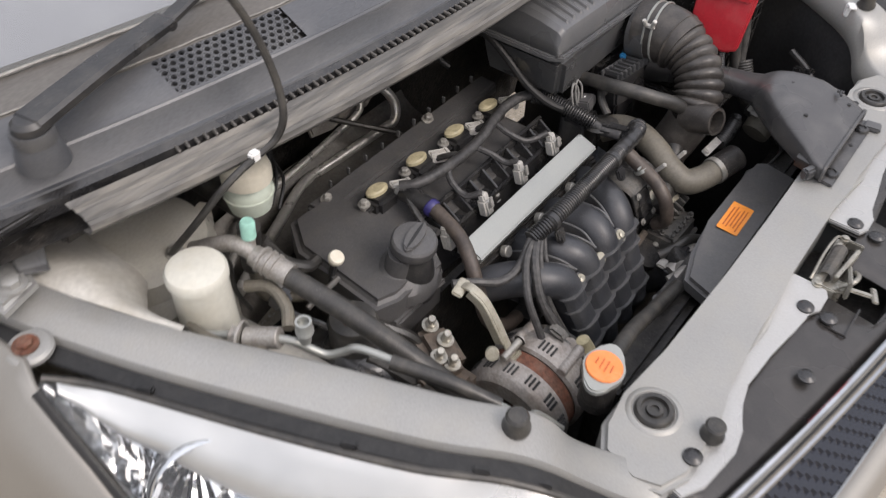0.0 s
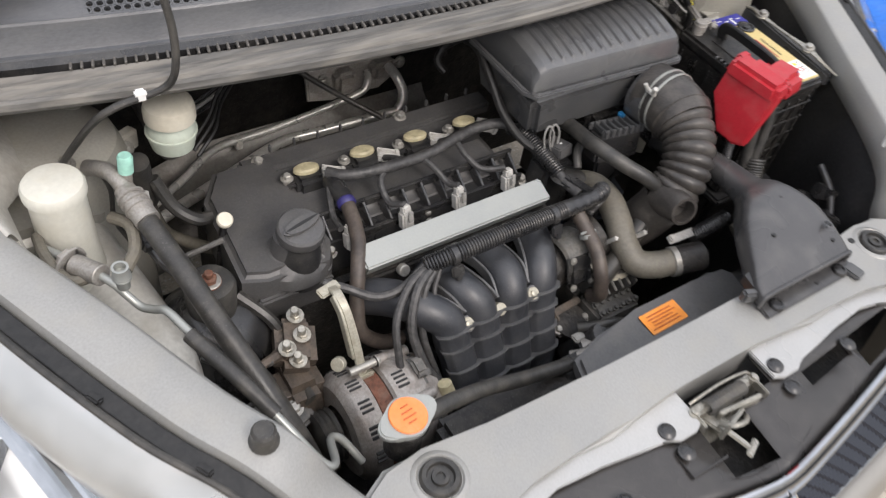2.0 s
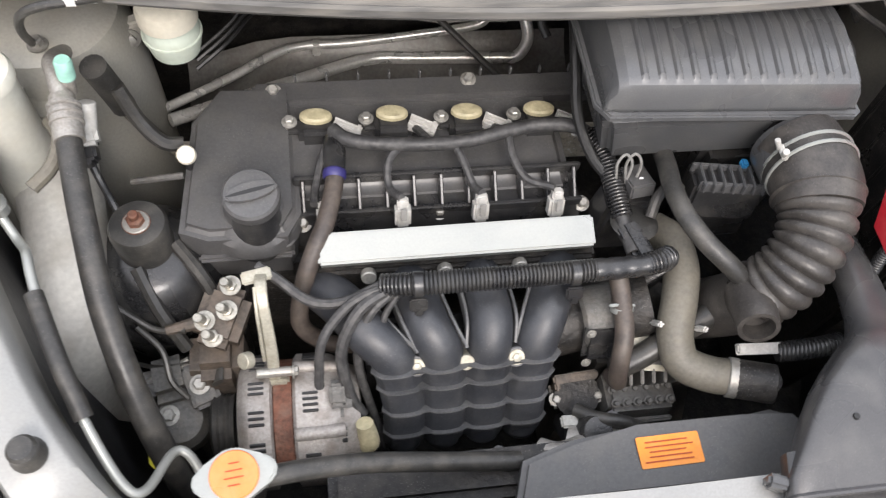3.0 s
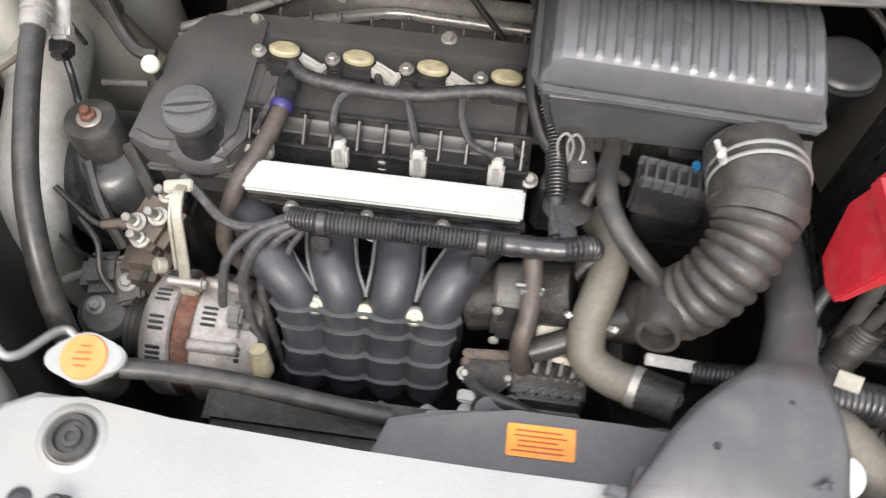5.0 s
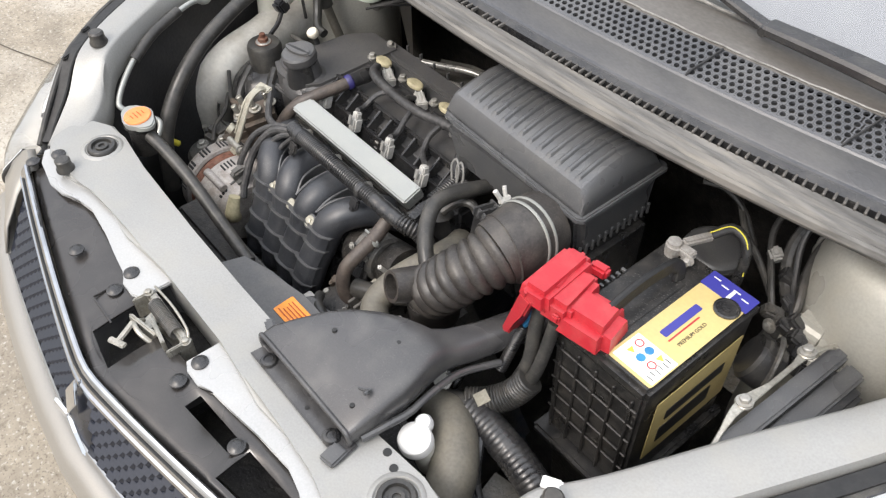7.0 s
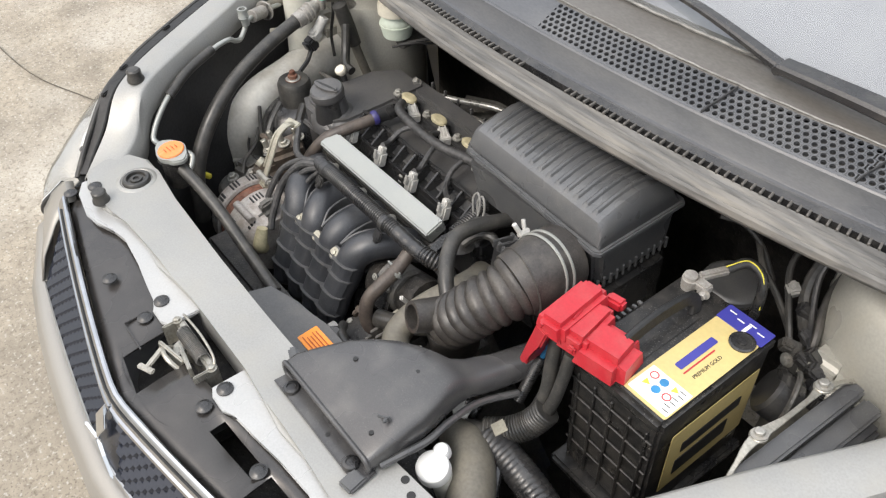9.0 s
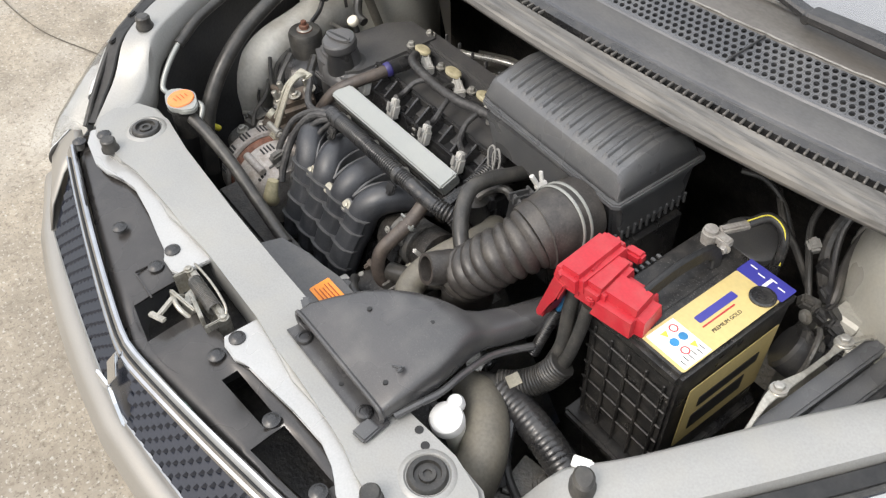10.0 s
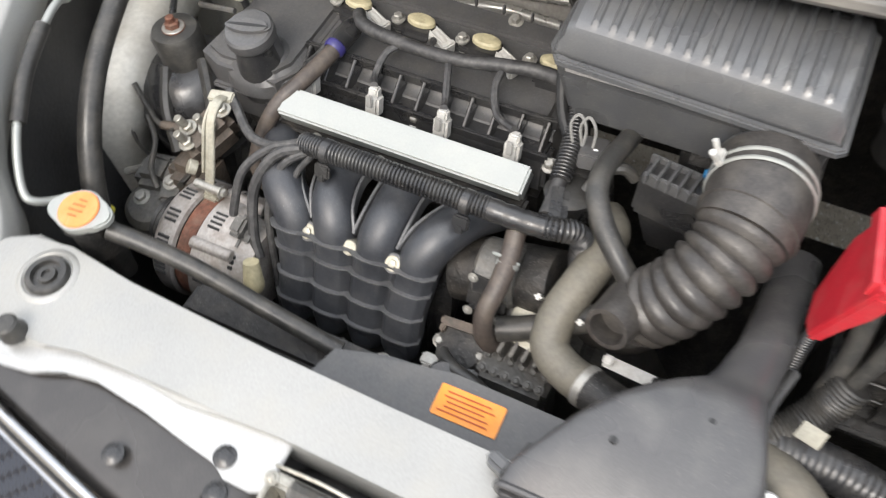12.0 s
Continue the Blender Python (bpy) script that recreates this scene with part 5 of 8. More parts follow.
part("knob", disc((-0.366, 0.205, 0.775), (-0.374, 0.200, 0.782), 0.010), STRAP, arm)
part("adjuster", join(disc((-0.360, 0.190, 0.766), (-0.318, 0.190, 0.766), 0.006), hexbolt((-0.318, 0.190, 0.766), (1, 0, 0), 0.006, 0.006)), STEEL, arm)
part("belt", tube([(-0.412, 0.20, 0.72), (-0.412, 0.30, 0.70), (-0.412, 0.36, 0.60)], 0.011, 8, 5, squash=0.4), RUBBER, arm)

arm.matrix_basis = Matrix.Translation((-0.337, 0.225, 0.757)) @ Matrix.Scale(0.86, 4)

# engine mount beside the right apron
mount = thing("engine_mount", (-0.46, 0.33, 0.62), "black rubber engine mount with a rusty centre bolt", "engine mount")
part("dome", lathe([(0.078, -0.16), (0.080, -0.075), (0.078, -0.055), (0.070, -0.040), (0.058, -0.020), (0.040, -0.004), (0.030, 0.0), (0.0, 0.0)], pose(-0.455, 0.318, 0.800, 12, 6, 0), 36, (0.95, 1.0)), PLASTIC, mount, "black domed mount body")
part("lower_ring", lathe([(0.082, 0), (0.086, 0.004), (0.082, 0.010)], pose(-0.452, 0.308, 0.735, 12, 6, 0), 36), RUBBER, mount)
part("rubber_sleeve", lathe([(0.028, -0.045), (0.0300, 0.036), (0.027, 0.042), (0.010, 0.043), (0.0, 0.043)], Matrix.Translation((-0.462, 0.333, 0.800)), 28), RUBBER, mount, "aged rubber sleeve")
part("nut", join(hexbolt((-0.462, 0.333, 0.8425), (0, 0, 1), 0.009, 0.009), disc((-0.462, 0.333, 0.845), (-0.462, 0.333, 0.860), 0.005)), RUST, mount, "rusty nut and stud")
part("stud_washer", disc((-0.462, 0.333, 0.8425), (-0.462, 0.333, 0.8455), 0.0135), STEEL, mount)
for a, b, c in (((-0.470, 0.305, 0.800), (-0.452, 0.268, 0.775), (-0.430, 0.240, 0.735)), ((-0.432, 0.330, 0.805), (-0.408, 0.300, 0.785), (-0.395, 0.280, 0.760))):
    part("rib", tube([a, b, c], 0.0075, 8, 5), RUBBER, mount)
part("wire", tube([(-0.500, 0.275, 0.79), (-0.478, 0.262, 0.775), (-0.455, 0.250, 0.765), (-0.425, 0.245, 0.770)], 0.0035, 8, 6), RUBBER, mount)
brk = thing("engine_bracket", (-0.396, 0.257, 0.70), "stained grey cast bracket with four studs", "bracket")
part("casting", rbox((-0.390, 0.262, 0.758), (0.050, 0.065, 0.040), 0.010, (12, 8, -20)), RUSTCAST, brk, "stained casting")
part("arm", tube([(-0.392, 0.262, 0.762), (-0.42, 0.252, 0.768), (-0.445, 0.246, 0.770)], [0.012, 0.007, 0.005], 10, 5), RUSTCAST, brk)
part("foot", taper((-0.395, 0.20, 0.55), (0.07, 0.08), (-0.40, 0.235, 0.745), (0.055, 0.06), 0.012), RUSTCAST, brk)
for x, y, z in ((-0.405, 0.250, 0.778), (-0.382, 0.258, 0.782), (-0.378, 0.285, 0.785), (-0.398, 0.235, 0.770)):
    part("stud", join(disc((x, y, z), (x - 0.004, y - 0.006, z + 0.022), 0.005), hexbolt((x, y, z), (0, -0.2, 1), 0.007, 0.007)), ZINC, brk)

member = part("side_member", tube([(-0.600, 0.64, 0.83), (-0.578, 0.50, 0.800), (-0.552, 0.38, 0.787), (-0.540, 0.300, 0.775), (-0.545, 0.262, 0.735), (-0.560, 0.248, 0.66), (-0.565, 0.24, 0.42)], [0.060, 0.048, 0.043, 0.042, 0.042, 0.042, 0.042], 16, 6), APRON)
tagged(member, "pale dusty silver chassis side member along the bay", "side member", kind="structure")

# ---- air filter box, intake hose and snorkel ----
def build_airbox():
    box = thing("air_filter_box", (0.14, 0.42, 0.80), "dark grey plastic air filter box with a ribbed lid", "air filter box")
    # lid: rounded shell with ribs running from front to back
    prof = [(0.360, 0.950), (0.361, 0.956), (0.364, 0.976), (0.367, 0.982), (0.3715, 0.9850), (0.3745, 0.9862), (0.402, 0.993), (0.430, 0.997), (0.455, 0.995), (0.478, 0.987), (0.495, 0.973), (0.505, 0.950)]
    xs = [0.004, 0.008, 0.018, 0.030]
    n = 13
    ribs = []
    for i in range(n):
        x = 0.030 + i * (0.250 - 0.030) / n
        w = (0.250 - 0.030) / n
        ribs += [(x + 0.02 * w, 0.0), (x + 0.26 * w, 0.0), (x + 0.36 * w, 0.0032), (x + 0.50 * w, 0.0046), (x + 0.64 * w, 0.0032), (x + 0.74 * w, 0.0)]
    cols = [(0.004, -9), (0.008, -9), (0.014, -9), (0.022, 0.0)] + ribs + [(0.254, 0.0), (0.258, -9), (0.263, -9), (0.266, -9)]
    rows = []
    for x, up in cols:
        row = []
        for j, (y, z) in enumerate(prof):
            if up == -9:
                drop = {0.004: 1.0, 0.008: 0.55, 0.014: 0.14, 0.258: 0.10, 0.263: 0.40, 0.266: 1.0}[x]
                z2 = z + (0.950 - z) * drop
                y2 = y + (0.425 - y) * 0.02
                row.append((x - 0.004, y2 - 0.045 * x, z2))
            else:
                row.append((x - 0.004, y - 0.045 * x, z + (up if 4 < j < 11 else 0)))
        rows.append(row)
    thick(part("lid", sheet(rows), LID, box, "ribbed dark grey lid", sharp=28), 0.002)
    part("seam", prism([(-0.006, 0.372), (0.006, 0.354), (0.260, 0.342), (0.267, 0.348), (0.267, 0.496), (0.260, 0.502), (0.004, 0.510), (-0.006, 0.500)], 0.941, 0.950, 0.002), LID, box)
    part("case", taper((0.138, 0.428, 0.866), (0.236, 0.132), (0.130, 0.426, 0.942), (0.256, 0.148), 0.010, 3), GREYBOX, box, "dark grey lower case")
    part("lower_case", taper((0.20, 0.43, 0.66), (0.12, 0.12), (0.20, 0.425, 0.87), (0.13, 0.13), 0.01), PLASTIC, box)
    fin = part("fin", rbox((0, 0, 0), (0.004, 0.004, 0.018), 0.001, seg=1), GREYBOX, box)
    for i in range(12):
        m = Matrix.Translation((0.2570, 0.362 + i * 0.0115, 0.878))
        if i == 0:
            fin.matrix_basis = m
        else:
            again(fin, m)
    part("outlet", lathe([(0.044, 0.0), (0.044, 0.03), (0.040, 0.03), (0.040, 0.0)], aim((0.212, 0.342, 0.905), (0, -1, 0.12)), 30), GREYBOX, box)


build_airbox()

hose = thing("intake_hose", (0.17, 0.25, 0.80), "black ribbed rubber intake hose between filter box and throttle", "intake hose")
part("cuff", tube([(0.213, 0.338, 0.908), (0.215, 0.305, 0.912), (0.215, 0.282, 0.911), (0.212, 0.264, 0.906)], [0.045, 0.0455, 0.044, 0.042], 28, 6), BELLOWS, hose)
part("bellows", tube([(0.213, 0.268, 0.907), (0.208, 0.248, 0.899), (0.196, 0.226, 0.885), (0.178, 0.210, 0.860), (0.158, 0.206, 0.832)], [0.036, 0.033, 0.0315, 0.0315, 0.032], 28, 8, 0.0052, 0.0130), BELLOWS, hose, "ribbed bellows")
part("elbow", tube([(0.158, 0.206, 0.832), (0.152, 0.212, 0.806), (0.142, 0.224, 0.770), (0.115, 0.238, 0.735)], [0.034, 0.034, 0.034, 0.033], 26, 6), BELLOWS, hose)
part("port", tube([(0.150, 0.205, 0.838), (0.142, 0.180, 0.850), (0.137, 0.160, 0.857)], [0.027, 0.0225, 0.0205], 22, 5, hollow=0.78), BELLOWS, hose, "open side port")
clamp = part("clamp", lathe([(0.0450, 0), (0.0470, 0.001), (0.0470, 0.003), (0.0450, 0.004)], aim((0.215, 0.316, 0.9115), (0, -1, 0.12)), 36), BRIGHT, hose, "bright wire clamp")
part("clamp", lathe([(0.0450, 0), (0.0470, 0.001), (0.0470, 0.003), (0.0450, 0.004)], aim((0.215, 0.304, 0.913), (0, -1, 0.12)), 36), BRIGHT, hose)
part("clamp_screw", join(rbox((0.174, 0.309, 0.940), (0.006, 0.018, 0.007), 0.0015, (0, -40, 0)), disc((0.172, 0.304, 0.942), (0.167, 0.299, 0.955), 0.0032, 0.0006), disc((0.171, 0.313, 0.941), (0.165, 0.316, 0.952), 0.0028, 0.0006)), PALEPLUG, clamp, "clamp ears and screw")
part("band", lathe([(0.042, 0), (0.0455, 0.002), (0.0455, 0.003), (0.042, 0.005)], aim((0.214, 0.276, 0.909), (-0.2, -1, -0.1)), 36), BELLOWS, hose)

snork = thing("intake_snorkel", (0.2, 0.06, 0.84), "dark grey plastic intake snorkel bolted on the radiator support", "intake snorkel")
rows = []
for y, xa, xb, zl, zh, r in ((-0.004, 0.108, 0.284, 0.849, 0.874, 0.8), (0.012, 0.110, 0.286, 0.849, 0.881, 0.8), (0.035, 0.124, 0.288, 0.847, 0.890, 0.7), (0.065, 0.142, 0.289, 0.848, 0.898, 0.6), (0.090, 0.161, 0.285, 0.848, 0.900, 0.55), (0.110, 0.181, 0.280, 0.847, 0.899, 0.5),
                             (0.126, 0.200, 0.277, 0.845, 0.895, 0.4), (0.138, 0.215, 0.276, 0.843, 0.888, 0.3), (0.148, 0.225, 0.277, 0.841, 0.879, 0.2), (0.165, 0.232, 0.281, 0.838, 0.872, 0.12), (0.20, 0.241, 0.286, 0.830, 0.864, 0.08), (0.25, 0.246, 0.291, 0.815, 0.852, 0.05), (0.33, 0.25, 0.295, 0.785, 0.828, 0.0)):
    ring = []
    cx, cz, hw, hh = (xa + xb) / 2, (zl + zh) / 2, (xb - xa) / 2, (zh - zl) / 2
    p = 2 + 5 * r
    for i in range(28):
        a = 2 * math.pi * i / 28
        c, s_ = math.cos(a), math.sin(a)
        ring.append((cx + hw * math.copysign(abs(c) ** (2 / p), c), y + 0.10 * (xa + hw * (1 + c) - xa) * 0.05, cz + hh * math.copysign(abs(s_) ** (2 / p), s_)))
    rows.append(ring)
duct = part("duct", sheet(rows, True), DUCT, snork, "smooth flared duct", sharp=50)
rim = [Vector(q) for q in rows[0]]
part("mouth_frame", tube([*rim[::2], rim[0]], 0.0032, 8, 3), DUCT, snork)
inner = [[Vector((0.196, 0, 0.8615)) + Vector(((q.x - 0.196) * k, q.y + d, (q.z - 0.8615) * k)) for q in rim] for k, d in ((0.97, 0.0), (0.95, 0.022), (0.90, 0.040), (0.02, 0.042))]
part("mouth_wall", sheet(inner, True), PLASTIC, snork, "dark recessed duct mouth")
part("ledge", prism([(0.110, -0.022), (0.292, -0.022), (0.288, 0.004), (0.112, 0.004)], 0.8485, 0.8525, 0.0015), DUCT, snork, "mounting ledge")
part("ear", rbox((0.103, 0.012, 0.862), (0.020, 0.012, 0.018), 0.003, (0, 0, -20)), GREYBOX, snork)
part("ear", rbox((0.281, -0.022, 0.852), (0.020, 0.024, 0.007), 0.002, (0, 0, 10)), GREYBOX, snork)
part("side_rim", tube([(0.286, 0.010, 0.856), (0.291, 0.040, 0.858), (0.292, 0.070, 0.855), (0.285, 0.105, 0.850), (0.281, 0.150, 0.842), (0.294, 0.2, 0.832)], 0.0045, 8, 5), GREYBOX, snork)
for x, y, z in ((0.135, -0.012, 0.8525), (0.262, -0.012, 0.8525)):
    part("clip", lathe([(0, 0.003), (0.005, 0.003), (0.0055, 0.0045), (0.009, 0.0035), (0.0105, 0.001), (0.0105, -0.002)], Matrix.Translation((x, y, z)), 16), PLASTIC, snork)
for x, y, z in ((0.177, 0.055, 0.8965), (0.238, 0.098, 0.8990), (0.262, 0.018, 0.8835), (0.215, -0.012, 0.8525)):
    part("dimple", lathe([(0, 0.0006), (0.0028, 0.0006), (0.0032, -0.002)], Matrix.Translation((x, y, z)), 10), INK, snork)
part("moulded_mark", join(rbox((0.262, 0.035, 0.8955), (0.014, 0.003, 0.004), 0.001, (0, 0, 30)), rbox((0.266, 0.036, 0.8955), (0.004, 0.010, 0.004), 0.001, (0, 0, 10))), GREYBOX, snork)

# ---- battery ----
bat = thing("battery", (0.404, 0.32, 0.735), "black car battery with a gold and blue label and carry handle", "battery")
part("case", taper((0.404, 0.3235, 0.735), (0.118, 0.176), (0.404, 0.3235, 0.918), (0.123, 0.182), 0.004), BATTERY, bat, "black ribbed battery case")
lid = part("lid", rbox((0.404, 0.3235, 0.9255), (0.128, 0.188, 0.019), 0.005), BATTERY, bat, "black battery lid")
ridge = part("case_rib", rbox((0, 0, 0), (0.116, 0.003, 0.0030), 0.001, seg=1), BATTERY, bat)
for i in range(5):
    m = Matrix.Translation((0.404, 0.2305 + 0.0006 * i, 0.895 - i * 0.029))
    ridge.matrix_basis = m if i == 0 else ridge.matrix_basis
    if i:
        again(ridge, m)
for i in range(5):
    part("case_rib", rbox((0.355 + i * 0.0245, 0.2312, 0.825), (0.0035, 0.004, 0.165), 0.0012, seg=1), BATTERY, bat)
for i in range(6):
    part("case_rib", rbox((0.3425 + 0.0006, 0.25 + i * 0.03, 0.825), (0.0035, 0.004, 0.165), 0.0012, seg=1), BATTERY, bat)
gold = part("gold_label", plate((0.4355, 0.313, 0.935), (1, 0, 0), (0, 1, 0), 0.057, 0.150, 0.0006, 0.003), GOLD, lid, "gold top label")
part("blue_label", plate((0.436, 0.4005, 0.9353), (1, 0, 0), (0, 1, 0), 0.060, 0.026, 0.0006, 0.002), NAVY, lid, "blue top label")
part("vent_plug", lathe([(0.0145, 0), (0.0145, 0.0025), (0.012, 0.003), (0.011, 0.001), (0.005, 0.001), (0.005, 0.003), (0, 0.003)], Matrix.Translation((0.449, 0.378, 0.935)), 24), PLASTIC, lid)
part("white_label", plate((0.4365, 0.262, 0.9357), (1, 0, 0), (0, 1, 0), 0.052, 0.040, 0.0004, 0.001), PAPER, lid, "white safety label")
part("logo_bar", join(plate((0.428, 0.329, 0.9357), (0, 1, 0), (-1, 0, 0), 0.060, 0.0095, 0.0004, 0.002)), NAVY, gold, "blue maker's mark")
part("logo_underline", plate((0.4375, 0.322, 0.9357), (0, 1, 0), (-1, 0, 0), 0.05, 0.0018, 0.0004, 0.0006), RED, gold)
letters("PREMIUM GOLD", (0.4475, 0.323, 0.9358), (0, 1, 0), (-1, 0, 0), 0.0062, INK, gold)
part("recess_panel", rbox((0.3815, 0.318, 0.9352), (0.036, 0.108, 0.0024), 0.001), BATTERY, lid)
for k, (dx, dy, mt) in enumerate(((-0.0165, 0.0105, RED), (-0.0035, 0.0105, SKYBLUE), (0.0100, 0.0115, YELLOW), (-0.0165, -0.0025, YELLOW), (-0.0035, -0.0025, SKYBLUE), (0.0100, -0.0015, RED))):
    profile = [(0.0036, 0.0), (0.0038, 0.0005), (0.0050, 0.0005), (0.0052, 0.0)] if mt is RED else [(0, 0.0006), (0.0050, 0.0006), (0.0052, 0.0)]
    part("pictogram", lathe(profile, Matrix.Translation((0.4365 + dx, 0.262 + dy, 0.9360)), 3 if mt is YELLOW else 18), mt, lid)
for i in range(6):
    part("text_bar", plate((0.456 - 0.002 * (i % 2), 0.247 + i * 0.006, 0.9361), (1, 0, 0), (0, 1, 0), 0.008, 0.0011, 0.0002, 0.0003), INK, lid)
for i in range(4):
    part("text_bar", plate((0.416 + i * 0.013, 0.4055 - 0.004 * (i % 2), 0.936), (1, 0, 0), (0, 1, 0), 0.009, 0.0016, 0.0002, 0.0004), PAPER, lid)
part("text_bar", plate((0.440, 0.397, 0.936), (0, 1, 0), (-1, 0, 0), 0.014, 0.004, 0.0002, 0.0004), PAPER, lid)
part("side_label", plate((0.4668, 0.33, 0.835), (0, 1, 0), (0, 0, 1), 0.145, 0.11, 0.0006, 0.003), GOLD, bat, "gold side label")
part("side_print", join(plate((0.4676, 0.33, 0.850), (0, 1, 0), (0, 0, 1), 0.10, 0.018, 0.0006, 0.002), plate((0.4676, 0.32, 0.815), (0, 1, 0), (0, 0, 1), 0.09, 0.028, 0.0006, 0.002)), INK, bat)
part("handle", ribbon([(0.388, 0.262, 0.936), (0.385, 0.260, 0.948), (0.382, 0.268, 0.957), (0.381, 0.285, 0.960), (0.380, 0.315, 0.961), (0.381, 0.348, 0.960), (0.382, 0.366, 0.957), (0.385, 0.374, 0.948), (0.388, 0.372, 0.936)], [0.017] * 9, [0.0075] * 9, up=(1, 0, 0.15)), SEALBLACK, bat, "folding carry handle")
part("negative_post", lathe([(0, 0.022), (0.008, 0.022), (0.009, 0.0)], Matrix.Translation((0.358, 0.398, 0.933)), 18), CAST, bat)
for i in range(9):
    part("lid_slot", rbox((0.3405, 0.265 + i * 0.009, 0.9345), (0.006, 0.004, 0.004), 0.0005, seg=1), GREYBOX, lid)
neg = thing("negative_clamp", (0.357, 0.40, 0.94), "grey lead terminal clamp with a striped earth cable", "terminal clamp")
part("ring", lathe([(0.009, 0), (0.0122, 0.0), (0.0122, 0.012), (0.009, 0.012)], Matrix.Translation((0.358, 0.398, 0.938)), 20), CAST, neg)
part("ear", join(rbox((0.376, 0.402, 0.945), (0.022, 0.016, 0.013), 0.002), hexbolt((0.385, 0.392, 0.945), (0.3, -1, 0), 0.006, 0.008)), CAST, neg)
part("lug", rbox((0.372, 0.428, 0.950), (0.013, 0.045, 0.011), 0.003, (0, 0, -22)), CAST, neg)
cab = part("cable", tube([(0.378, 0.447, 0.951), (0.392, 0.475, 0.955), (0.415, 0.480, 0.940), (0.425, 0.470, 0.90), (0.42, 0.46, 0.82)], 0.0075, 12, 8), PLASTIC, neg, "black earth cable")
part("stripe", tube([(0.378, 0.444, 0.9575), (0.393, 0.472, 0.9615), (0.418, 0.476, 0.9450), (0.4315, 0.466, 0.90)], 0.0011, 6, 8), YELLOW, cab, "yellow stripe")
neg.matrix_basis = Matrix.Translation((0.358, 0.400, 0.942)) @ Matrix.Scale(0.84, 4)
redc = thing("terminal_cover", (0.36, 0.26, 0.935), "bright red plastic battery terminal cover", "terminal cover")
part("hood", shaped(taper((0, 0, -0.038), (0.072, 0.062), (0, 0, 0.0), (0.058, 0.050), 0.010, 4), pose(0.374, 0.250, 0.966, 0, 4, 12)), RED, redc, "rounded red hood")
part("fuse_case", shaped(taper((0, 0, -0.030), (0.040, 0.070), (0, 0, 0.0), (0.034, 0.062), 0.006, 4), pose(0.341, 0.250, 0.971, 0, 2, 10)), RED, redc)
part("top_case", shaped(taper((0, 0, -0.026), (0.042, 0.088), (0, 0, 0.0), (0.034, 0.080), 0.006, 4), pose(0.318, 0.250, 0.978, 0, -3, 6)), RED, redc)
part("catch", rbox((0.338, 0.296, 0.962), (0.022, 0.014, 0.014), 0.003, (0, 0, 10)), RED, redc)
part("catch", rbox((0.352, 0.216, 0.956), (0.010, 0.006, 0.010), 0.002, (0, 0, 10)), RED, redc)
# sloping flap: its plane leans out from the top edge towards the intake hose
lean = Matrix(((0, 0.28, 0.960, 0.309), (1, 0, 0, 0), (0, 0.960, -0.28, 0.967), (0, 0, 0, 1)))
part("flap", prism([(0.206, 0.006), (0.206, -0.086), (0.222, -0.094), (0.254, -0.094), (0.292, -0.052), (0.294, 0.006)], 0.0, 0.010, 0.003, m=lean), RED, redc, "sloping flap over the battery side")
part("flap_end", prism([(0.286, 0.886), (0.309, 0.966), (0.326, 0.962), (0.317, 0.932), (0.304, 0.914), (0.297, 0.884)], -0.214, -0.205, 0.002, m=Matrix(((1, 0, 0, 0), (0, 0, -1, 0), (0, 1, 0, 0), (0, 0, 0, 1)))), RED, redc, "end wall of the flap")
part("seam", rbox((0.3265, 0.262, 0.9735), (0.003, 0.056, 0.003), 0.001, (0, 0, 14)), RED, redc)

cabs = thing("positive_cables", (0.32, 0.2, 0.8), "bundle of black battery cables in ribbed conduit", "cable bundle")
part("cable", tube([(0.318, 0.232, 0.945), (0.322, 0.222, 0.90), (0.325, 0.215, 0.86), (0.322, 0.205, 0.83), (0.318, 0.190, 0.805)], 0.0085, 12, 6), RUBBER, cabs, "thick black cable")
part("cable", tube([(0.345, 0.226, 0.935), (0.345, 0.215, 0.89), (0.340, 0.208, 0.85), (0.330, 0.198, 0.82)], 0.0075, 12, 6), RUBBER, cabs, "thick black cable")
part("conduit", tube([(0.338, 0.205, 0.842), (0.328, 0.190, 0.818), (0.312, 0.170, 0.803), (0.292, 0.150, 0.797)], 0.0160, 16, 6, 0.0016, 0.0042), RUBBER, cabs, "ribbed conduit")
part("conduit", tube([(0.298, 0.146, 0.795), (0.330, 0.150, 0.792), (0.370, 0.150, 0.785), (0.415, 0.148, 0.770), (0.46, 0.145, 0.745)], 0.0195, 16, 6, 0.0008, 0.0066), PLASTIC, cabs, "ribbed conduit")
part("tape", tube([(0.268, 0.128, 0.792), (0.285, 0.140, 0.795), (0.305, 0.150, 0.796)], [0.013, 0.016, 0.017], 12, 4), RUBBER, cabs)
part("connector", join(rbox((0.262, 0.140, 0.815), (0.020, 0.016, 0.008), 0.002, (20, 0, 20)), rbox((0.258, 0.146, 0.818), (0.004, 0.010, 0.010), 0.001, (20, 0, 20))), PALEPLUG, cabs, "pale connector")
part("blue_wire", tube([(0.302, 0.238, 0.905), (0.300, 0.236, 0.890), (0.297, 0.232, 0.878)], 0.0032, 8, 4), SKYBLUE, cabs, "blue taped wire")
part("sheath", tube([(0.297, 0.232, 0.878), (0.292, 0.222, 0.845), (0.290, 0.205, 0.81)], 0.0065, 10, 5, 0.0008, 0.003), PLASTIC, cabs)
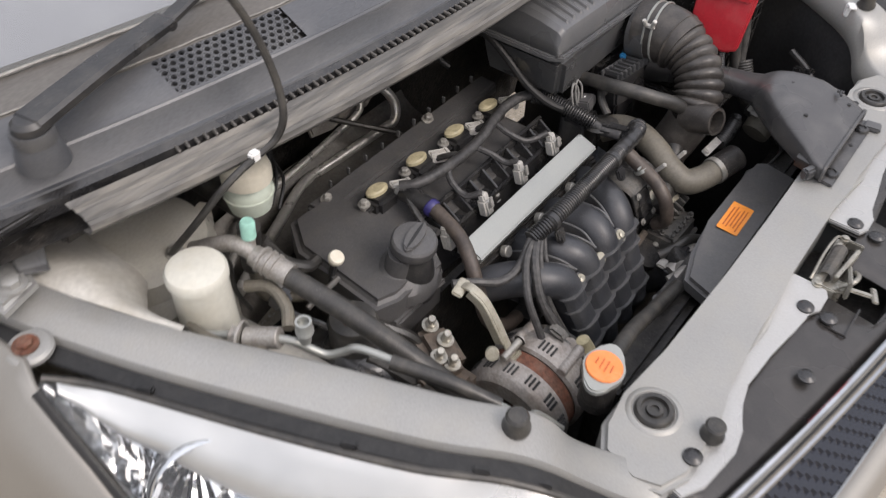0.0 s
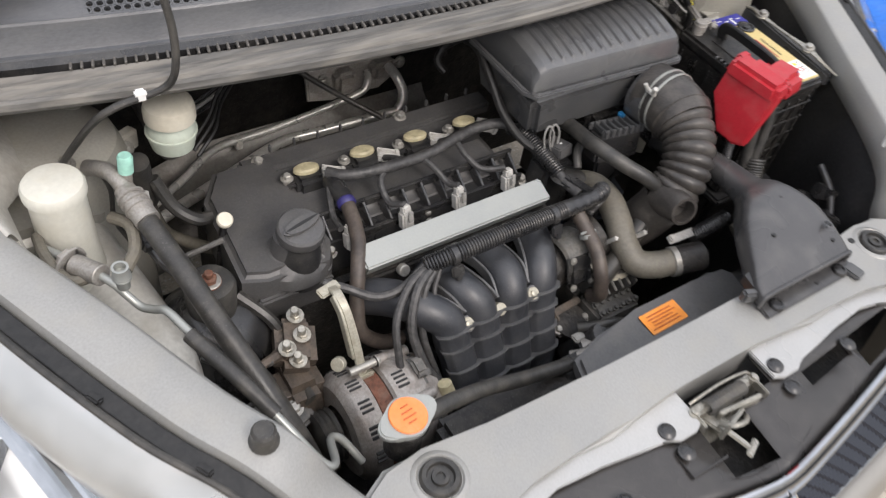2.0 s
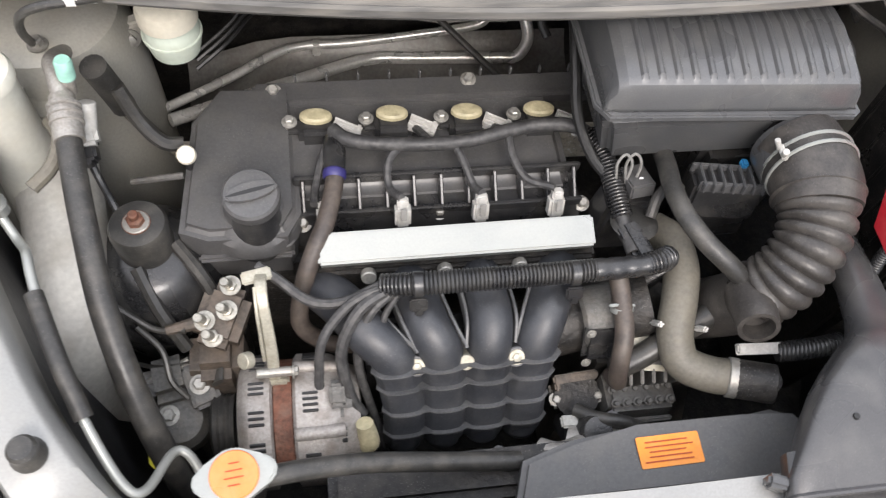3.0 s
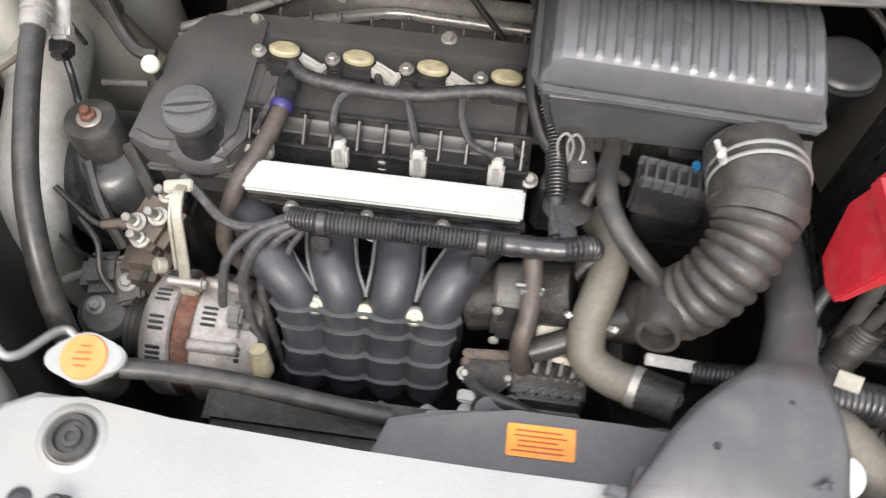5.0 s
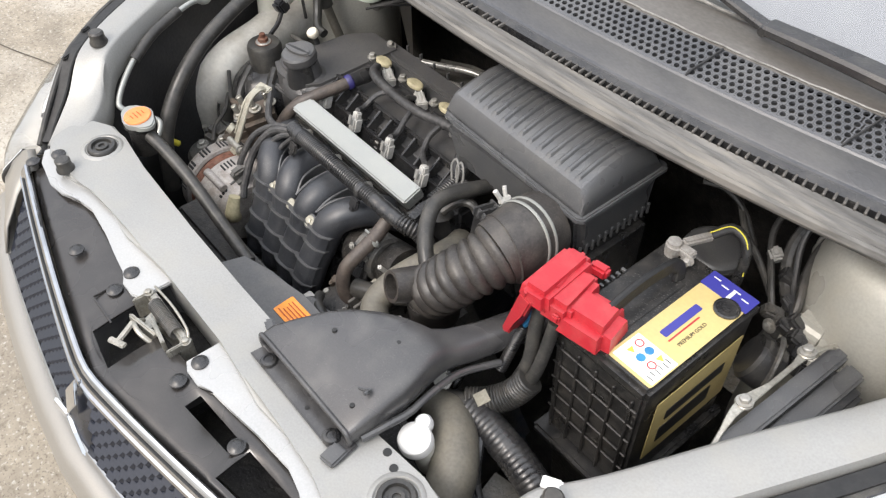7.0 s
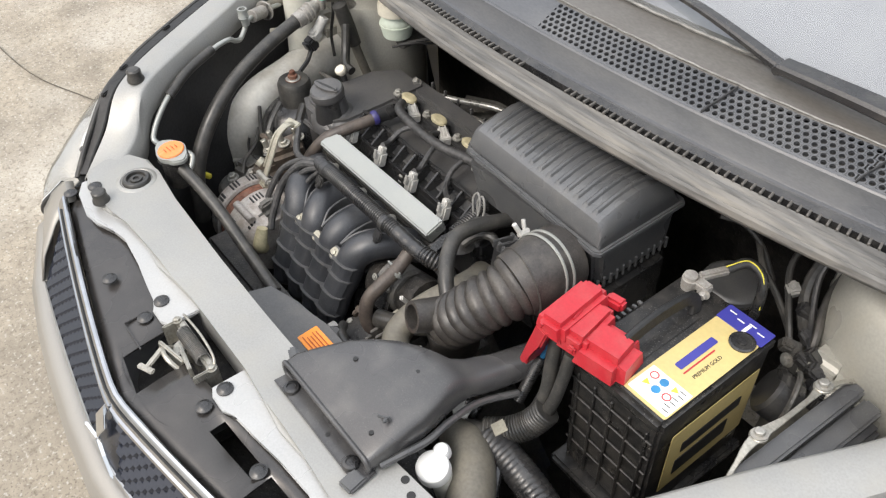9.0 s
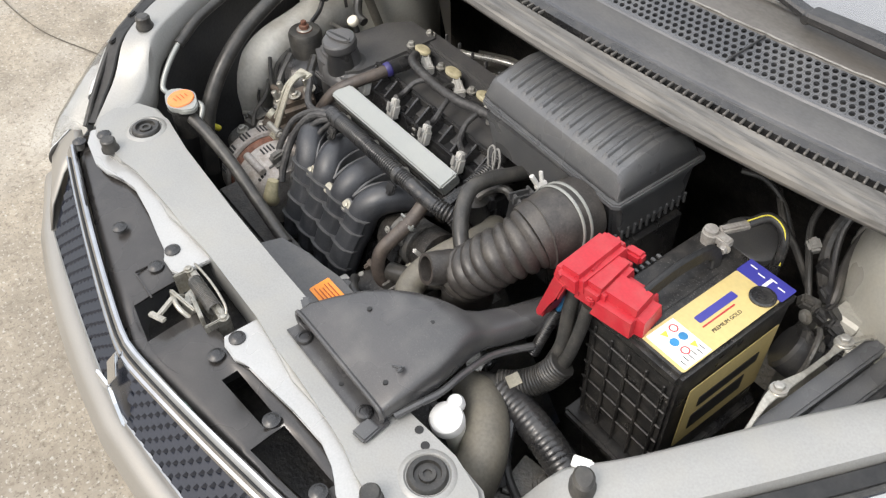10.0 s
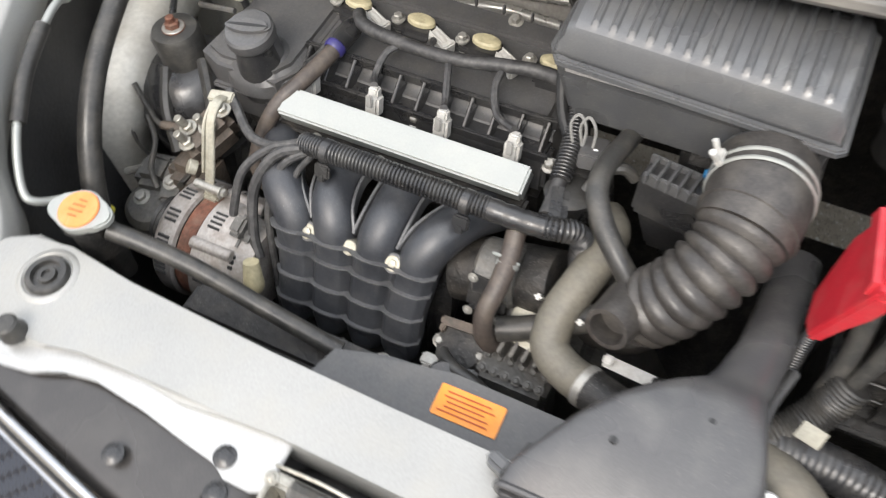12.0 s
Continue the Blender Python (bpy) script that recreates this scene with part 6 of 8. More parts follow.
for k in range(5):
    part("thin_wire", tube([(0.26 + 0.006 * k, 0.125 - 0.004 * k, 0.79), (0.272 + 0.008 * k, 0.105 - 0.002 * k, 0.775 + 0.003 * k), (0.262 + 0.012 * k, 0.082, 0.765), (0.23 + 0.01 * k, 0.09, 0.74)], 0.0022, 6, 6), RUST if k == 3 else PLASTIC, cabs)
tray2 = thing("battery_tray", (0.404, 0.32, 0.70), "black plastic battery tray", "battery tray")
part("floor", rbox((0.404, 0.32, 0.727), (0.136, 0.20, 0.014), 0.004), PLASTIC, tray2)
part("support", taper((0.41, 0.34, 0.32), (0.10, 0.16), (0.404, 0.32, 0.72), (0.11, 0.17), 0.01), DARK, tray2)

# engine control unit on its bracket beside the left apron
ecu = thing("control_unit", (0.54, 0.36, 0.80), "black control unit bolted on a metal bracket by the wing", "control unit")
part("box", shaped(rbox((0, 0, 0), (0.042, 0.175, 0.08), 0.005), pose(0.566, 0.356, 0.842, 4, 6, -3)), PLASTIC, ecu)
part("top_rib", shaped(rbox((0, 0, 0), (0.020, 0.196, 0.022), 0.003), pose(0.546, 0.352, 0.896, 2, 6, -3)), GREYBOX, ecu)
part("bracket", ribbon([(0.538, 0.246, 0.908), (0.533, 0.268, 0.914), (0.529, 0.290, 0.920), (0.529, 0.310, 0.922), (0.532, 0.345, 0.919), (0.533, 0.385, 0.918), (0.533, 0.408, 0.919), (0.540, 0.430, 0.916), (0.546, 0.448, 0.910)], [0.005, 0.005, 0.010, 0.013, 0.006, 0.006, 0.012, 0.006, 0.008], [0.003] * 9), ZINC, ecu, "worn metal bracket")
for x, y, z in ((0.529, 0.306, 0.918), (0.533, 0.408, 0.916)):
    part("lug", disc((x, y, z), (x - 0.001, y, z + 0.006), 0.0095, 0.002), ZINC, ecu)
part("lower_bar", shaped(rbox((0, 0, 0), (0.022, 0.188, 0.018), 0.003), pose(0.568, 0.360, 0.882, 2, 6, -3)), GREYBOX, ecu)
for x, y, z in ((0.529, 0.306, 0.924), (0.533, 0.408, 0.922)):
    part("bolt", hexbolt((x, y, z), (-0.2, 0, 1), 0.0058, 0.006), STEEL, ecu)

# ---- radiator, caps and front hoses ----
rad = thing("radiator", (0, 0.06, 0.40), "black radiator and fan shroud behind the support beam", "radiator")
part("shroud", rbox((0.02, 0.075, 0.60), (0.62, 0.05, 0.30), 0.01), DARK, rad)
part("shroud_top", prism([(-0.115, 0.030), (0.19, 0.030), (0.20, 0.085), (0.185, 0.094), (0.165, 0.102), (0.13, 0.098), (0.02, 0.098), (-0.05, 0.090), (-0.10, 0.075)], 0.755, 0.782, 0.006), COVER, rad, "curved black shroud top")
lab = thing("warning_label", (0.046, 0.069, 0.782), "orange warning label stuck on the fan shroud", "label")
part("sheet", plate((0.0465, 0.0695, 0.7832), (1, 0.02, 0), (0, 1, 0.05), 0.065, 0.031, 0.0008, 0.002), ORANGE, lab)
for i in range(5):
    part("text_bar", plate((0.044 + 0.002 * (i % 2), 0.0595 + i * 0.0048, 0.7842 + 0.00025 * i), (1, 0.02, 0), (0, 1, 0.05), 0.050 - 0.006 * (i % 3), 0.0013, 0.0003, 0.0004), PRINT, lab)
pts = []
for i in range(36):
    a = 2 * math.pi * i / 36
    r = 0.0228 + 0.0125 * abs(math.cos(a)) ** 7
    pts.append((r * math.cos(a), r * math.sin(a)))
rc = part("radiator_cap", prism(pts, -0.004, 0.005, 0.002, m=pose(-0.362, 0.064, 0.868, 4, 0, 8)), BRIGHT, rad, "aluminium radiator cap with an orange warning disc")
part("orange_disc", lathe([(0, 0.003), (0.0195, 0.0028), (0.0205, 0.0015), (0.0205, 0)], pose(-0.362, 0.064, 0.8728, 4, 0, 8), 30), CAPRED, rc, "orange warning disc")
for i in range(4):
    part("text_bar", plate((-0.362, 0.055 + i * 0.006, 0.8758 + 0.0004 * i), (1, 0.1, 0), (0, 1, 0.07), (0.010, 0.016, 0.014, 0.009)[i], 0.0009, 0.0003, 0.0003), PRINT, rc)
part("neck", lathe([(0.020, -0.055), (0.020, -0.01), (0.024, -0.006), (0.024, -0.002)], pose(-0.362, 0.064, 0.866), 22), DARK, rad)
part("overflow_hose", tube([(-0.338, 0.066, 0.850), (-0.300, 0.072, 0.838), (-0.245, 0.078, 0.815), (-0.18, 0.080, 0.785), (-0.10, 0.08, 0.76)], 0.0095, 12, 6), RUBBER, rad, "black overflow hose")

cool = thing("coolant_hose", (0.10, 0.19, 0.75), "thick grey-brown coolant hose with a spring clamp", "hose")
part("hose", tube([(0.088, 0.315, 0.795), (0.100, 0.290, 0.806), (0.100, 0.255, 0.808), (0.092, 0.222, 0.800), (0.084, 0.192, 0.785), (0.088, 0.165, 0.772), (0.112, 0.148, 0.772), (0.140, 0.138, 0.778)], 0.0195, 16, 8), OLDHOSE, cool)
part("clamp", lathe([(0.0200, 0), (0.0215, 0.001), (0.0215, 0.010), (0.0200, 0.011)], aim((0.130, 0.141, 0.776), (1, -0.35, 0.15)), 22), STEEL, cool)
part("clip", join(rbox((0.166, 0.163, 0.792), (0.050, 0.012, 0.003), 0.001, (20, 0, -3)), rbox((0.145, 0.163, 0.797), (0.010, 0.010, 0.008), 0.002, (20, 0, -3))), PALEPLUG, cool, "pale plastic hose clip")
part("ribbed_pipe", tube([(0.188, 0.160, 0.785), (0.212, 0.159, 0.788), (0.240, 0.160, 0.790), (0.262, 0.165, 0.786)], 0.0105, 12, 5, 0.0012, 0.0042), PLASTIC, cool, "ribbed black conduit")
part("clip", rbox((0.062, 0.200, 0.795), (0.007, 0.006, 0.030), 0.002, (30, 0, 0)), PALEPLUG, cool)
part("clip", rbox((0.106, 0.190, 0.795), (0.007, 0.006, 0.030), 0.002, (30, 0, 20)), PALEPLUG, cool)
part("outlet", join(disc((0.138, 0.138, 0.778), (0.175, 0.125, 0.785), 0.021), disc((0.165, 0.13, 0.77), (0.165, 0.125, 0.80), 0.012)), DARK, cool)
bh = thing("heater_hose", (0.02, 0.19, 0.75), "brown-aged heater hose with a wire clamp", "hose")
part("hose", tube([(0.020, 0.238, 0.831), (0.0225, 0.215, 0.817), (0.022, 0.187, 0.803), (0.018, 0.167, 0.785), (0.020, 0.158, 0.760), (0.026, 0.160, 0.738), (0.026, 0.173, 0.725)], 0.0102, 12, 7), BROWNHOSE, bh)
part("clamp", join(lathe([(0.0104, 0), (0.0120, 0.001), (0.0120, 0.006), (0.0104, 0.007)], aim((0.0225, 0.214, 0.815), (0, -0.7, -0.7)), 16), rbox((0.012, 0.212, 0.822), (0.012, 0.003, 0.004), 0.001), rbox((0.030, 0.212, 0.818), (0.010, 0.003, 0.004), 0.001)), BRIGHT, bh)
part("stub", tube([(0.018, 0.245, 0.835), (0.020, 0.230, 0.828)], 0.006, 10, 3), CREAM, bh)
egr = thing("throttle_actuator", (-0.01, 0.18, 0.62), "small dark actuator beside the manifold with two bolts", "actuator")
part("body", lathe([(0.022, -0.06), (0.024, -0.02), (0.020, 0.0), (0.026, 0.003), (0.026, 0.010), (0, 0.011)], pose(-0.010, 0.165, 0.690, 20, 0, 0), 20), DARK, egr)
part("flange", rbox((-0.010, 0.166, 0.690), (0.058, 0.030, 0.008), 0.004, (20, 0, 0)), GREYCAST, egr)
part("rusty_bracket", join(rbox((-0.012, 0.178, 0.712), (0.052, 0.010, 0.012), 0.002, (20, 0, 4)), rbox((-0.034, 0.172, 0.702), (0.006, 0.010, 0.024), 0.002, (20, 0, 4))), RUSTCAST, egr, "rusty bracket")
part("cover", lathe([(0.018, -0.05), (0.02, -0.01), (0.012, 0.004), (0, 0.005)], pose(-0.012, 0.120, 0.690, 30, 0, 0), 18), PLASTIC, egr)
for x in (-0.034, 0.014):
    part("bolt", hexbolt((x, 0.160, 0.694), (0, -0.3, 1), 0.005, 0.006), STEEL, egr)
gear = thing("gearbox", (0.10, 0.24, 0.45), "stained aluminium gearbox casing beside the engine", "gearbox")
part("casing", taper((0.12, 0.27, 0.36), (0.22, 0.22), (0.075, 0.24, 0.725), (0.11, 0.13), 0.02, 3), GREYCAST, gear)
part("valve_block", join(rbox((0.062, 0.195, 0.728), (0.062, 0.045, 0.05), 0.006, (15, 0, -8)), rbox((0.066, 0.175, 0.745), (0.05, 0.012, 0.016), 0.003, (15, 0, -8))), GREYCAST, gear)
for i in range(5):
    part("fin", rbox((0.040 + i * 0.013, 0.165, 0.732), (0.004, 0.02, 0.03), 0.001, (15, 0, -8)), GREYCAST, gear)
part("plug_body", rbox((-0.008, 0.215, 0.745), (0.03, 0.03, 0.022), 0.004, (0, 0, 10)), PLASTIC, gear)
part("pipe", tube([(-0.03, 0.11, 0.70), (0.0, 0.10, 0.71), (0.03, 0.11, 0.70)], 0.018, 12, 4), CAST, gear)

wash = thing("washer_filler", (0.295, 0.01, 0.78), "white flip cap on a grey washer filler neck", "washer cap")
part("cap", join(lathe([(0, 0.004), (0.014, 0.004), (0.0185, 0.001), (0.020, -0.004), (0.020, -0.014), (0.014, -0.018)], pose(0.308, 0.062, 0.830, 14, 6, 0), 26), lathe([(0, 0.004), (0.008, 0.003), (0.0105, -0.003), (0.0105, -0.010)], pose(0.301, 0.080, 0.836, 14, 6, 0), 16)), WHITE, wash, "white flip cap")
part("neck", tube([(0.309, 0.066, 0.822), (0.311, 0.072, 0.800), (0.310, 0.080, 0.76)], [0.012, 0.014, 0.015], 16, 5), MILK, wash, "milky filler neck")
part("big_hose", tube([(0.262, 0.130, 0.775), (0.290, 0.125, 0.792), (0.322, 0.108, 0.795), (0.350, 0.080, 0.785), (0.362, 0.050, 0.755), (0.356, 0.025, 0.70), (0.34, 0.01, 0.62)], [0.022, 0.025, 0.027, 0.028, 0.028, 0.027, 0.026], 18, 7), OLDHOSE, wash, "wide grey duct beside the filler")

# ---- bonnet latch ----
latch = thing("bonnet_latch", (0, -0.06, 0.80), "zinc-plated bonnet latch with a coil spring and lever", "bonnet latch")
part("base", join(rbox((0.0, -0.060, 0.815), (0.105, 0.012, 0.045), 0.003), rbox((0.0, -0.075, 0.800), (0.095, 0.03, 0.006), 0.002)), ZINC, latch)
coil = [(-0.030 + 0.060 * i / 176, -0.064 + 0.0085 * math.cos(2 * math.pi * i / 8), 0.836 + 0.0085 * math.sin(2 * math.pi * i / 8)) for i in range(177)]
part("spring", tube(coil, 0.0012, 5, 1), GREYCAST, latch, "coil spring")
part("rod", tube([(-0.050, -0.052, 0.842), (-0.040, -0.052, 0.846), (0.0, -0.0505, 0.847), (0.038, -0.053, 0.845), (0.050, -0.058, 0.838)], 0.0017, 8, 5), ZINC, latch)
part("jaw", join(rbox((-0.010, -0.090, 0.826), (0.046, 0.005, 0.026), 0.002, (0, 12, 16)), rbox((0.010, -0.080, 0.830), (0.060, 0.005, 0.020), 0.002, (0, -8, -8)), rbox((-0.020, -0.078, 0.820), (0.022, 0.030, 0.005), 0.002, (0, 0, 20))), ZINC, latch)
part("hook", tube([(0.018, -0.090, 0.822), (0.000, -0.098, 0.834), (-0.018, -0.096, 0.836), (-0.024, -0.084, 0.826)], 0.0032, 8, 5), ZINC, latch, "curved latch hook")
part("lever", join(rbox((-0.020, -0.108, 0.828), (0.008, 0.034, 0.004), 0.0015, (10, 0, 24)), rbox((-0.012, -0.124, 0.826), (0.026, 0.008, 0.004), 0.0015, (10, 0, 24))), ZINC, latch, "release lever")
part("side_plate", rbox((0.050, -0.072, 0.822), (0.004, 0.030, 0.036), 0.0015), ZINC, latch)
part("side_plate", rbox((-0.050, -0.070, 0.822), (0.004, 0.026, 0.036), 0.0015), ZINC, latch)
for x in (-0.050, 0.050):
    part("bolt", hexbolt((x, -0.062, 0.838), (0, 0, 1), 0.0042, 0.004), ZINC, latch)

latch.matrix_basis = Matrix.Translation((-0.013, -0.068, 0.80))

# ---- reservoirs and lines by the right wing ----
br = thing("brake_reservoir", (-0.424, 0.532, 0.85), "milky brake fluid reservoir with a cream cap", "reservoir")
part("cap", lathe([(0, 0.024), (0.027, 0.024), (0.033, 0.020), (0.0355, 0.011), (0.0355, -0.004), (0.031, -0.007), (0.026, -0.008)], Matrix.Translation((-0.424, 0.528, 0.920)), 30), CREAM, br, "cream screw cap")
part("tank", lathe([(0.026, 0.036), (0.027, 0.028), (0.032, 0.022), (0.0345, 0.012), (0.0335, 0.0), (0.030, -0.016), (0.010, -0.020), (0.010, -0.028), (0, -0.028)], Matrix.Translation((-0.424, 0.530, 0.880)), 30), MINT, br, "mint-tinted milky tank")
part("seam", lathe([(0.034, 0), (0.0362, 0.001), (0.0362, 0.004), (0.034, 0.005)], Matrix.Translation((-0.424, 0.530, 0.888)), 30), MINT, br)
part("cylinder", disc((-0.424, 0.535, 0.848), (-0.424, 0.70, 0.848), 0.020), GREYCAST, br)
for dx in (0, 0.014, 0.028):
    part("brake_pipe", tube([(-0.40, 0.50 + dx, 0.855), (-0.36, 0.53 + dx, 0.87), (-0.32, 0.60, 0.86 + dx), (-0.22, 0.68, 0.87 + dx), (-0.05, 0.70, 0.87 + dx)], 0.0028, 6, 6), SEALBLACK, br)
br.matrix_basis = Matrix.Translation((-0.424, 0.538, 0.862)) @ Matrix.Scale(0.88, 4)
# power steering fluid bottle
ps = thing("coolant_reservoir", (-0.575, 0.43, 0.84), "milky white plastic fluid tank with a flat cap", "reservoir")
part("cap", lathe([(0, 0.010), (0.024, 0.010), (0.030, 0.008), (0.0325, 0.004), (0.0325, -0.005), (0.030, -0.007)], Matrix.Translation((-0.582, 0.430, 0.955)), 30), MILK, ps, "flat milky cap")
part("tank", lathe([(0.029, 0.104), (0.0305, 0.02), (0.035, -0.05), (0.040, -0.10), (0, -0.11)], Matrix.Translation((-0.582, 0.430, 0.850)), 30, (1, 1.1)), MILK, ps, "milky tank")
part("hose", tube([(-0.535, 0.420, 0.900), (-0.522, 0.395, 0.905), (-0.528, 0.365, 0.90), (-0.545, 0.345, 0.895)], 0.007, 10, 6), OLDHOSE, ps)
part("hose", tube([(-0.612, 0.42, 0.905), (-0.612, 0.38, 0.912), (-0.60, 0.34, 0.912), (-0.575, 0.335, 0.915)], 0.006, 10, 6), OLDHOSE, ps)

ac = thing("suction_hose", (-0.47, 0.25, 0.70), "thick black air-conditioning hose with aluminium ends", "hose")
part("hose", tube([(-0.511, 0.402, 0.925), (-0.503, 0.355, 0.915), (-0.493, 0.300, 0.900), (-0.478, 0.225, 0.868), (-0.458, 0.160, 0.820), (-0.440, 0.115, 0.755), (-0.435, 0.10, 0.66)], [0.0120, 0.0120, 0.0122, 0.0126, 0.0130, 0.0134, 0.0134], 18, 8), RUBBER, ac)
part("ferrule", tube([(-0.515, 0.424, 0.931), (-0.511, 0.405, 0.9265), (-0.506, 0.378, 0.9205)], [0.0118, 0.0142, 0.0142], 18, 4), CAST, ac, "aluminium ferrule")
for k in range(3):
    part("ferrule_ring", lathe([(0.0138, 0), (0.0158, 0.001), (0.0158, 0.004), (0.0138, 0.005)], aim((-0.5125 + 0.0015 * k, 0.415 - 0.008 * k, 0.929 - 0.002 * k), (0.15, -1, -0.2)), 20), CAST, ac)
part("pipe", tube([(-0.513, 0.418, 0.930), (-0.520, 0.445, 0.938), (-0.530, 0.475, 0.925), (-0.53, 0.52, 0.89), (-0.50, 0.60, 0.84)], 0.0095, 12, 6), CAST, ac, "aluminium pipe")
part("service_cap", lathe([(0, 0.022), (0.0068, 0.022), (0.0084, 0.019), (0.0084, 0.0), (0.0065, 0.0)], aim((-0.507, 0.436, 0.945), (0.1, 0.05, 1)), 18), GREEN, ac, "mint green service cap")
part("service_stub", disc((-0.509, 0.434, 0.925), (-0.507, 0.436, 0.946), 0.0066), CAST, ac)
part("sensor", join(disc((-0.498, 0.430, 0.915), (-0.502, 0.412, 0.888), 0.0095), rbox((-0.503, 0.410, 0.886), (0.022, 0.020, 0.020), 0.004, (30, 0, 10))), PALEPLUG, ac, "pale pressure sensor")
part("sensor_plug", join(rbox((-0.507, 0.402, 0.868), (0.020, 0.018, 0.026), 0.003, (25, 0, 10)), rbox((-0.507, 0.391, 0.866), (0.012, 0.005, 0.018), 0.001, (25, 0, 10)), tube([(-0.507, 0.400, 0.858), (-0.500, 0.385, 0.842), (-0.488, 0.362, 0.835), (-0.480, 0.345, 0.825)], 0.0042, 8, 5)), PLASTIC, ac, "black wire plug")
lq = thing("liquid_line", (-0.52, 0.2, 0.85), "thin aluminium refrigerant line with a foam sleeve and valve", "pipe")
part("pipe", tube([(-0.610, 0.400, 0.905), (-0.585, 0.350, 0.918), (-0.566, 0.314, 0.920), (-0.557, 0.300, 0.910), (-0.548, 0.286, 0.902), (-0.538, 0.272, 0.908), (-0.531, 0.258, 0.918), (-0.522, 0.228, 0.918), (-0.500, 0.165, 0.908), (-0.477, 0.110, 0.885), (-0.455, 0.070, 0.852), (-0.440, 0.068, 0.838), (-0.425, 0.105, 0.812), (-0.412, 0.105, 0.802), (-0.398, 0.080, 0.78)], 0.0045, 12, 7), BRIGHT, lq)
part("sleeve", tube([(-0.522, 0.222, 0.917), (-0.500, 0.165, 0.908), (-0.480, 0.118, 0.889)], 0.0082, 12, 6), RUBBER, lq, "black foam sleeve")
part("valve", join(disc((-0.557, 0.306, 0.918), (-0.557, 0.304, 0.934), 0.007), lathe([(0.0085, 0), (0.0095, 0.002), (0.0085, 0.004), (0.0095, 0.006), (0.0085, 0.008), (0.0085, 0.018), (0.006, 0.018), (0.006, 0.010), (0, 0.010)], Matrix.Translation((-0.557, 0.304, 0.932)), 16)), BRIGHT, lq, "threaded service valve")
part("fitting", join(disc((-0.590, 0.357, 0.914), (-0.572, 0.325, 0.922), 0.0115), hexbolt((-0.592, 0.360, 0.913), (-0.5, 1, 0), 0.012, 0.012)), CAST, lq)
dip = thing("dipstick", (-0.413, 0.404, 0.80), "white-topped oil dipstick in a thin tube", "dipstick")
part("handle", lathe([(0, 0.0035), (0.0088, 0.0030), (0.0102, 0.001), (0.0102, -0.003), (0.0085, -0.008), (0, -0.009)], aim((-0.413, 0.403, 0.857), (0.05, -0.45, 0.9)), 20), CREAM, dip, "white round handle")
part("tube", tube([(-0.413, 0.405, 0.852), (-0.415, 0.412, 0.82), (-0.425, 0.41, 0.75)], 0.005, 10, 5), PLASTIC, dip)
part("vacuum_pipe", tube([(-0.475, 0.46, 0.90), (-0.46, 0.445, 0.862), (-0.44, 0.43, 0.845), (-0.42, 0.43, 0.84)], 0.0082, 10, 6), RUBBER, dip)
part("rod", tube([(-0.475, 0.395, 0.825), (-0.42, 0.395, 0.832)], 0.0038, 8, 3), GREYCAST, dip)

# pale metal pipes and shield at the back of the engine
shield = thing("heat_shield", (-0.15, 0.60, 0.70), "dull metal shield with two bright pipes behind the engine", "heat shield")
part("plate", sheet([[(x, 0.800 - 0.20 * t - 0.015 * math.sin(t * 9), 0.755 - 0.150 * t + 0.008 * math.sin(t * 9) - 0.35 * max(0, -x - 0.34)) for t in np.linspace(0.42, 1, 9)] for x in np.linspace(-0.46, 0.09, 12)]), SHIELD, shield)
part("pipe", tube([(-0.46, 0.552, 0.728), (-0.40, 0.585, 0.716), (-0.30, 0.640, 0.694), (-0.205, 0.688, 0.676), (-0.13, 0.687, 0.676), (-0.02, 0.676, 0.684), (0.008, 0.672, 0.690), (0.022, 0.682, 0.712), (0.018, 0.702, 0.735), (0.014, 0.728, 0.742)], 0.0085, 14, 7), PIPE, shield, "bright metal pipe")
part("pipe", tube([(-0.47, 0.580, 0.718), (-0.39, 0.638, 0.706), (-0.315, 0.692, 0.698), (-0.22, 0.704, 0.694), (-0.10, 0.712, 0.702), (-0.045, 0.710, 0.716), (-0.030, 0.718, 0.730), (-0.022, 0.735, 0.735)], 0.0062, 12, 7), PIPE, shield, "bright metal pipe")
part("clip", rbox((-0.275, 0.700, 0.690), (0.012, 0.014, 0.022), 0.002), PALEPLUG, shield, "pale pipe clip")
part("rod", tube([(-0.165, 0.760, 0.775), (-0.11, 0.70, 0.745), (-0.028, 0.622, 0.705)], 0.0048, 10, 5), RUBBER, shield, "thin black rod")
ev = thing("expansion_valve", (0.0, 0.70, 0.74), "dull metal valve plate with two bent pipes on the firewall", "valve")
part("plate", prism([(-0.105, -0.028), (-0.060, -0.036), (-0.02, -0.030), (0.03, -0.036), (0.065, -0.02), (0.06, 0.035), (0.0, 0.040), (-0.07, 0.035), (-0.10, 0.02)], 0, 0.012, 0.003, m=pose(-0.03, 0.755, 0.725, 60, 0, 0)), CAST, ev)
part("boss", rbox((-0.065, 0.738, 0.728), (0.040, 0.03, 0.040), 0.008), CAST, ev)
part("boss", rbox((0.010, 0.738, 0.732), (0.050, 0.03, 0.034), 0.008), CAST, ev)
for x in (-0.105, 0.045):
    part("bolt", hexbolt((x, 0.738, 0.735), (0, -1, 0.3), 0.007, 0.007), STEEL, ev)
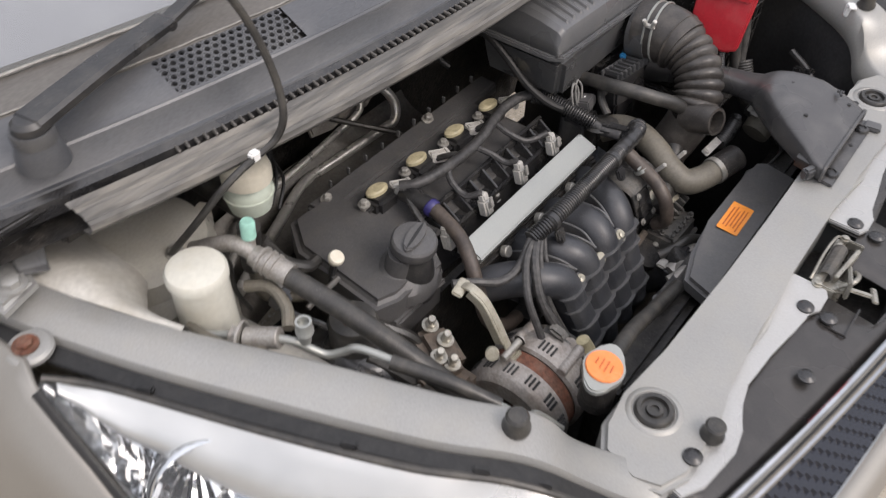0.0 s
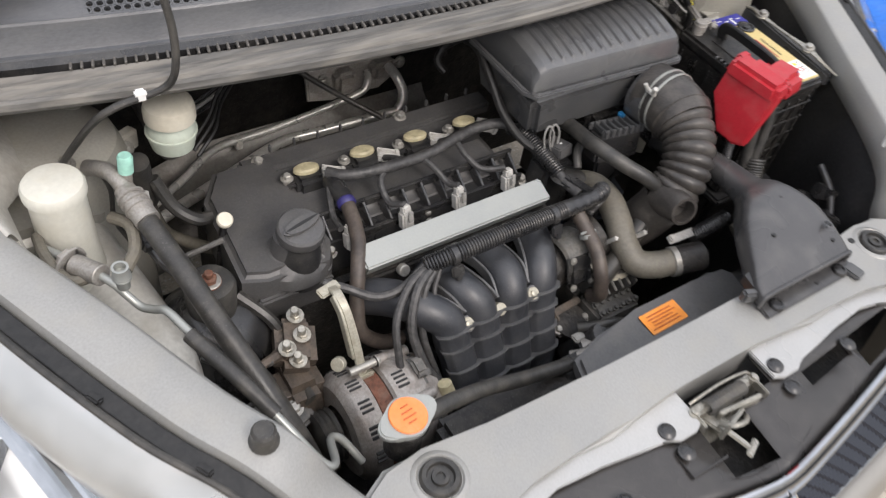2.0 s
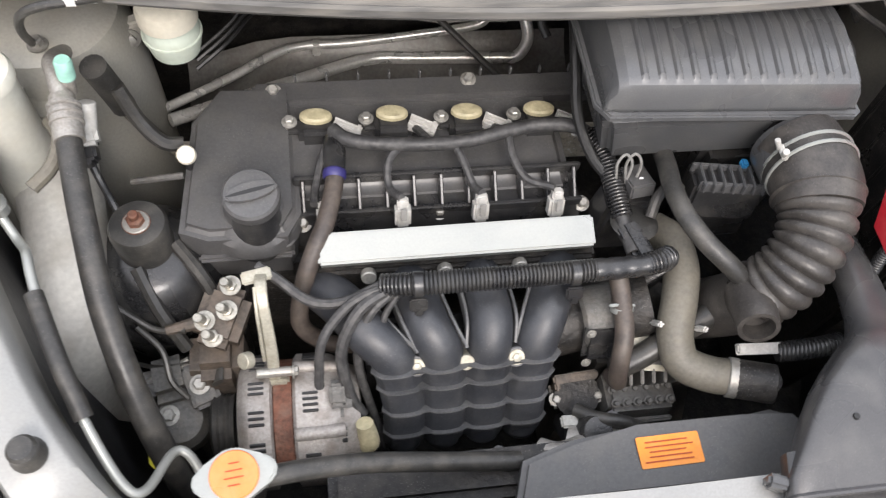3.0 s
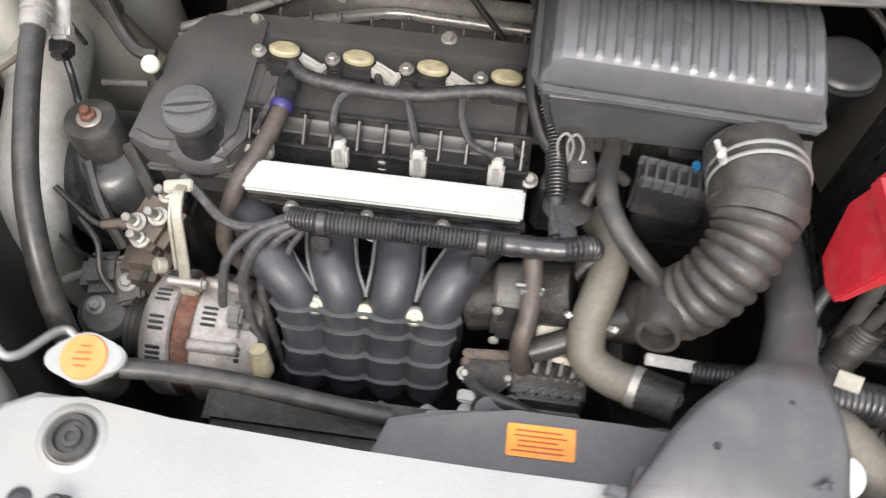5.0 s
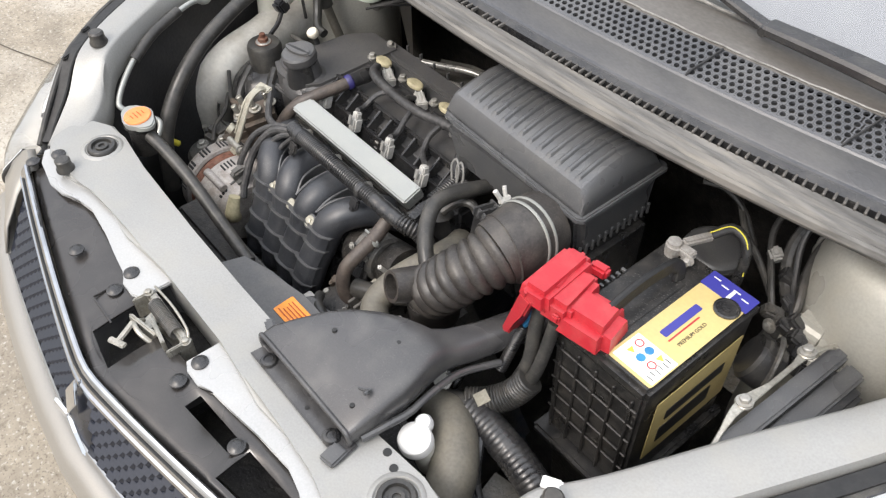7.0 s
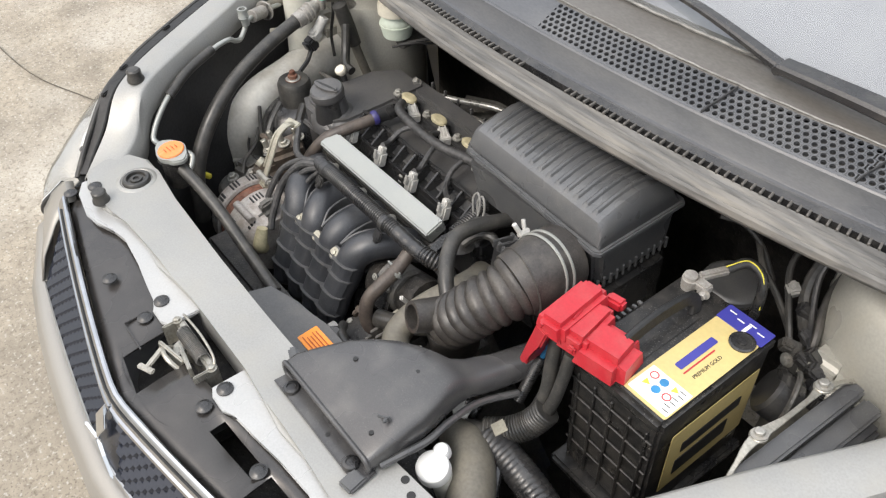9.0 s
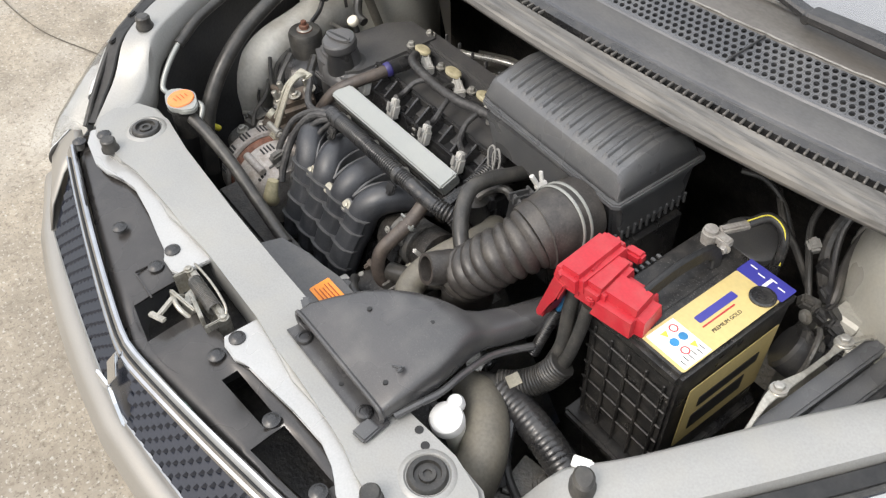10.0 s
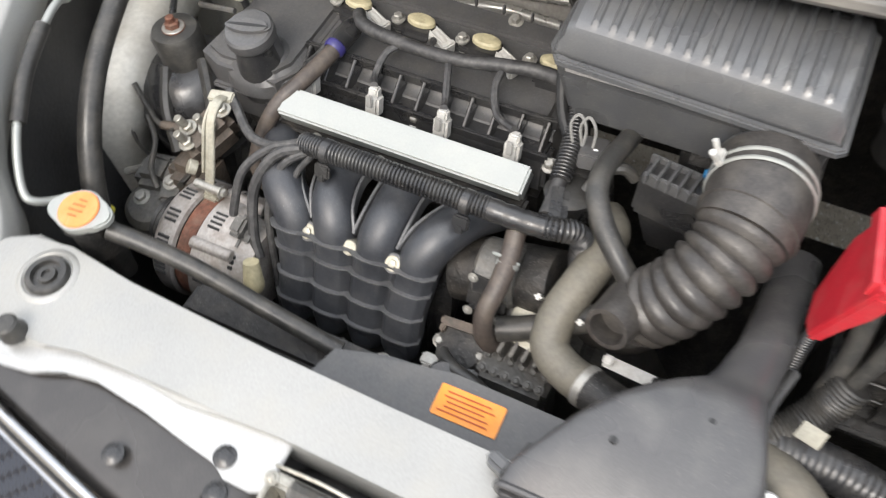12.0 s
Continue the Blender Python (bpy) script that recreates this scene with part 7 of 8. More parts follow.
for k in range(3):
    part("wire", tube([(-0.36, 0.66 + 0.01 * k, 0.80), (-0.30, 0.70, 0.79 + 0.012 * k), (-0.25, 0.74, 0.80 + 0.012 * k), (-0.18, 0.76, 0.805 + 0.014 * k), (-0.12, 0.78, 0.84 + 0.012 * k)], 0.0032, 6, 6), GREYPLUG if k == 1 else PLASTIC, ev)

# ---- wiring ----
wire = thing("engine_harness", (-0.1, 0.3, 0.82), "black taped wiring harness over the coils and manifold", "wiring harness")
part("coil_loom", tube([(-0.262, 0.430, 0.853), (-0.245, 0.412, 0.857), (-0.205, 0.404, 0.857), (-0.155, 0.402, 0.856), (-0.115, 0.404, 0.857), (-0.075, 0.412, 0.859), (-0.035, 0.418, 0.860), (0.000, 0.412, 0.862), (0.020, 0.392, 0.862), (0.030, 0.365, 0.855), (0.035, 0.330, 0.845), (0.038, 0.290, 0.838), (0.040, 0.262, 0.838)], 0.0078, 12, 6), TAPE, wire, "taped loom over the coils")
part("ribbed_loom", tube([(0.012, 0.402, 0.862), (0.026, 0.378, 0.858), (0.033, 0.345, 0.849), (0.037, 0.305, 0.841)], 0.0096, 12, 6, 0.0022, 0.0040), PLASTIC, wire, "ribbed conduit")
for pts in (((-0.258, 0.428, 0.853), (-0.272, 0.405, 0.848), (-0.283, 0.372, 0.835), (-0.286, 0.345, 0.838)), ((-0.190, 0.404, 0.855), (-0.205, 0.388, 0.848), (-0.206, 0.362, 0.836), (-0.195, 0.343, 0.845)), ((-0.132, 0.402, 0.854), (-0.124, 0.380, 0.848), (-0.116, 0.358, 0.838), (-0.110, 0.343, 0.845)),
            ((-0.072, 0.410, 0.856), (-0.070, 0.385, 0.848), (-0.056, 0.362, 0.838), (-0.030, 0.345, 0.845)), ((-0.170, 0.438, 0.838), (-0.165, 0.420, 0.850), (-0.158, 0.405, 0.855)), ((-0.082, 0.435, 0.838), (-0.078, 0.422, 0.850), (-0.072, 0.412, 0.857)), ((0.000, 0.436, 0.838), (0.006, 0.422, 0.850), (0.008, 0.408, 0.858))):
    part("branch", tube(pts, 0.0045, 8, 6), TAPE, wire)
part("main_conduit", tube([(-0.225, 0.244, 0.842), (-0.190, 0.238, 0.852), (-0.150, 0.236, 0.856), (-0.100, 0.236, 0.856), (-0.050, 0.238, 0.853), (-0.010, 0.240, 0.850)], 0.0100, 14, 7, 0.0022, 0.0040), PLASTIC, wire, "ribbed main conduit")
part("main_conduit", tube([(-0.012, 0.240, 0.850), (0.020, 0.242, 0.847), (0.042, 0.243, 0.847), (0.056, 0.245, 0.847)], 0.0110, 14, 6, 0.0010, 0.0150), PLASTIC, wire, "taped joint of the conduit")
part("main_conduit", tube([(0.046, 0.243, 0.848), (0.062, 0.247, 0.847), (0.073, 0.254, 0.840), (0.079, 0.260, 0.822), (0.080, 0.264, 0.796), (0.076, 0.268, 0.760)], 0.0102, 12, 6, 0.0024, 0.0042), PLASTIC, wire, "ribbed conduit")
for pts, r in ((((-0.225, 0.244, 0.842), (-0.262, 0.236, 0.828), (-0.295, 0.240, 0.826), (-0.325, 0.262, 0.835), (-0.345, 0.278, 0.838)), 0.0055), (((-0.215, 0.242, 0.845), (-0.255, 0.230, 0.836), (-0.285, 0.205, 0.812), (-0.292, 0.180, 0.775), (-0.292, 0.170, 0.757)), 0.0050),
               (((-0.215, 0.240, 0.843), (-0.248, 0.222, 0.835), (-0.268, 0.195, 0.800), (-0.262, 0.165, 0.757), (-0.250, 0.150, 0.736)), 0.0062), (((-0.212, 0.238, 0.843), (-0.240, 0.218, 0.825), (-0.252, 0.190, 0.780), (-0.235, 0.150, 0.70), (-0.225, 0.13, 0.64)), 0.0048), (((-0.205, 0.238, 0.845), (-0.225, 0.215, 0.815), (-0.205, 0.19, 0.79)), 0.0035)):
    part("branch", tube(pts, r, 9, 7), TAPE, wire)
for x in (-0.190, -0.032):
    part("clip", join(lathe([(0.0115, 0), (0.0130, 0.001), (0.0130, 0.009), (0.0115, 0.010)], aim((x - 0.005, 0.2375, 0.852), (1, 0, 0)), 18), rbox((x, 0.222, 0.838), (0.018, 0.006, 0.016), 0.002, (-25, 0, 0)), rbox((x, 0.219, 0.832), (0.008, 0.008, 0.010), 0.001, (-25, 0, 0))), PLASTIC, wire)
part("junction", rbox((0.045, 0.275, 0.838), (0.024, 0.05, 0.02), 0.006, (0, 0, 15)), PLASTIC, wire)
breather = thing("breather_hose", (-0.27, 0.33, 0.80), "brown-black breather hose with a blue clip on the valve cover", "hose")
part("hose", tube([(-0.262, 0.378, 0.848), (-0.266, 0.355, 0.845), (-0.276, 0.320, 0.840), (-0.290, 0.292, 0.828), (-0.303, 0.268, 0.800), (-0.308, 0.245, 0.76), (-0.28, 0.235, 0.73), (-0.25, 0.235, 0.72)], 0.0098, 14, 7), BROWNHOSE, breather)
part("blue_clip", lathe([(0.0105, 0), (0.0125, 0.002), (0.0125, 0.008), (0.0105, 0.011)], aim((-0.2625, 0.380, 0.848), (-0.1, -1, -0.1)), 20), BLUE, breather, "blue plastic clip")
part("valve", tube([(-0.262, 0.425, 0.842), (-0.262, 0.405, 0.847), (-0.262, 0.378, 0.848)], [0.010, 0.013, 0.011], 14, 5), PLASTIC, breather)
sens = thing("sensor_block", (0.05, 0.34, 0.82), "small grey sensor with a red dot beside the fuel rail", "sensor")
part("body", rbox((0.058, 0.342, 0.852), (0.028, 0.036, 0.018), 0.002, (-15, 0, 8)), COVER, sens)
part("dot", disc((0.060, 0.338, 0.860), (0.060, 0.3375, 0.8625), 0.0028, 0.0006), WHITE, sens)
part("red_tab", disc((0.043, 0.334, 0.842), (0.039, 0.330, 0.846), 0.0055), RED, sens, "red tab")
part("base", taper((0.05, 0.335, 0.76), (0.07, 0.05), (0.052, 0.338, 0.838), (0.05, 0.04), 0.006), PLASTIC, sens)
part("flap", lathe([(0, 0.004), (0.022, 0.003), (0.026, 0)], pose(0.050, 0.300, 0.836, -10, 0, 0), 20), RUBBER, sens)
vac = thing("vacuum_hose", (0.1, 0.32, 0.8), "long black vacuum hose under the filter box", "hose")
part("hose", tube([(0.088, 0.372, 0.868), (0.085, 0.345, 0.876), (0.080, 0.310, 0.884), (0.083, 0.274, 0.888), (0.100, 0.246, 0.880), (0.122, 0.226, 0.868), (0.146, 0.212, 0.848)], 0.0105, 12, 6), RUBBER, vac)
part("hose", tube([(0.065, 0.30, 0.845), (0.075, 0.318, 0.858), (0.092, 0.328, 0.862), (0.105, 0.33, 0.85)], 0.006, 10, 6), RUBBER, vac)
block = thing("fuse_block", (0.13, 0.31, 0.84), "black ribbed connector block below the filter box", "connector block")
part("body", rbox((0.150, 0.326, 0.848), (0.076, 0.040, 0.050), 0.004, (-10, 0, -8)), PLASTIC, block)
part("skirt", taper((0.165, 0.332, 0.770), (0.070, 0.036), (0.152, 0.328, 0.830), (0.074, 0.038), 0.004), PLASTIC, block)
for i in range(7):
    part("fin", rbox((0.119 + i * 0.0105, 0.326 - i * 0.0014, 0.876), (0.0030, 0.034, 0.012), 0.001, (-10, 0, -8)), GREYBOX, block)
for k in (0, 1):
    part("bar", rbox((0.150, 0.312 + 0.026 * k, 0.874 - 0.003 * k), (0.074, 0.004, 0.014), 0.0012, (-10, 0, -8)), GREYBOX, block)
part("blue_plug", rbox((0.168, 0.338, 0.880), (0.008, 0.010, 0.008), 0.002), SKYBLUE, block, "small blue plug")

washer = thing("washer_hose", (-0.48, 0.44, 0.95), "thin black washer hose clipped to the cowl seal", "hose")
part("hose", tube([(-0.560, 0.52, 0.90), (-0.545, 0.475, 0.965), (-0.525, 0.445, 1.015), (-0.500, 0.438, 1.032), (-0.470, 0.441, 1.034), (-0.448, 0.436, 1.045), (-0.440, 0.430, 1.075), (-0.438, 0.440, 1.12), (-0.450, 0.455, 1.18), (-0.480, 0.47, 1.25), (-0.51, 0.48, 1.36)], 0.0042, 10, 7), RUBBER, washer)
part("clip", join(rbox((-0.477, 0.441, 1.036), (0.012, 0.010, 0.012), 0.002), rbox((-0.465, 0.444, 1.032), (0.02, 0.008, 0.006), 0.002)), WHITE, washer, "white clip")

# black corner of the bay behind the battery: horn, pump and loose loom
pump = thing("vacuum_canister", (0.44, 0.50, 0.80), "round black canister with a pale rim behind the battery", "canister")
part("drum", disc((0.478, 0.41, 0.86), (0.505, 0.422, 0.845), 0.030, 0.004, 32), PLASTIC, pump)
part("rim", lathe([(0.030, 0), (0.033, 0.002), (0.033, 0.005), (0.030, 0.007)], aim((0.498, 0.419, 0.857), (1, 0.44, -0.15)), 32), GREYCAST, pump)
pot = thing("brake_canister", (0.33, 0.50, 0.86), "flat grey round lid in the dark corner by the bulkhead", "canister")
part("body", lathe([(0.036, 0.0), (0.038, 0.02), (0.038, 0.050), (0.036, 0.052)], Matrix.Translation((0.345, 0.525, 0.79)), 30), PLASTIC, pot)
part("lid", lathe([(0, 0.012), (0.030, 0.012), (0.036, 0.010), (0.040, 0.006), (0.0405, -0.004), (0.038, -0.006)], Matrix.Translation((0.345, 0.525, 0.843)), 32), GREYBOX, pot, "dull grey lid")
part("rim", lathe([(0.0405, 0.0), (0.0425, 0.001), (0.0425, 0.004), (0.0405, 0.005)], Matrix.Translation((0.345, 0.525, 0.838)), 32), PLASTIC, pot)
side = thing("side_loom", (0.46, 0.55, 0.85), "taped grey wiring loom hanging by the bulkhead", "wiring harness")
part("loom", tube([(0.45, 0.60, 1.00), (0.455, 0.585, 0.95), (0.45, 0.57, 0.90), (0.465, 0.55, 0.87), (0.50, 0.53, 0.855)], 0.007, 10, 6, 0.0012, 0.012), GREYPLUG, side)
part("loom", tube([(0.44, 0.58, 0.96), (0.435, 0.55, 0.92), (0.46, 0.51, 0.885), (0.49, 0.47, 0.87)], 0.0040, 10, 6), PLASTIC, side)
for k in range(4):
    part("plug", rbox((0.49 + 0.012 * k, 0.475 - 0.012 * k, 0.872 - 0.006 * k), (0.022, 0.018, 0.020), 0.003, (20 * k, 30, 15 * k)), PLASTIC, side)
clut = thing("headlamp_bracket", (0.40, 0.09, 0.60), "dark steel bracket with bolts low beside the radiator", "bracket")
part("plate", join(rbox((0.40, 0.085, 0.70), (0.08, 0.05, 0.012), 0.003, (10, 8, 10)), rbox((0.375, 0.10, 0.715), (0.012, 0.06, 0.03), 0.003, (0, 10, 20)), rbox((0.43, 0.07, 0.695), (0.03, 0.03, 0.04), 0.004)), DARK, clut)
for x, y, z in ((0.378, 0.095, 0.733), (0.41, 0.085, 0.712), (0.43, 0.105, 0.712), (0.395, 0.06, 0.705)):
    part("bolt", hexbolt((x, y, z), (0, 0, 1), 0.008, 0.008), GREYCAST, clut)
tray = thing("headlamp_wiring", (0.42, 0.12, 0.74), "dusty black wiring and plugs low beside the battery", "wiring harness")
for k, pts in enumerate((((0.31, 0.16, 0.80), (0.34, 0.13, 0.79), (0.37, 0.10, 0.76), (0.42, 0.09, 0.73)), ((0.30, 0.14, 0.78), (0.33, 0.10, 0.77), (0.36, 0.075, 0.74), (0.38, 0.06, 0.70)), ((0.46, 0.16, 0.82), (0.45, 0.12, 0.80), (0.43, 0.09, 0.77), (0.40, 0.08, 0.74)))):
    part("cable", tube(pts, (0.0055, 0.004, 0.006)[k], 9, 6, 0.0008 if k % 2 else 0, 0.007), PLASTIC, tray)
for x, y, z, a in ((0.425, 0.095, 0.775, 20), (0.445, 0.130, 0.795, -15), (0.365, 0.085, 0.752, 35)):
    part("plug", join(rbox((x, y, z), (0.026, 0.020, 0.022), 0.003, (a, 12, a * 2)), rbox((x + 0.004, y - 0.012, z + 0.004), (0.018, 0.012, 0.014), 0.002, (a, 12, a * 2))), PLASTIC, tray)
part("paper_tag", rbox((0.318, 0.150, 0.835), (0.022, 0.016, 0.0015), 0.0004, (18, -20, -25)), STRAP, tray, "pale paper tag")
part("rail_clip", join(rbox((0.474, 0.102, 0.912), (0.014, 0.010, 0.020), 0.002, (0, 0, 30)), rbox((0.470, 0.098, 0.922), (0.018, 0.012, 0.004), 0.001, (0, 0, 30))), WHITE, tray, "white plastic clip")
gasket = thing("timing_case", (-0.40, 0.33, 0.6), "dull grey pump and pulley casting at the engine's end", "casting")
part("case", taper((-0.41, 0.32, 0.40), (0.06, 0.20), (-0.405, 0.36, 0.745), (0.05, 0.12), 0.012), GREYCAST, gasket)
part("reservoir_neck", rbox((-0.452, 0.215, 0.70), (0.05, 0.05, 0.05), 0.010, (0, 0, 12)), GREYCAST, gasket)
part("tensioner", lathe([(0, 0.016), (0.026, 0.015), (0.030, 0.010), (0.030, 0.0)], aim((-0.437, 0.225, 0.66), (-1, -0.3, 0.4)), 22), DARK, gasket)
part("yellow_tube", tube([(-0.462, 0.140, 0.72), (-0.455, 0.118, 0.745), (-0.445, 0.115, 0.73), (-0.442, 0.12, 0.68)], 0.0055, 10, 5), YELLOW, gasket, "yellow marker tube")

# hinge plates where the wing meets the cowl, and fittings on the right inner apron
for s in (-1, 1):
    hinge = part("hinge_plate", prism([(s * 0.742, 0.500), (s * 0.752, 0.585), (s * 0.715, 0.60), (s * 0.690, 0.560), (s * 0.700, 0.512)], 0.972, 0.990, 0.006, 3), INNER, car, "silver pressed hinge plate bolted on the wing")
    for x, y in ((0.731, 0.555), (0.718, 0.520)):
        part("bolt", hexbolt((s * x, y, 0.990), (0, 0, 1), 0.009, 0.009), INNER, hinge)
    part("hole", lathe([(0, 0.0006), (0.0055, 0.0006), (0.006, -0.001)], Matrix.Translation((s * 0.738, 0.530, 0.990)), 14), INK, hinge)
apron = thing("apron_fittings", (-0.50, 0.56, 0.85), "small bracket and hoses on the pale inner wing apron", "bracket")
part("bracket", rbox((-0.478, 0.575, 0.862), (0.045, 0.018, 0.030), 0.004, (0, 0, 25)), APRON, apron)
part("bolt", hexbolt((-0.478, 0.562, 0.862), (0.2, -1, 0.2), 0.008, 0.007), STEEL, apron)
part("hose", tube([(-0.482, 0.474, 0.862), (-0.476, 0.482, 0.825), (-0.464, 0.492, 0.775), (-0.448, 0.492, 0.752), (-0.425, 0.470, 0.748), (-0.405, 0.45, 0.75)], 0.0085, 12, 6), OLDHOSE, apron, "grey-brown vacuum hose")
part("hose_sleeve", tube([(-0.489, 0.459, 0.932), (-0.485, 0.468, 0.893), (-0.481, 0.476, 0.852)], 0.0135, 14, 5), RUBBER, apron, "black hose sleeve")
part("wire", tube([(-0.53, 0.47, 0.93), (-0.522, 0.462, 0.90), (-0.526, 0.455, 0.86), (-0.515, 0.45, 0.82)], 0.003, 8, 6), RUBBER, apron)

# throttle side of the manifold: throttle body, valve casting, brackets and small hoses
thr = thing("throttle", (0.03, 0.22, 0.74), "dark throttle body with a screwed cover beside the manifold", "throttle")
part("housing", lathe([(0.030, 0), (0.034, 0.004), (0.034, 0.040), (0.030, 0.044), (0, 0.044)], aim((-0.012, 0.225, 0.765), (1, 0.05, 0.1)), 26), GREYCAST, thr)
part("cover", rbox((0.008, 0.196, 0.770), (0.042, 0.014, 0.052), 0.006, (-25, 0, 0)), PLASTIC, thr, "black motor cover")
for dx, dz in ((-0.016, 0.02), (0.016, 0.02), (-0.016, -0.02), (0.016, -0.02)):
    part("screw", hexbolt((0.008 + dx, 0.188 + 0.4 * dz, 0.770 + dz), (0, -1, 0.45), 0.0035, 0.003), STEEL, thr)
solo = thing("valve_casting", (0.05, 0.14, 0.66), "stained ribbed valve casting with small studs", "casting")
part("body", taper((0.055, 0.150, 0.60), (0.085, 0.06), (0.058, 0.160, 0.716), (0.078, 0.05), 0.006), GREYCAST, solo)
stud = part("stud", hexbolt((0, 0, 0), (0, -0.35, 1), 0.0034, 0.005), GREYCAST, solo)
k = 0
for i in range(6):
    for j in range(3):
        m = Matrix.Translation((0.026 + i * 0.0125, 0.142 + j * 0.016, 0.716 - 0.001 * j))
        if k == 0:
            stud.matrix_basis = m
        else:
            again(stud, m)
        k += 1
part("front_rib", rbox((0.055, 0.128, 0.690), (0.080, 0.006, 0.010), 0.002), GREYCAST, solo)
part("front_rib", rbox((0.055, 0.126, 0.662), (0.080, 0.006, 0.010), 0.002), GREYCAST, solo)
part("plate", rbox((0.060, 0.185, 0.752), (0.050, 0.040, 0.006), 0.002, (18, 0, -8)), STRAP, solo, "pale plate")
purge = thing("purge_valve", (-0.01, 0.13, 0.66), "small black purge valve with a bracket by the shroud", "valve")
part("drum", lathe([(0, 0.030), (0.016, 0.029), (0.019, 0.024), (0.019, 0.0), (0.022, -0.004), (0.022, -0.020), (0, -0.02)], aim((-0.006, 0.118, 0.700), (0.1, -0.3, 1)), 22), PLASTIC, purge)
part("tab", rbox((-0.028, 0.128, 0.712), (0.020, 0.014, 0.006), 0.002), STEEL, purge)
part("plug", rbox((0.016, 0.124, 0.712), (0.022, 0.018, 0.018), 0.003, (0, 0, 20)), PLASTIC, purge)
part("pipe", tube([(-0.070, 0.098, 0.725), (-0.055, 0.090, 0.732), (-0.040, 0.092, 0.728), (-0.020, 0.100, 0.715)], 0.0125, 14, 5), CAST, purge, "dull metal elbow")
low = thing("under_hose", (0.03, 0.20, 0.70), "short black hoses crossing under the conduit", "hose")
part("hose", tube([(0.030, 0.172, 0.752), (0.060, 0.182, 0.760), (0.095, 0.196, 0.775), (0.125, 0.206, 0.795)], 0.0135, 14, 6), RUBBER, low)
part("hose", tube([(-0.020, 0.140, 0.715), (0.0, 0.125, 0.725), (0.028, 0.118, 0.725), (0.060, 0.112, 0.705)], 0.0075, 12, 6), RUBBER, low)
low2 = thing("shroud_motor", (-0.05, 0.11, 0.60), "black radiator fan motor below the shroud edge", "fan motor")
part("drum", lathe([(0, 0.040), (0.030, 0.039), (0.036, 0.034), (0.037, 0.0), (0, 0)], aim((-0.06, 0.085, 0.64), (0, 1, 0.2)), 26), PLASTIC, low2)
for a in range(0, 360, 60):
    part("blade_arm", tube([(-0.06 + 0.035 * math.cos(radians(a)), 0.10, 0.64 + 0.035 * math.sin(radians(a))), (-0.06 + 0.11 * math.cos(radians(a)), 0.098, 0.64 + 0.11 * math.sin(radians(a)))], 0.006, 8, 2), PLASTIC, low2)
crank = thing("accessory_bracket", (-0.42, 0.2, 0.66), "dull cast accessory bracket and pump by the alternator", "bracket")
part("pump", lathe([(0, 0.050), (0.024, 0.048), (0.032, 0.040), (0.034, 0.0), (0, 0)], aim((-0.447, 0.185, 0.655), (0.1, -0.25, 1)), 24), GREYCAST, crank)
part("arm", rbox((-0.418, 0.205, 0.715), (0.030, 0.050, 0.014), 0.004, (10, 0, 20)), GREYCAST, crank)
part("bolt", hexbolt((-0.452, 0.178, 0.704), (0, -0.2, 1), 0.007, 0.008), STEEL, crank)
part("bolt", hexbolt((-0.418, 0.203, 0.722), (0, -0.2, 1), 0.007, 0.008), STEEL, crank)
part("wire", tube([(-0.475, 0.255, 0.765), (-0.452, 0.232, 0.752), (-0.445, 0.205, 0.735), (-0.430, 0.190, 0.72)], 0.0035, 8, 6), RUBBER, crank)
part("pipe", tube([(-0.500, 0.205, 0.70), (-0.470, 0.215, 0.712), (-0.430, 0.232, 0.720)], 0.005, 8, 5), STEEL, crank)

# small fittings in the corner between cowl, battery and tower
corner = thing("corner_harness", (0.45, 0.52, 0.86), "tangle of taped wires and plugs by the bulkhead", "wiring harness")
for pts, r in ((((0.425, 0.60, 0.985), (0.430, 0.570, 0.945), (0.428, 0.545, 0.905), (0.445, 0.520, 0.875), (0.470, 0.500, 0.860)), 0.0075), (((0.462, 0.585, 0.945), (0.455, 0.555, 0.915), (0.462, 0.525, 0.900), (0.480, 0.490, 0.880), (0.486, 0.470, 0.850)), 0.0050),
               (((0.395, 0.580, 0.930), (0.400, 0.545, 0.905), (0.430, 0.510, 0.880), (0.462, 0.480, 0.850)), 0.0042), (((0.340, 0.560, 0.910), (0.375, 0.530, 0.895), (0.405, 0.520, 0.880), (0.440, 0.510, 0.850)), 0.0045), (((0.300, 0.53, 0.93), (0.325, 0.545, 0.925), (0.355, 0.55, 0.905), (0.385, 0.545, 0.87)), 0.0036)):
    part("wire", tube(pts, r, 8, 6, 0.0006 if r > 0.006 else 0.0, 0.009), RUBBER, corner)
for x, y, z, w, turn, mt in ((0.448, 0.520, 0.884, 0.024, 20, PLASTIC), (0.468, 0.498, 0.872, 0.022, -15, PLASTIC), (0.458, 0.484, 0.856, 0.026, 35, GREYCAST), (0.482, 0.470, 0.866, 0.018, 10, PLASTIC), (0.418, 0.530, 0.892, 0.018, -30, GREYPLUG)):
    plug = part("plug", rbox((x, y, z), (w, 0.016, 0.016), 0.003, (15, 20, turn)), mt, corner)
    part("catch", rbox((x, y - 0.004, z + 0.009), (w * 0.5, 0.006, 0.004), 0.001, (15, 20, turn)), mt, plug)
part("bracket", rbox((0.470, 0.478, 0.835), (0.020, 0.012, 0.055), 0.002, (0, 12, 20)), GREYCAST, corner, "small pressed bracket")
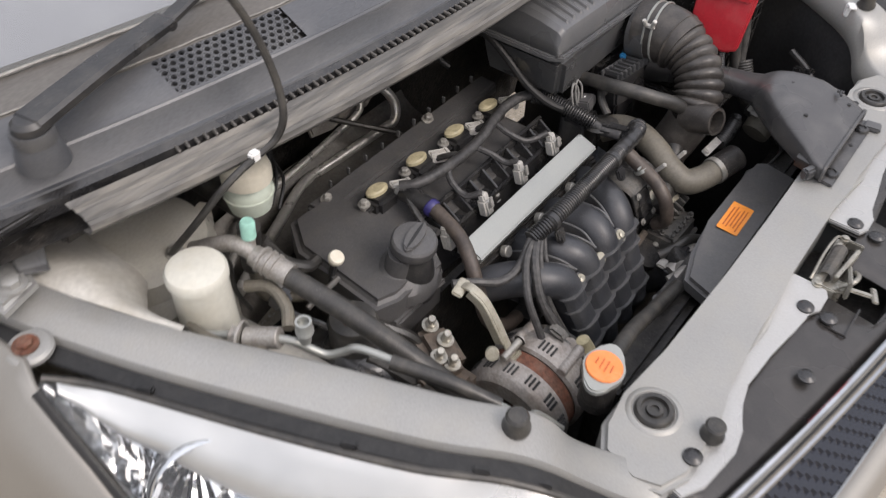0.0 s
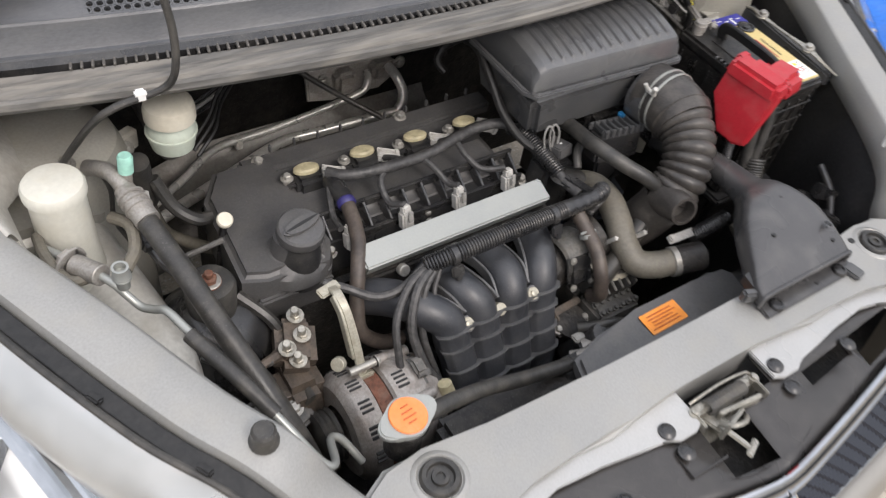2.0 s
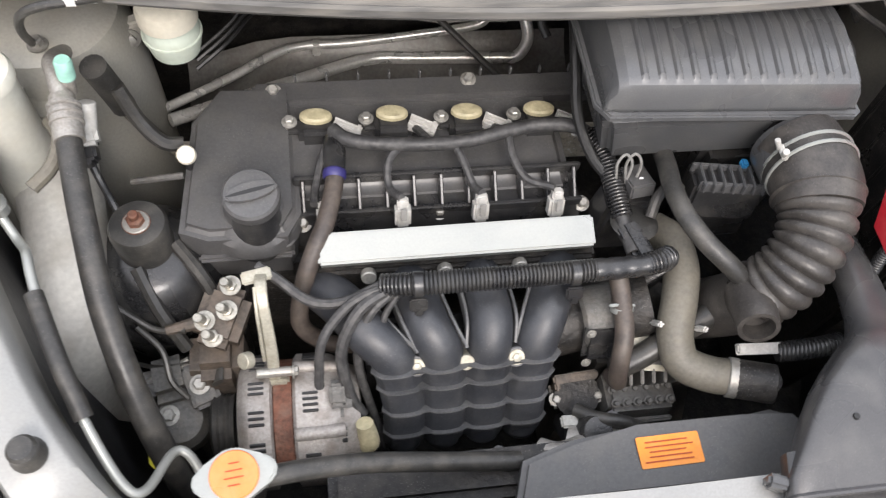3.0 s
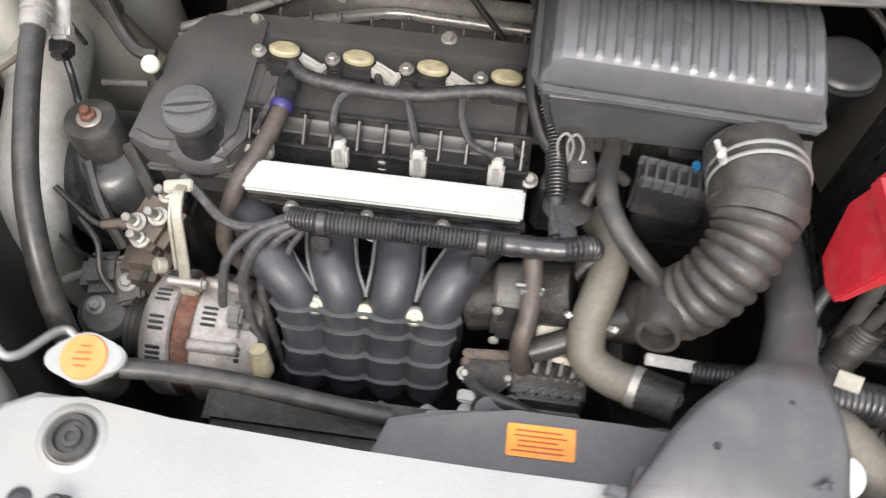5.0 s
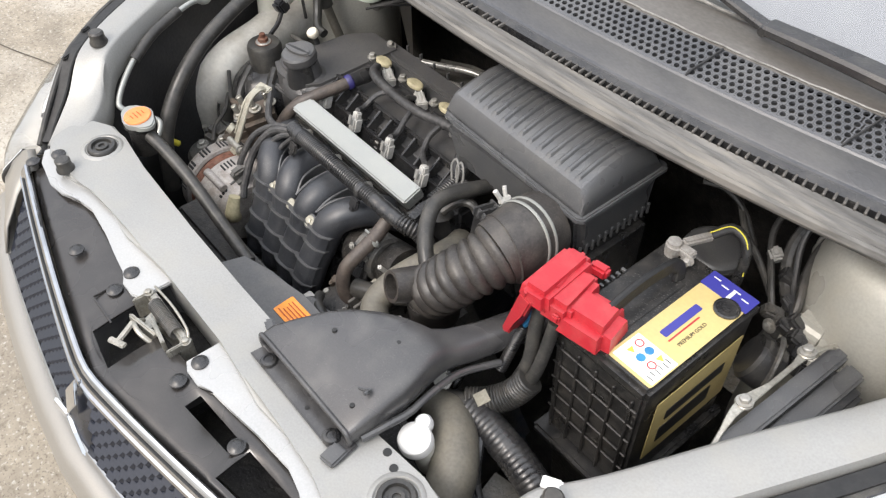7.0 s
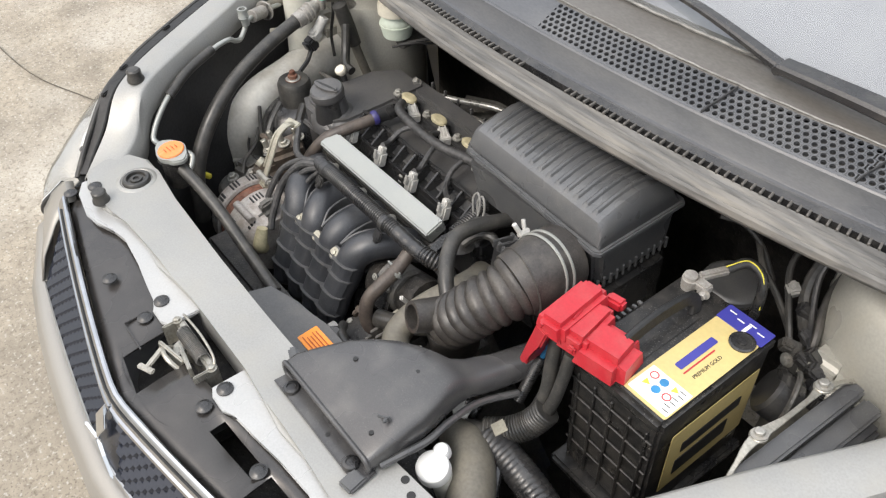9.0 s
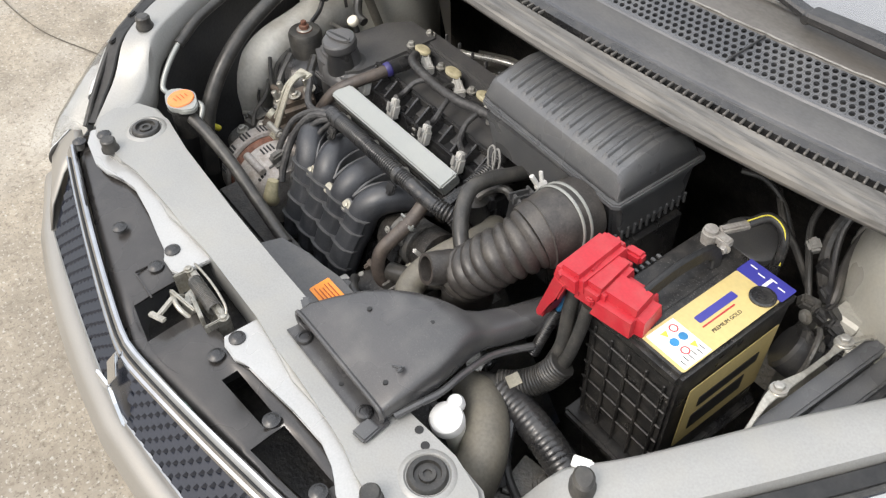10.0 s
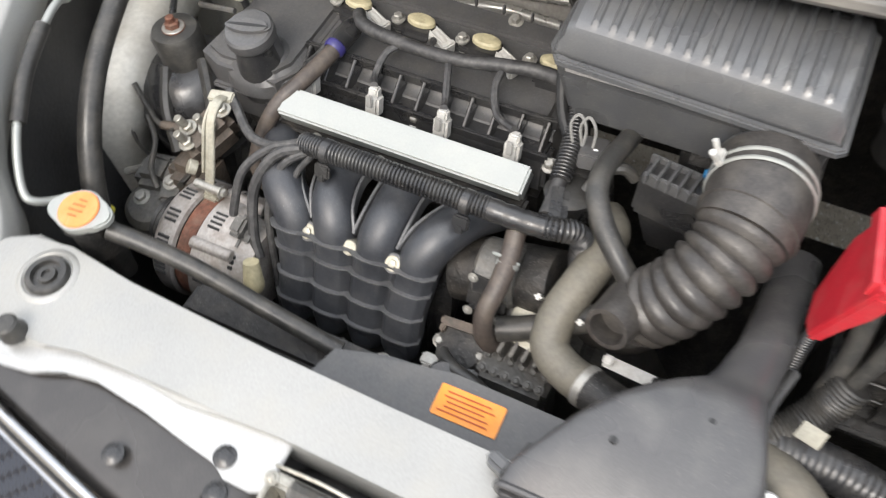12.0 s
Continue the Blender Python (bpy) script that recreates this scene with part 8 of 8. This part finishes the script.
part("bolt", hexbolt((0.466, 0.470, 0.850), (-0.2, -1, 0.2), 0.006, 0.006), STEEL, corner)
lowfront = thing("front_corner_loom", (0.37, 0.10, 0.70), "brown and black wires with a plug beside the washer hose", "wiring harness")
for k in range(4):
    part("wire", tube([(0.325 + 0.006 * k, 0.125, 0.770), (0.335 + 0.007 * k, 0.108 - 0.004 * k, 0.776), (0.350 + 0.006 * k, 0.092, 0.760 - 0.004 * k), (0.362 + 0.005 * k, 0.075, 0.725)], 0.0024, 6, 6), BROWNHOSE if k % 2 else RUBBER, lowfront)
part("plug", rbox((0.352, 0.098, 0.752), (0.026, 0.020, 0.018), 0.003, (10, 20, 30)), BROWNHOSE, lowfront)
part("plate", rbox((0.395, 0.110, 0.735), (0.055, 0.070, 0.005), 0.001, (4, 10, 15)), GREYCAST, lowfront, "dull steel plate")
for x, y in ((0.380, 0.092), (0.405, 0.100), (0.400, 0.130)):
    part("nut", hexbolt((x, y, 0.739), (0.1, 0, 1), 0.008, 0.009), GREYCAST, lowfront)

# black cable that loops up beside the filter box to the pressure sensor
loop = thing("sensor_cable", (0.0, 0.45, 0.84), "black sensor cable looping up behind the engine beside the filter box", "cable")
part("cable", tube([(0.030, 0.600, 0.850), (0.018, 0.585, 0.872), (0.012, 0.555, 0.905), (0.006, 0.525, 0.930), (-0.002, 0.480, 0.940), (-0.004, 0.440, 0.918), (-0.002, 0.405, 0.888), (0.012, 0.372, 0.862), (0.032, 0.347, 0.848)], 0.0062, 10, 7), SEALBLACK, loop)
part("tail", tube([(0.012, 0.555, 0.905), (0.002, 0.566, 0.888), (-0.010, 0.560, 0.872), (-0.004, 0.545, 0.860)], 0.0056, 10, 6), SEALBLACK, loop)
for dx in (0.0, 0.010):
    part("thin_wire", tube([(0.036 + dx, 0.342, 0.850), (0.030 + dx, 0.346, 0.880), (0.037 + dx, 0.349, 0.893), (0.046 + dx, 0.345, 0.880), (0.045 + dx, 0.340, 0.852)], 0.0016, 6, 6), GREYPLUG, loop, "thin pale wire loop")
